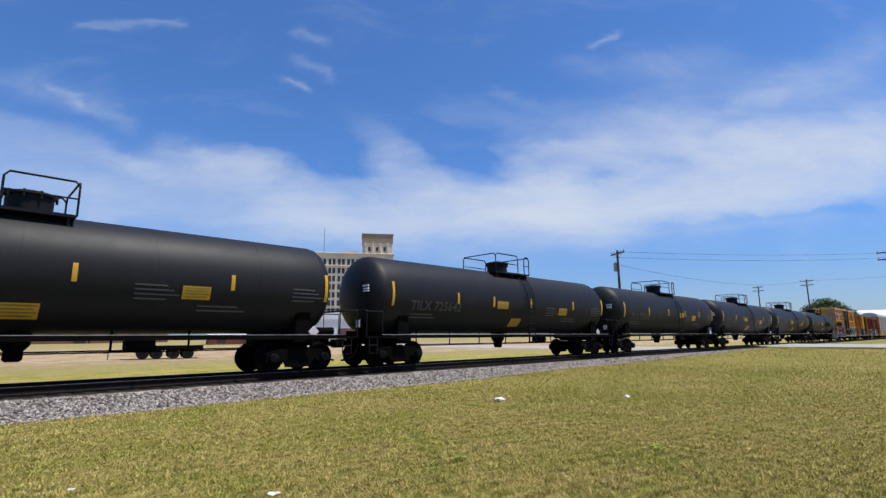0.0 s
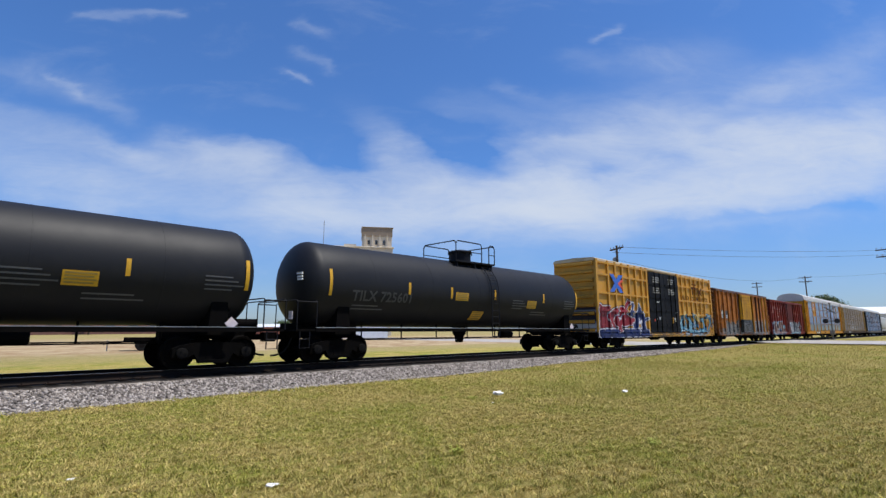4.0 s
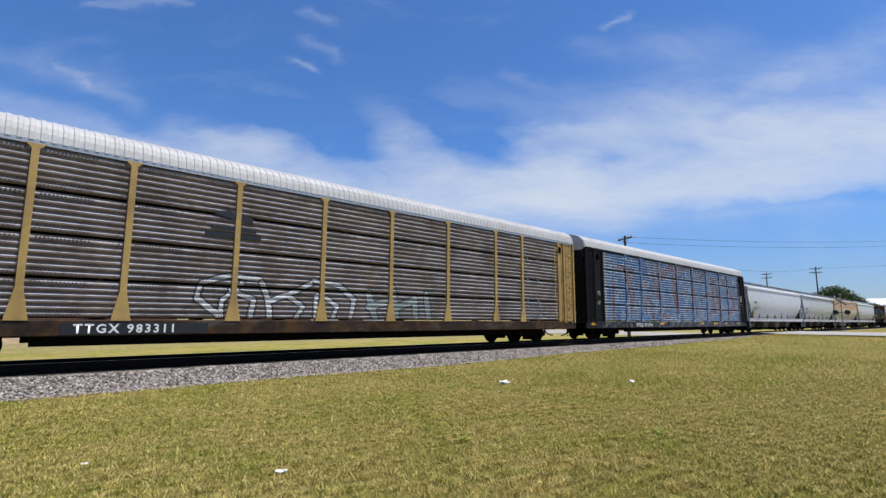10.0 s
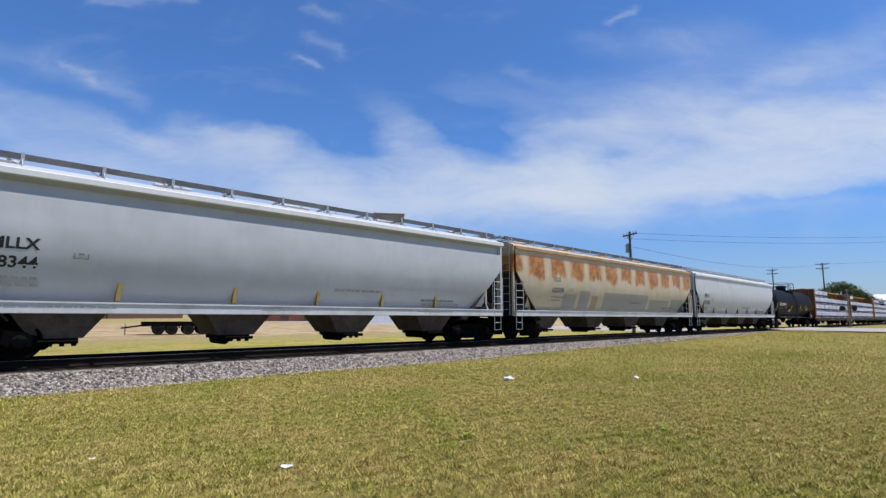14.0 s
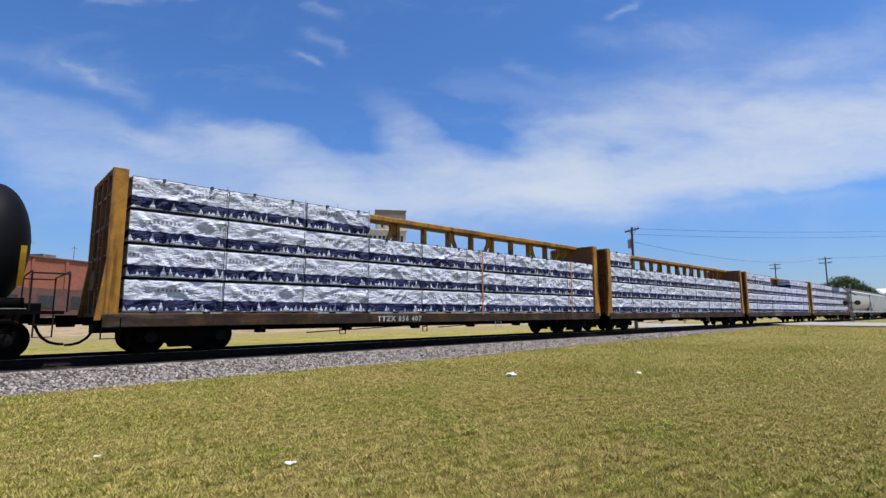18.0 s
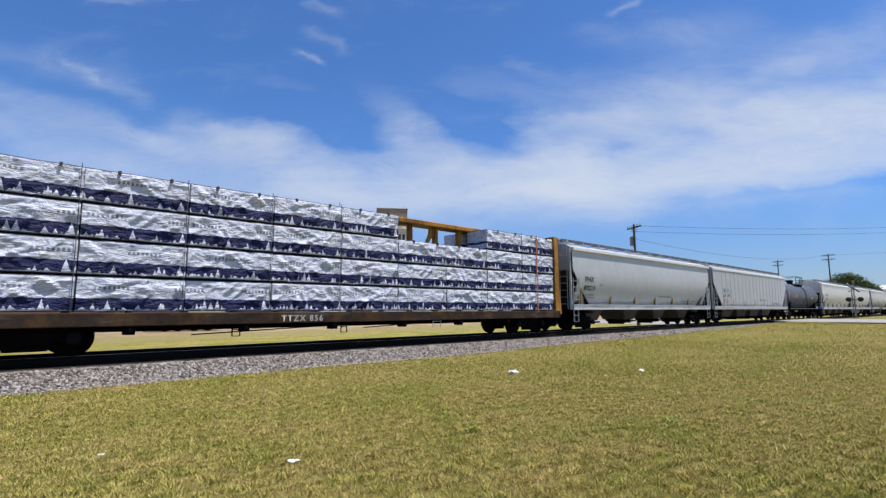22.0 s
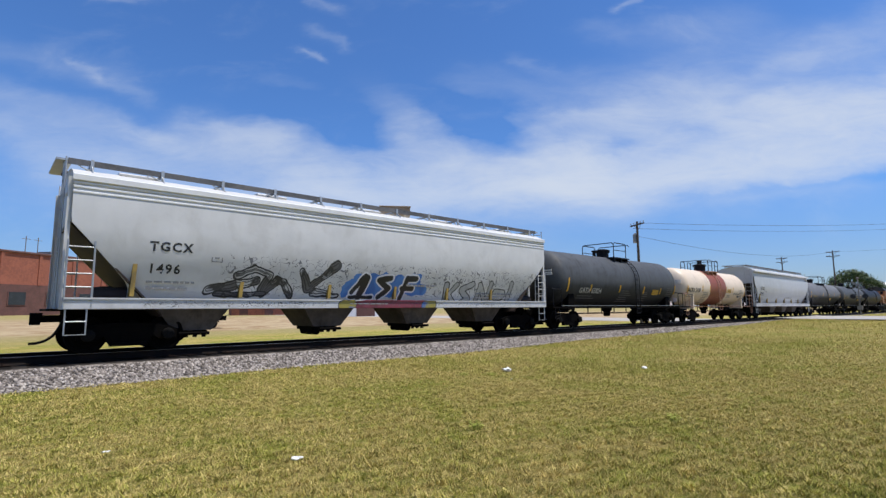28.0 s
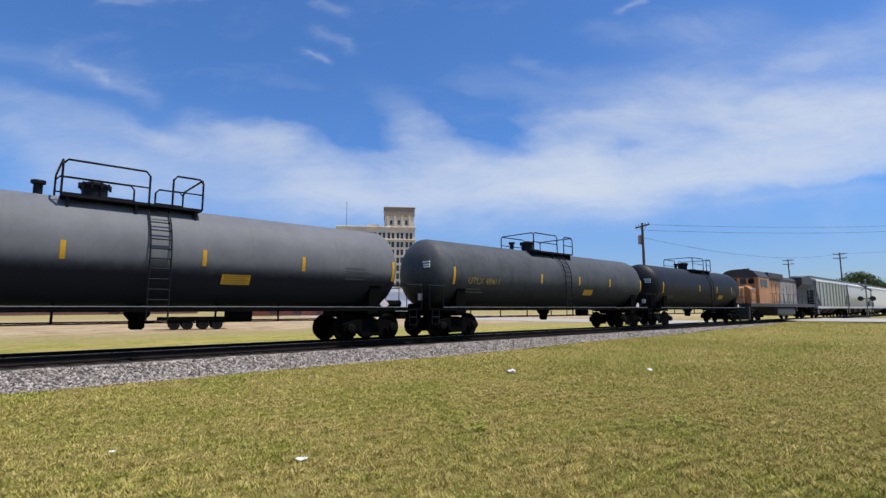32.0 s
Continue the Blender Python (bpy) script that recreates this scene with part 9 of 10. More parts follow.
wire((p1[0], p1[1], p1[2] - 0.15), (p4[0] + 40, p4[1] - 2, p4[2] + 4.2), 0.6)
wire((p1[0], p1[1] + 0.5, p1[2] - 0.7), (p4[0] + 40, p4[1] - 2, p4[2] + 3.4), 0.7)
wire((p1[0], p1[1], p1[2] - 1.6), (p2[0], p2[1], p2[2] - 0.25), 1.5)
rx, ry = at_angle(88.0, 137.0)
wire((p2[0], p2[1], p2[2] - 0.25), (rx, ry, p2[2] - 0.1), 0.3)


def crossing_signal(x, y):
    ob = thing("crossing_signal", "silver level-crossing mast with crossed boards and dark lamps", "crossing signal")
    ob.matrix_basis = pose(x, y, float(ground_z(x, y)) - 0.3)
    part("mast", Solid().bar((0, 0, 0), (0, 0, 5.0), 0.07, 10), ALU, ob)
    part("base", Solid().box(-0.3, 0.3, -0.3, 0.3, 0, 0.35), ALU, ob)
    for a in (1, -1):
        s = Solid()
        s.add([(-0.06, a * -0.6 - 0.1, 4.15 - 0.42), (-0.06, a * -0.6 + 0.1, 4.15 - 0.48), (-0.06, a * 0.6 + 0.1, 4.15 + 0.42), (-0.06, a * 0.6 - 0.1, 4.15 + 0.48),
               (-0.1, a * -0.6 - 0.1, 4.15 - 0.42), (-0.1, a * -0.6 + 0.1, 4.15 - 0.48), (-0.1, a * 0.6 + 0.1, 4.15 + 0.42), (-0.1, a * 0.6 - 0.1, 4.15 + 0.48)],
              [(0, 1, 2, 3), (4, 7, 6, 5), (0, 4, 5, 1), (1, 5, 6, 2), (2, 6, 7, 3), (3, 7, 4, 0)])
        part("crossed_board", s, ALU, ob)
    for dx in (-0.12, 0.12):
        for y in (-0.62, 0.62):
            part("lamp_disc", Solid().turn([(dx, 0.02), (dx, 0.3), (dx * 1.2, 0.3), (dx * 1.2, 0.02)], 16, "x", (0, y, 2.75)), BLACK, ob)
            part("lamp_hood", Solid().turn([(dx, 0.13), (dx * 2.4, 0.15), (dx * 2.4, 0.1)], 12, "x", (0, y, 2.75)), BLACK, ob)
    part("lamp_bar", Solid().box(-0.08, 0.08, -0.7, 0.7, 2.68, 2.82), ALU, ob)
    part("bell", Solid().turn([(5.0, 0.05), (5.05, 0.16), (5.15, 0.16), (5.2, 0.05)], 12, "z"), ALU, ob)
    part("gate_arm_box", Solid().box(-0.2, 0.2, -0.25, 0.25, 1.0, 1.5), ALU, ob)


sx, sy = at_angle(81.6, 85.0)
crossing_signal(sx, sy)

# ---- buildings ----
CREAM = paint("cream_stone_facade", (0.62, 0.55, 0.44), 0.8, vary=0.12, grain=1.5, dirt=(0.4, 0.32, 0.23), dirt_amount=0.4)
TAN_BRICK = paint("tan_brick_tower", (0.27, 0.215, 0.16), 0.85, vary=0.12, grain=1.5, dirt=(0.26, 0.19, 0.13), dirt_amount=0.4)
PANE = paint("dark_window_pane", (0.03, 0.035, 0.04), 0.25, vary=0.2, bump=0)
BRICK = paint("red_brick_wall", (0.3, 0.1, 0.06), 0.85, vary=0.2, grain=3.0, dirt=(0.2, 0.07, 0.05), dirt_amount=0.5)
BRICK_LOW = paint("dark_brick_base", (0.13, 0.06, 0.05), 0.85, vary=0.2, dirt=(0.09, 0.05, 0.04), dirt_amount=0.5)
METAL_ROOF = paint("white_metal_cladding", (0.7, 0.71, 0.72), 0.5, 0.1, vary=0.06)


def hotel():
    """The old tall building in the town: a ten-storey block with a taller corner tower."""
    ob = thing("office_block", "ten-storey cream stone building with a tan rooftop tower", "tall building")
    d = 165.0
    cx, cy = at_angle(31.0, d)
    ob.matrix_basis = pose(cx, cy, GROUND, 0, 0, -34)
    top = 28.9
    wid = 21.5
    part("wall", Solid().box(-4.0, wid, 0, 18, 0, top), CREAM, ob, "cream stone block")
    for z in (top - 0.5, top - 4.6):
        part("cornice", Solid().box(-4.35, wid + 0.35, -0.4, 18.3, z, z + 0.45, 0.1), CREAM, ob)
    part("tower", Solid().box(11.6, wid - 0.3, 0.5, 9.5, top, 35.1), CREAM, ob, "cream and tan tower")
    part("tower_top", Solid().box(11.4, wid - 0.1, 0.3, 9.7, 32.4, 35.4), TAN_BRICK, ob, "tan brick tower top")
    part("tower_rim", Solid().box(11.2, wid + 0.1, 0.1, 9.9, 35.2, 35.5, 0.08), TAN_BRICK, ob)
    for x in (12.2, 14.6, 17.0, 19.4):
        part("buttress", Solid().box(x, x + 0.5, 0.0, 0.6, top, 32.1).slab([(x, 32.1), (x + 0.5, 32.1), (x + 0.25, 33.0)], 0.0, 0.6), CREAM, ob)
    for x in (13.2, 15.7, 18.2):
        w = part("window", Solid().box(x, x + 0.9, 0.44, 0.56, 29.5, 31.2), CREAM, ob)
        part("pane", Solid().box(x + 0.08, x + 0.82, 0.40, 0.45, 29.6, 31.1), PANE, w)
    frame_me = Solid().box(-0.12, 1.02, -0.08, 0.06, -0.12, 0.0).box(-0.12, 0.0, -0.05, 0.05, 0, 1.85).box(0.9, 1.02, -0.05, 0.05, 0, 1.85).mesh("window", CREAM)
    pane_me = Solid().box(0, 0.9, -0.03, 0.03, 0, 1.8).mesh("pane", PANE)
    for row in range(10):
        z = 1.2 + row * 2.6
        tall_row = row == 9
        for k in range(-1, 7):
            for dx in (0.0, 1.3):
                x = 0.7 + k * 2.95 + dx
                w = part("window", frame_me, None, ob, at=(x, -0.02, z))
                part("pane", pane_me, None, w, at=Matrix.Diagonal((1, 1, 1.2 if tall_row else 1, 1)))
        for k in range(5):
            w = part("window", frame_me, None, ob, at=pose(-4.02, 16.5 - k * 3.4, z, 0, 0, -90))
            part("pane", pane_me, None, w)
    part("penthouse", Solid().box(5.6, 9.6, 6, 11, top, top + 1.6), CREAM, ob)
    part("antenna", Solid().bar((-0.9, 1.0, top), (-0.9, 1.0, top + 8.2), 0.09, 6), ALU, ob, "thin roof antenna")


hotel()


def white_warehouse():
    ob = thing("warehouse", "low white metal warehouse with a pale gable roof", "warehouse")
    cx, cy = at_angle(33.5, 112.0)
    ob.matrix_basis = pose(cx, cy, GROUND, 0, 0, -30)
    part("wall", Solid().box(-9, 9, 0, 14, 0, 5.6), METAL_ROOF, ob)
    part("roof", Solid().slab([(-9.4, 5.5), (9.4, 5.5), (0, 8.0)], -0.3, 14.3), METAL_ROOF, ob)
    for k in range(18):
        part("wall_rib", Solid().box(-9 + k, -8.9 + k, -0.06, 0.0, 0.1, 5.5), METAL_ROOF, ob)
    part("door", Solid().box(-2, 2, -0.08, 0.0, 0.0, 3.6), BRICK_LOW, ob)


white_warehouse()


def brick_building():
    ob = thing("brick_building", "low red-brown brick building with a dark base and flat roof", "brick building")
    ob.matrix_basis = pose(-18.3 * 2.2, 83.8 * 2.2, GROUND, 0, 0, 36.4) @ Matrix.Diagonal((2.2, 2.2, 2.0, 1))
    wid = 66.0
    part("wall", Solid().box(0, wid, 0, 24, 0, 10.4), BRICK, ob)
    part("base", Solid().box(-0.05, wid + 0.05, -0.1, 0.0, 0, 5.1), BRICK_LOW, ob, "dark lower wall")
    part("parapet", Solid().box(-0.25, wid + 0.25, -0.25, 24.2, 10.35, 10.7, 0.06), BRICK_LOW, ob)
    for k in range(11):
        x = 2.5 + 5.8 * k
        w = part("window", Solid().box(x, x + 2.8, -0.18, -0.09, 1.6, 4.0), BRICK_LOW, ob)
        part("pane", Solid().box(x + 0.15, x + 2.65, -0.22, -0.17, 1.75, 3.85), PANE, w)
        part("pilaster", Solid().box(x - 1.4, x - 0.9, -0.16, 0.0, 5.1, 10.35), BRICK, ob)
    for x in (22.0, 31.0, 33.0, 41.0):
        part("roof_mast", Solid().bar((x, 4, 10.7), (x, 4, 14.0), 0.07).bar((x - 0.7, 4, 13.5), (x + 0.7, 4, 13.5), 0.04), ALU, ob)
    for x in (26.0, 37.0):
        part("roof_unit", Solid().box(x, x + 2.4, 6, 9, 10.6, 12.0, 0.05), ALU, ob)


brick_building()


def flatbed_trailer():
    ob = thing("flatbed_trailer", "parked dark flatbed trailer on tandem wheels", "trailer")
    x, y = at_angle(15.5, 50.0)
    ob.matrix_basis = pose(x, y, GROUND, 0, 0, -12)
    part("bed", Solid().box(-2.8, 3.0, -1.15, 1.15, 0.78, 0.98, 0.03), STEEL_DARK, ob)
    part("side_rail", Solid().box(-2.8, 3.0, -1.2, -1.15, 0.72, 1.12), STEEL_DARK, ob)
    part("drawbar", Solid().slab([(-4.2, 0.5), (-2.7, 0.72), (-2.7, 0.84), (-4.2, 0.62)], -0.3, 0.3), STEEL_DARK, ob)
    part("jack", Solid().bar((-3.9, 0, 0.0), (-3.9, 0, 0.9), 0.05), GALV, ob)
    for xx in (-1.5, -0.5, 0.75, 1.85):
        for yy in (-1.2, 0.9):
            w = part("wheel", Solid().turn([(yy, 0.2), (yy, 0.42), (yy + 0.06, 0.46), (yy + 0.22, 0.46), (yy + 0.28, 0.42), (yy + 0.28, 0.2)], 18, "y", (xx, 0, 0.46)), RUBBER, ob, "", True)
            part("rim", Solid().turn([(yy - 0.01, 0.05), (yy - 0.01, 0.2), (yy + 0.05, 0.2)], 12, "y", (xx, 0, 0.46)), CAP, w)
        part("fender", Solid().pipe([(xx - 0.58, -1.1, 0.55), (xx - 0.35, -1.1, 0.95), (xx, -1.1, 1.05), (xx + 0.35, -1.1, 0.95), (xx + 0.58, -1.1, 0.55)], 0.05), STEEL_DARK, ob)


flatbed_trailer()


def far_sheds():
    for az, d, wd, hh, mat, lab in ((86.2, 260, 30, 8.2, METAL_ROOF, "long white metal shed with a pale gable roof"), (24.5, 150, 26, 2.6, BRICK, "distant low brown building")):
        ob = thing("shed", lab, "shed")
        x, y = at_angle(az, d)
        ob.matrix_basis = pose(x, y, GROUND, 0, 0, -az + 8)
        part("wall", Solid().box(-wd / 2, wd / 2, 0, 14, 0, hh), mat, ob)
        part("roof", Solid().add([(-wd / 2 - 0.5, -0.6, hh), (wd / 2 + 0.5, -0.6, hh), (wd / 2 + 0.5, 7, hh * 1.35), (-wd / 2 - 0.5, 7, hh * 1.35), (wd / 2 + 0.5, 14.6, hh), (-wd / 2 - 0.5, 14.6, hh)], [(0, 1, 2, 3), (3, 2, 4, 5), (0, 3, 5), (1, 4, 2)]), METAL_ROOF, ob)
        for k in range(4):
            part("door", Solid().box(-wd / 2 + 2 + k * wd / 4, -wd / 2 + 4.2 + k * wd / 4, -0.1, 0.0, 0, hh * 0.6), BRICK_LOW, ob)


far_sheds()

# ---- trees ----
BARK = paint("tree_bark", (0.09, 0.065, 0.045), 0.9, bump=0.5)
LEAF = bpy.data.materials.new("tree_leaf")


def leaf_material():
    LEAF.use_nodes = True
    nt = LEAF.node_tree
    p = nt.nodes["Principled BSDF"]
    geo = nt.nodes.new("ShaderNodeNewGeometry")
    nt.links.new(mix_color(nt, geo.outputs["Random Per Island"], (0.025, 0.05, 0.014), (0.075, 0.12, 0.03)), p.inputs["Base Color"])
    p.inputs["Roughness"].default_value = 0.6


leaf_material()


def tree(x, y, height, spread, seed, label="round-crowned dark green shade tree"):
    rng = np.random.default_rng(seed)
    ob = thing("tree", label, "tree", "trees")
    ob.matrix_basis = pose(x, y, GROUND)
    s = Solid()
    s.turn([(-0.3, 0.5), (0.3, 0.36), (height * 0.35, 0.26), (height * 0.6, 0.12)], 10, "z")
    ends = []
    for k in range(9):
        a = 2 * math.pi * k / 9 + rng.uniform(-0.3, 0.3)
        z0 = height * rng.uniform(0.25, 0.5)
        e = (math.cos(a) * spread * rng.uniform(0.4, 0.75), math.sin(a) * spread * rng.uniform(0.4, 0.75), height * rng.uniform(0.5, 0.85))
        s.bar((0, 0, z0), (e[0] * 0.5, e[1] * 0.5, (z0 + e[2]) * 0.52), 0.13, 6)
        s.bar((e[0] * 0.5, e[1] * 0.5, (z0 + e[2]) * 0.52), e, 0.07, 6)
        ends.append(e)
    part("trunk", s, BARK, ob, "", True)
    cl = [(*e, spread * rng.uniform(0.28, 0.45)) for e in ends]
    for k in range(16):
        a, r = rng.uniform(0, 6.28), spread * math.sqrt(rng.random()) * 0.85
        cl.append((math.cos(a) * r, math.sin(a) * r, height * (0.55 + 0.38 * (1 - (r / spread) ** 2) * rng.uniform(0.5, 1.0)), spread * rng.uniform(0.2, 0.36)))
    c = np.array(cl)
    n = 5200
    pick = rng.integers(0, len(c), n)
    d = rng.normal(size=(n, 3))
    d /= np.linalg.norm(d, axis=1, keepdims=True)
    pos = c[pick, :3] + d * (c[pick, 3] * rng.uniform(0.55, 1.08, n))[:, None] * np.array([1, 1, 0.72])
    size = rng.uniform(0.12, 0.3, n) * height / 10
    u = rng.normal(size=(n, 3))
    u /= np.linalg.norm(u, axis=1, keepdims=True)
    w = np.cross(u, d)
    w /= np.linalg.norm(w, axis=1, keepdims=True) + 1e-6
    v = np.stack([pos - u * size[:, None], pos + w * size[:, None] * 0.6, pos + u * size[:, None], pos - w * size[:, None] * 0.6], 1).reshape(-1, 3)
    f = np.arange(4 * n).reshape(-1, 4)
    part("crown", scatter_mesh("crown", v, f, LEAF), None, ob, "dense dark green leaves")


for az, d, el, spread, seed in ((81.2, 168, 3.25, 5.6, 1), (82.6, 172, 2.35, 4.0, 2), (79.7, 200, 2.0, 5.0, 3), (77.6, 215, 2.05, 5.5, 4), (76.2, 230, 1.95, 5.5, 5), (83.6, 240, 1.6, 5.0, 6), (87.5, 230, 1.9, 5.0, 7), (21.0, 260, 1.2, 5.0, 8), (27.0, 270, 1.1, 5.0, 9), (9.5, 240, 1.5, 5.0, 10)):
    tx, ty = at_angle(az, d)
    tree(tx, ty, EYE[2] - GROUND + d * math.tan(radians(el)), spread, seed)

# ---- litter in the grass ----
PAPER = paint("crumpled_paper", (0.75, 0.73, 0.7), 0.7, vary=0.08)
SCRAPS = []
FLOWER = tint("yellow_green_weed", (0.3, 0.33, 0.03), 0.6)


def litter(x, y, size, seed):
    bm = bmesh.new()
    bmesh.ops.create_icosphere(bm, subdivisions=2, radius=size)
    for v in bm.verts:
        k = 1 + 0.9 * noise.noise(v.co * (1.5 / size) + Vector((seed * 3.1, seed, 0)))
        v.co = Vector((v.co.x * 1.5 * k, v.co.y * 1.0 * k, v.co.z * 0.45 * k))
    me = bpy.data.meshes.new("litter")
    bm.to_mesh(me)
    bm.free()
    me.materials.append(PAPER)
    return solid_thing("litter", me, None, "crumpled white paper scrap lying in the grass", "litter", "litter in the grass", at=(x, y, float(ground_z(x, y)) + size * 0.6))


for k, (x, y, size) in enumerate(((10.45, 8.68, 0.1), (13.15, 6.56, 0.065), (1.2, 7.3, 0.024), (2.72, 5.46, 0.042), (9.3, 7.9, 0.02))):
    SCRAPS.append((litter(x, y, size, k), x, y, size))


def weed(x, y, seed):
    rng = random.Random(seed)
    s = Solid()
    for k in range(26):
        a, r = rng.uniform(0, 6.28), rng.uniform(0, 0.12)
        cx, cy = r * math.cos(a), r * math.sin(a)
        h = rng.uniform(0.05, 0.1)
        s.turn([(h - 0.008, 0.004), (h, 0.018), (h + 0.008, 0.004)], 6, "z", (cx, cy, 0))
        s.bar((cx, cy, 0), (cx, cy, h), 0.003, 4)
    solid_thing("weed", s, FLOWER, "low yellow-flowering weed in the grass", "weed", "weeds in the grass", kind="stuff", at=(x, y, GROUND))


for k, (x, y) in enumerate(((5.22, 5.1), (7.7, 3.42), (9.4, 8.6), (8.9, 9.1))):
    weed(x, y, k)

# ---- the train, from its head ----
BLACK_LABEL = "glossy black tank car with yellow stripes and a railed dome platform"
TANK_MARKS = ["TILX 725611", "TILX 725642", "TILX 725630", "TILX 725694", "TILX 725699", "TILX 725601"]
E_STRIPES = ((1.37, 2.25, 3.15), (4.85, 2.45, 2.9), (7.15, 2.4, 2.85), (9.95, 2.45, 2.9), (13.74, 2.45, 2.9), (16.84, 2.25, 3.15))
E_PANELS = ((7.45, 2.33, 0.77, 0.33), (8.7, 1.55, 0.75, 0.36), (12.45, 2.15, 0.74, 0.36))
C_STRIPES = ((1.37, 2.25, 3.15), (4.85, 2.45, 2.9), (8.05, 2.45, 2.9), (11.07, 2.45, 2.9), (13.88, 2.45, 2.9), (16.84, 2.25, 3.15))
C_PANELS = ((10.1, 2.35, 0.72, 0.34), (12.47, 2.17, 0.72, 0.38))
for k in range(6):
    tank_car(-7.98 + 18.335 * k, 18.335, TANK_BLACK, BLACK_LABEL, TANK_MARKS[k], TANK_WORDS, plat=(6.7, 9.97) if k == 0 else (7.9, 10.5), dome_x=9.1 if k == 0 else 9.25, rungs=7.95 if k == 0 else 9.65, gap=None if k == 0 else (9.6, 10.1), relief=k == 0, stripes=C_STRIPES if k == 2 else E_STRIPES, panels=C_PANELS if k == 2 else E_PANELS)
yellow_box_car(102.2, 20.4)
car = post_box_car(122.6, 17.35, "rust-brown box car with a yellow sliding door and sprayed lower sides", HS_SIDE, HS_DOOR, HS_END, HS_ROOF, [1.35, 2.45, 3.64, 4.85, 6.05, 6.35, 11.2, 12.5, 13.65, 14.8, 15.95], (6.95, 10.25), 4.66, 2.2, True, True, {11.2: 2, 12.5: 1, 13.65: 1, 14.8: 2, 15.95: 2, 6.35: 1})
for x0, txt, txt2 in ((1.5, "HS", "752"), (2.62, None, "18")):
    part("mark_plate", Solid().box(x0, x0 + 0.85, -1.46, -1.44, 2.15, 2.85), BLACK, car)
    if txt:
        lettering(txt, 0.36, WHITE, car, x0 + 0.22, 2.54, -1.468, "reporting_mark")
    lettering(txt2, 0.36, WHITE, car, x0 + (0.05 if txt else 0.3), 2.2, -1.468, "car_number")
car = post_box_car(139.95, 17.0, "dark red box car with sprayed lettering and a closed door", RED_SIDE, RED_DOOR, RED_END, HS_ROOF, [1.2, 2.2, 3.15, 4.1, 5.03, 5.98, 6.75, 10.15, 11.0, 11.85, 12.81, 13.82, 14.71], (6.95, 10.0), 4.46, 2.2, False, False)
for word, at in (("FS", 2.3), ("RR", 3.6)):
    lettering(word, 0.3, OLD_MARK, car, at, 2.55, -1.45, "old_mark", 1.3)
lettering("de", 0.62, OLD_MARK, car, 3.15, 3.38, -1.45, "old_mark")
auto_rack(157.0, 28.55, "yellow auto rack with bright corrugated screens and a white roof", RACK_YELLOW, PANEL_BRIGHT, PANEL_LOW, RACK_ROOF, RACK_YELLOW, "TTGX 979444", True, rise=0.12)
auto_rack(185.55, 28.55, "weathered tan auto rack with brown corrugated screens, sprayed low down", RACK_TAN, PANEL_BROWN, PANEL_BROWN, RACK_ROOF, BEAM_SILL, "TTGX 983311", False, rise=0.05)
auto_rack(214.1, 28.55, "black auto rack whose screens are covered in blue sprayed lettering", RACK_BLACK, PANEL_SPRAYED, PANEL_SPRAYED, RACK_ROOF, SILL_SPRAYED, "TTGX 991759", False, False, rise=0.06)
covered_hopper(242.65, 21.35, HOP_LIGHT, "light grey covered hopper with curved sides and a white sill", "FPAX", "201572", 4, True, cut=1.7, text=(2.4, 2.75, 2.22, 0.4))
covered_hopper(264.0, 19.75, HOP_BLUE, "blue-grey covered hopper with curved sides", "MLLX", "98344", 4, True, lip=0.07, deep=True, cut=1.4, text=(2.1, 2.55, 2.13, 0.36))
covered_hopper(283.75, 21.2, HOP_RUST, "cream covered hopper with blocks of rust run down from the roof", "TILX", "620598", 4, True, yellow=False, cut=1.6, text=(3.45, 2.84, 2.3, 0.34), rim_mat=RIM_TAN, mark_mat=DARKBAR)
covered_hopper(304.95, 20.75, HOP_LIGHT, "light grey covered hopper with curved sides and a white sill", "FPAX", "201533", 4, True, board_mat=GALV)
tank_car(325.9, 17.8, TANK_JET, BLACK_LABEL, "TILX 281485", WHITE, plat=(7.46, 10.13), dome_x=9.1, rungs=8.1, relief=False, stripes=((1.2, 1.65, 2.6), (4.54, 2.1, 2.62), (6.87, 2.0, 2.45), (10.69, 2.05, 2.5), (13.2, 2.05, 2.5), (16.7, 1.7, 2.6)), panels=((6.2, 1.72, 0.75, 0.28), (13.44, 1.95, 0.75, 0.3)), text=(2.05, 2.36, 0.385), prints=((11.0, 1.5, 4, 2.2), (15.0, 1.1, 4, 2.2), (2.3, 1.6, 2, 2.2)))
beam_car(343.7, 24.3, "yellow centre-beam car loaded with white-wrapped lumber three and four packs high", [4, 4, 4, 3, 3, 3, 3, 3, 3], "TTZX 856 407", (14.2, 21.0), 1)
beam_car(368.0, 24.2, "yellow centre-beam car loaded with white-wrapped lumber, one bay higher", [4, 3, 3, 3, 3, 3, 3, 3, 3], "TTZX 86", (21.5,), 2)
beam_car(392.2, 24.0, "yellow centre-beam car with a full load of white-wrapped lumber", [4, 4, 4, 3, 3, 3, 4, 4, 4], "TTZX 857 262", (), 3)
beam_car(416.2, 23.86, "yellow centre-beam car stacked to the top with white-wrapped lumber", [4, 4, 4, 4, 4, 3, 3, 4, 4], "TTZX 856", (1.2, 21.4), 4)
covered_hopper(440.06, 19.35, HOP_GREY, "pale grey covered hopper with curved sides", "FPAX", "890219", 4, True, lip=0.06, cut=0.95, text=(1.66, 2.6, 2.14, 0.38), tall_stripe=1.3)
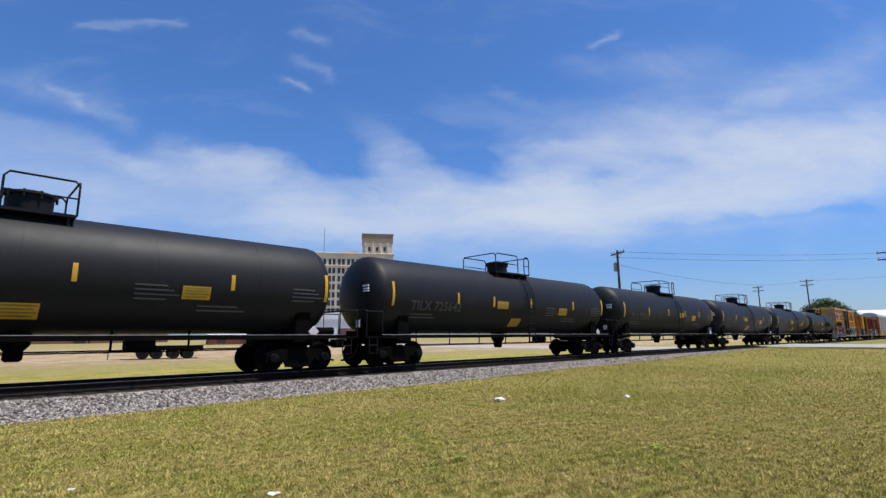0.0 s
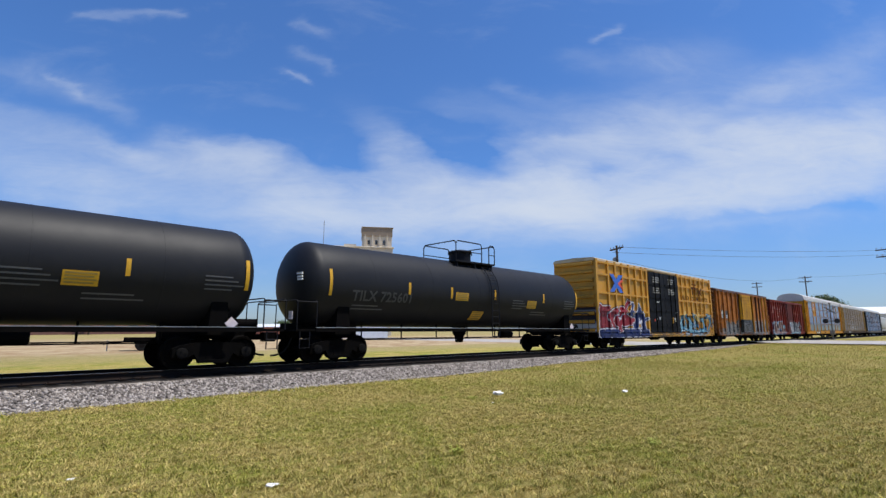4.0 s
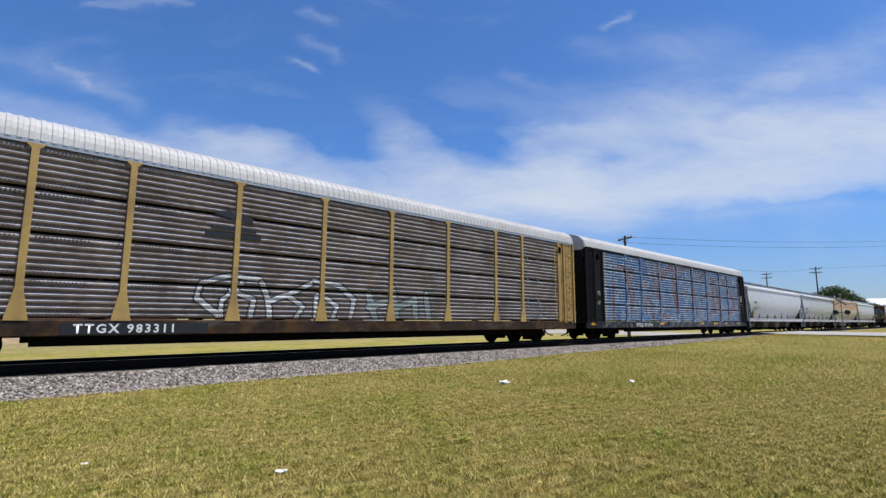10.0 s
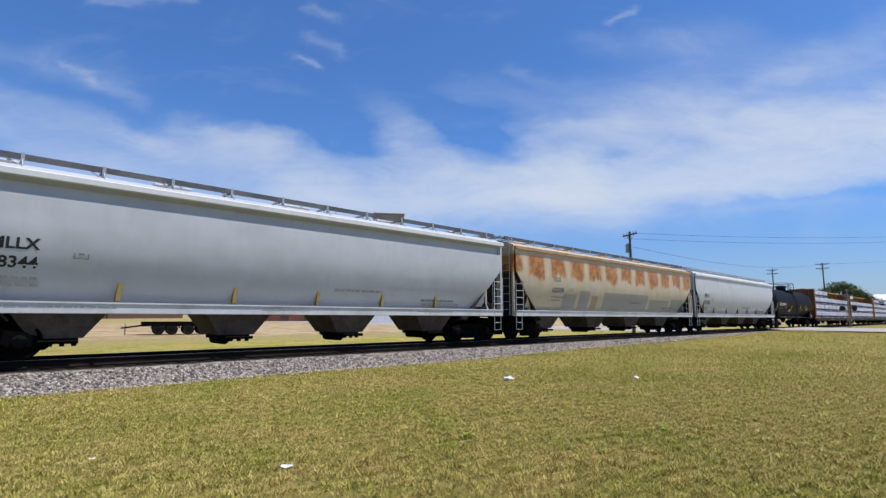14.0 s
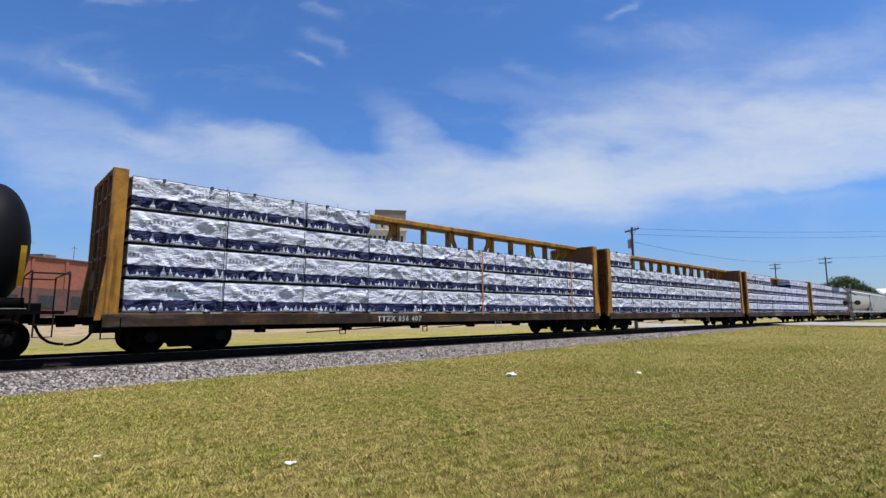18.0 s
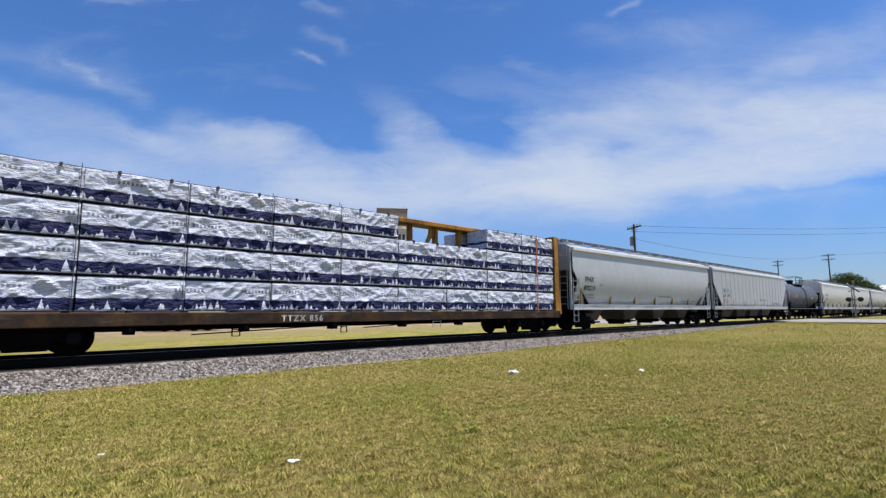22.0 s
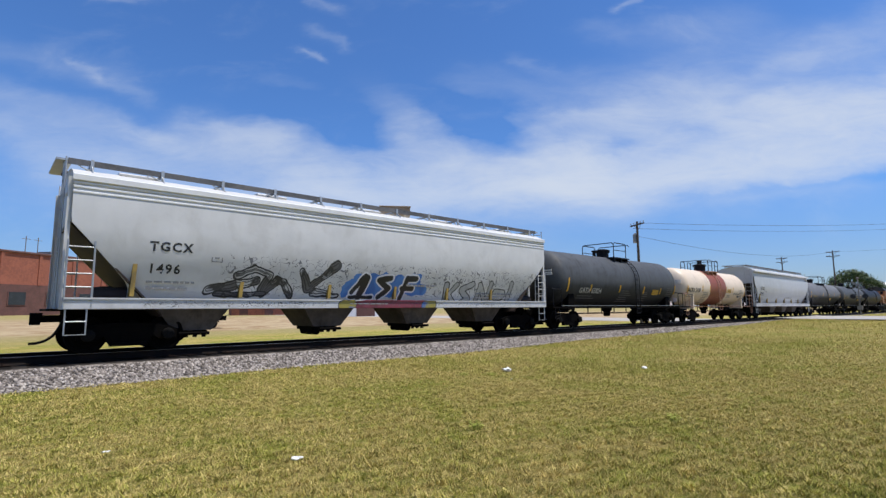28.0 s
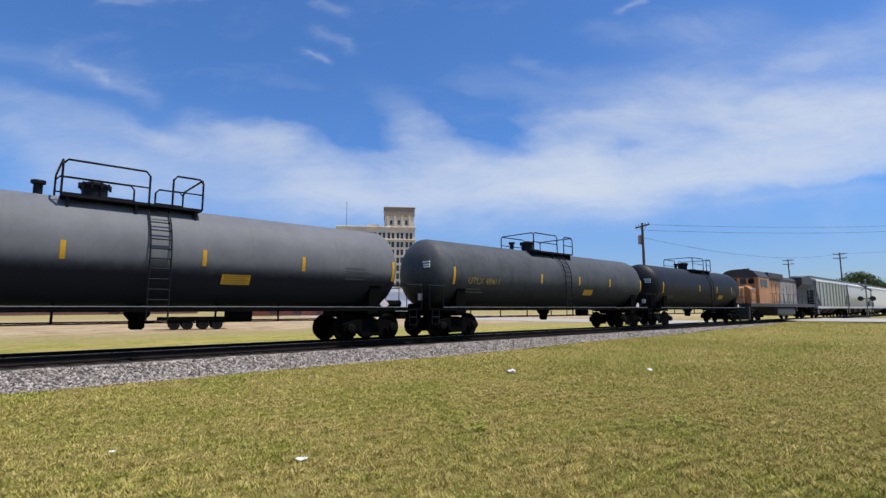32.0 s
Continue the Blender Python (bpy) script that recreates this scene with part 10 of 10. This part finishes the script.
covered_hopper(459.4, 21.0, HOP_PANEL, "pale grey covered hopper with dented panelled sides", "RO IX", "58 645", 4, False, ribs=17, rib_out=0.012, cut=2.25, sill_mat=HOP_PANEL, text=(2.6, 2.5, 2.1, 0.38), spread=1.0, tall_stripe=2.45, steep=0.4)
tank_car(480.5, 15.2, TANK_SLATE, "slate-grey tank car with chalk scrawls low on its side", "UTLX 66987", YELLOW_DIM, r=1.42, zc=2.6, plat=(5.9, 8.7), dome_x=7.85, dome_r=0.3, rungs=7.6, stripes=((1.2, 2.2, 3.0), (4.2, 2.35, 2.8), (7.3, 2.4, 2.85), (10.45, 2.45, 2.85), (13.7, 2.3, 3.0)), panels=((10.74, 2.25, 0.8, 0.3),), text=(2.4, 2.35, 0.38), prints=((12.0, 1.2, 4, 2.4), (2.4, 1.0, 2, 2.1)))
covered_hopper(495.7, 20.0, HOP_WHITE, "off-white covered hopper with yellow stripes and a grimy sill", "ELTX", "12283", 4, True, cut=1.7, text=(2.65, 2.8, 2.3, 0.36), flutes=True)
covered_hopper(515.7, 16.35, HOP_WHITE, "off-white covered hopper with yellow stripes and a grimy sill", "ELTX", "1318", 4, True, cut=1.7, text=(2.65, 2.8, 2.3, 0.36), flutes=True)
covered_hopper(532.8, 19.55, HOP_GRAF, "off-white covered hopper with black and blue sprayed lettering", "TGCX", "1496", 4, True, sill_mat=SILL_GRAF, cut=1.82, text=(2.2, 2.62, 2.04, 0.34), tall_stripe=1.82, flutes=True, spread=1.2)
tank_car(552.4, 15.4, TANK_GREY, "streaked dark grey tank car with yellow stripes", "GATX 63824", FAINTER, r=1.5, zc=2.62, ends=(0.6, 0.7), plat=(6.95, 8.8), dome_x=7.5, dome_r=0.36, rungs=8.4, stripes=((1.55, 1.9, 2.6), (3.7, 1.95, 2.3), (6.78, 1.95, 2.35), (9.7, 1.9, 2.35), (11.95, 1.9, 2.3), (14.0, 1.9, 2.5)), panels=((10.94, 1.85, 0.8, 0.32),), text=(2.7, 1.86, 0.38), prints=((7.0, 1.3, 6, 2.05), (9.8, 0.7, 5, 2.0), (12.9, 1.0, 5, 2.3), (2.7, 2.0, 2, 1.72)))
car = tank_car(567.8, 14.45, TANK_CREAM, "cream tank car with a rust-red band round the middle", "ACRX 2100", BLACK, r=1.36, zc=2.59, band=(5.32, 8.54), rail_mat=RUSTY_PIPE, top_mat=BLACK_PIPE, dark=False, centre=2.2, ends=(0.6, 0.95), plat=(5.88, 7.85), dome_x=6.94, dome_r=0.42, rungs=6.67, relief=False,
               stripes=((1.1, 1.8, 2.6), (3.74, 2.2, 2.65), (5.18, 2.2, 2.65), (8.6, 2.2, 2.65), (10.04, 2.2, 2.65), (12.87, 1.9, 2.7)), panels=((8.85, 2.2, 0.84, 0.3),), text=(1.2, 2.16, 0.42), prints=((1.1, 1.6, 2, 1.98), (4.0, 1.1, 7, 2.15), (8.9, 1.0, 2, 2.0), (11.6, 0.9, 5, 2.45)))
lettering("HYDROCHLORIC ACID", 0.15, BLACK, car, 10.2, 2.07, lambda z: -math.sqrt(1.37 ** 2 - (z - 2.59) ** 2), "contents_mark")
part("black_label", Solid().box(11.05, 11.35, -1.3, -1.27, 1.82, 2.0), BLACK, car, "small black label")
part("weld_ring", Solid().turn([(3.9, 1.355), (3.92, 1.37), (3.98, 1.37), (4.0, 1.355)], 40, "x", (0, 0, 2.59)), TANK_CREAM, car, "", True)
covered_hopper(582.25, 19.5, HOP_DIM, "blue-grey covered hopper with curved sides", "UTCX", "58395", 4, True, lip=0.07, deep=True)
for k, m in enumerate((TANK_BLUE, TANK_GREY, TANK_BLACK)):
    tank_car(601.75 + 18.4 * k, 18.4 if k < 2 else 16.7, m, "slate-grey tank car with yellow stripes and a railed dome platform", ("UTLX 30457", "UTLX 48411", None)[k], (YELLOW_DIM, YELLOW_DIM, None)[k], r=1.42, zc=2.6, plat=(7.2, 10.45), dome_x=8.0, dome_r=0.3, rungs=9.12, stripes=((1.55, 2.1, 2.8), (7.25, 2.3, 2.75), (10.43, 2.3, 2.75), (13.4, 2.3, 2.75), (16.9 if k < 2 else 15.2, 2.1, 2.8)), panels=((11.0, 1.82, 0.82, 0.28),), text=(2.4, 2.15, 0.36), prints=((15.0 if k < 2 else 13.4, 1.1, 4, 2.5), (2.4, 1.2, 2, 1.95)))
locomotive(655.25, 22.3)
covered_hopper(677.55, 16.6, HOP_TAN, "drab green-grey covered hopper with ribbed sides", None, None, 3, False, ribs=8, yellow=False)
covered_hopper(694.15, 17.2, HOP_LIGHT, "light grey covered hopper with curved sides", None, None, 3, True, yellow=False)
covered_hopper(711.35, 18.5, HOP_WHITE, "off-white covered hopper with flat sides", None, None, 3, False, yellow=False)
covered_hopper(729.85, 18.5, HOP_GREY, "pale grey covered hopper with curved sides", None, None, 3, True, yellow=False)


# ---- what moves ----


def motions():
    # The whole train rolls past at an even pace.
    for vehicle, s0 in CARS:
        walk(vehicle, [(t, pose(s0 - SPEED * t, YC, 0)) for t in (0.0, 8.0, 16.0, 24.0, 32.0)])
    # A puff of wind shifts one paper scrap in the grass.
    scrap, x, y, size = SCRAPS[0]
    lying = pose(x, y, float(ground_z(x, y)) + size * 0.6)
    blown = pose(x - 0.19, y + 0.17, float(ground_z(x - 0.19, y + 0.17)) + size * 0.6, rz=35)
    walk(scrap, [(0.0, lying), (25.6, lying), (27.4, blown), (32.0, blown)])
    # Wheels turn with it: one roll per axle place, shared by all the trucks.
    for side, sets in WHEELSETS.items():
        rows = [(f / FPS, Matrix.Translation((side * 0.89, 0, WHEEL_R)) @ Matrix.Rotation(-SPEED * f / FPS / WHEEL_R, 4, "Y")) for f in range(0, 961)]
        walk(sets[0], rows)
        roll = sets[0].animation_data
        for w in sets[1:]:
            w.rotation_mode = "QUATERNION"
            w.animation_data_create()
            w.animation_data.action = roll.action
            w.animation_data.action_slot = roll.action_slot


motions()
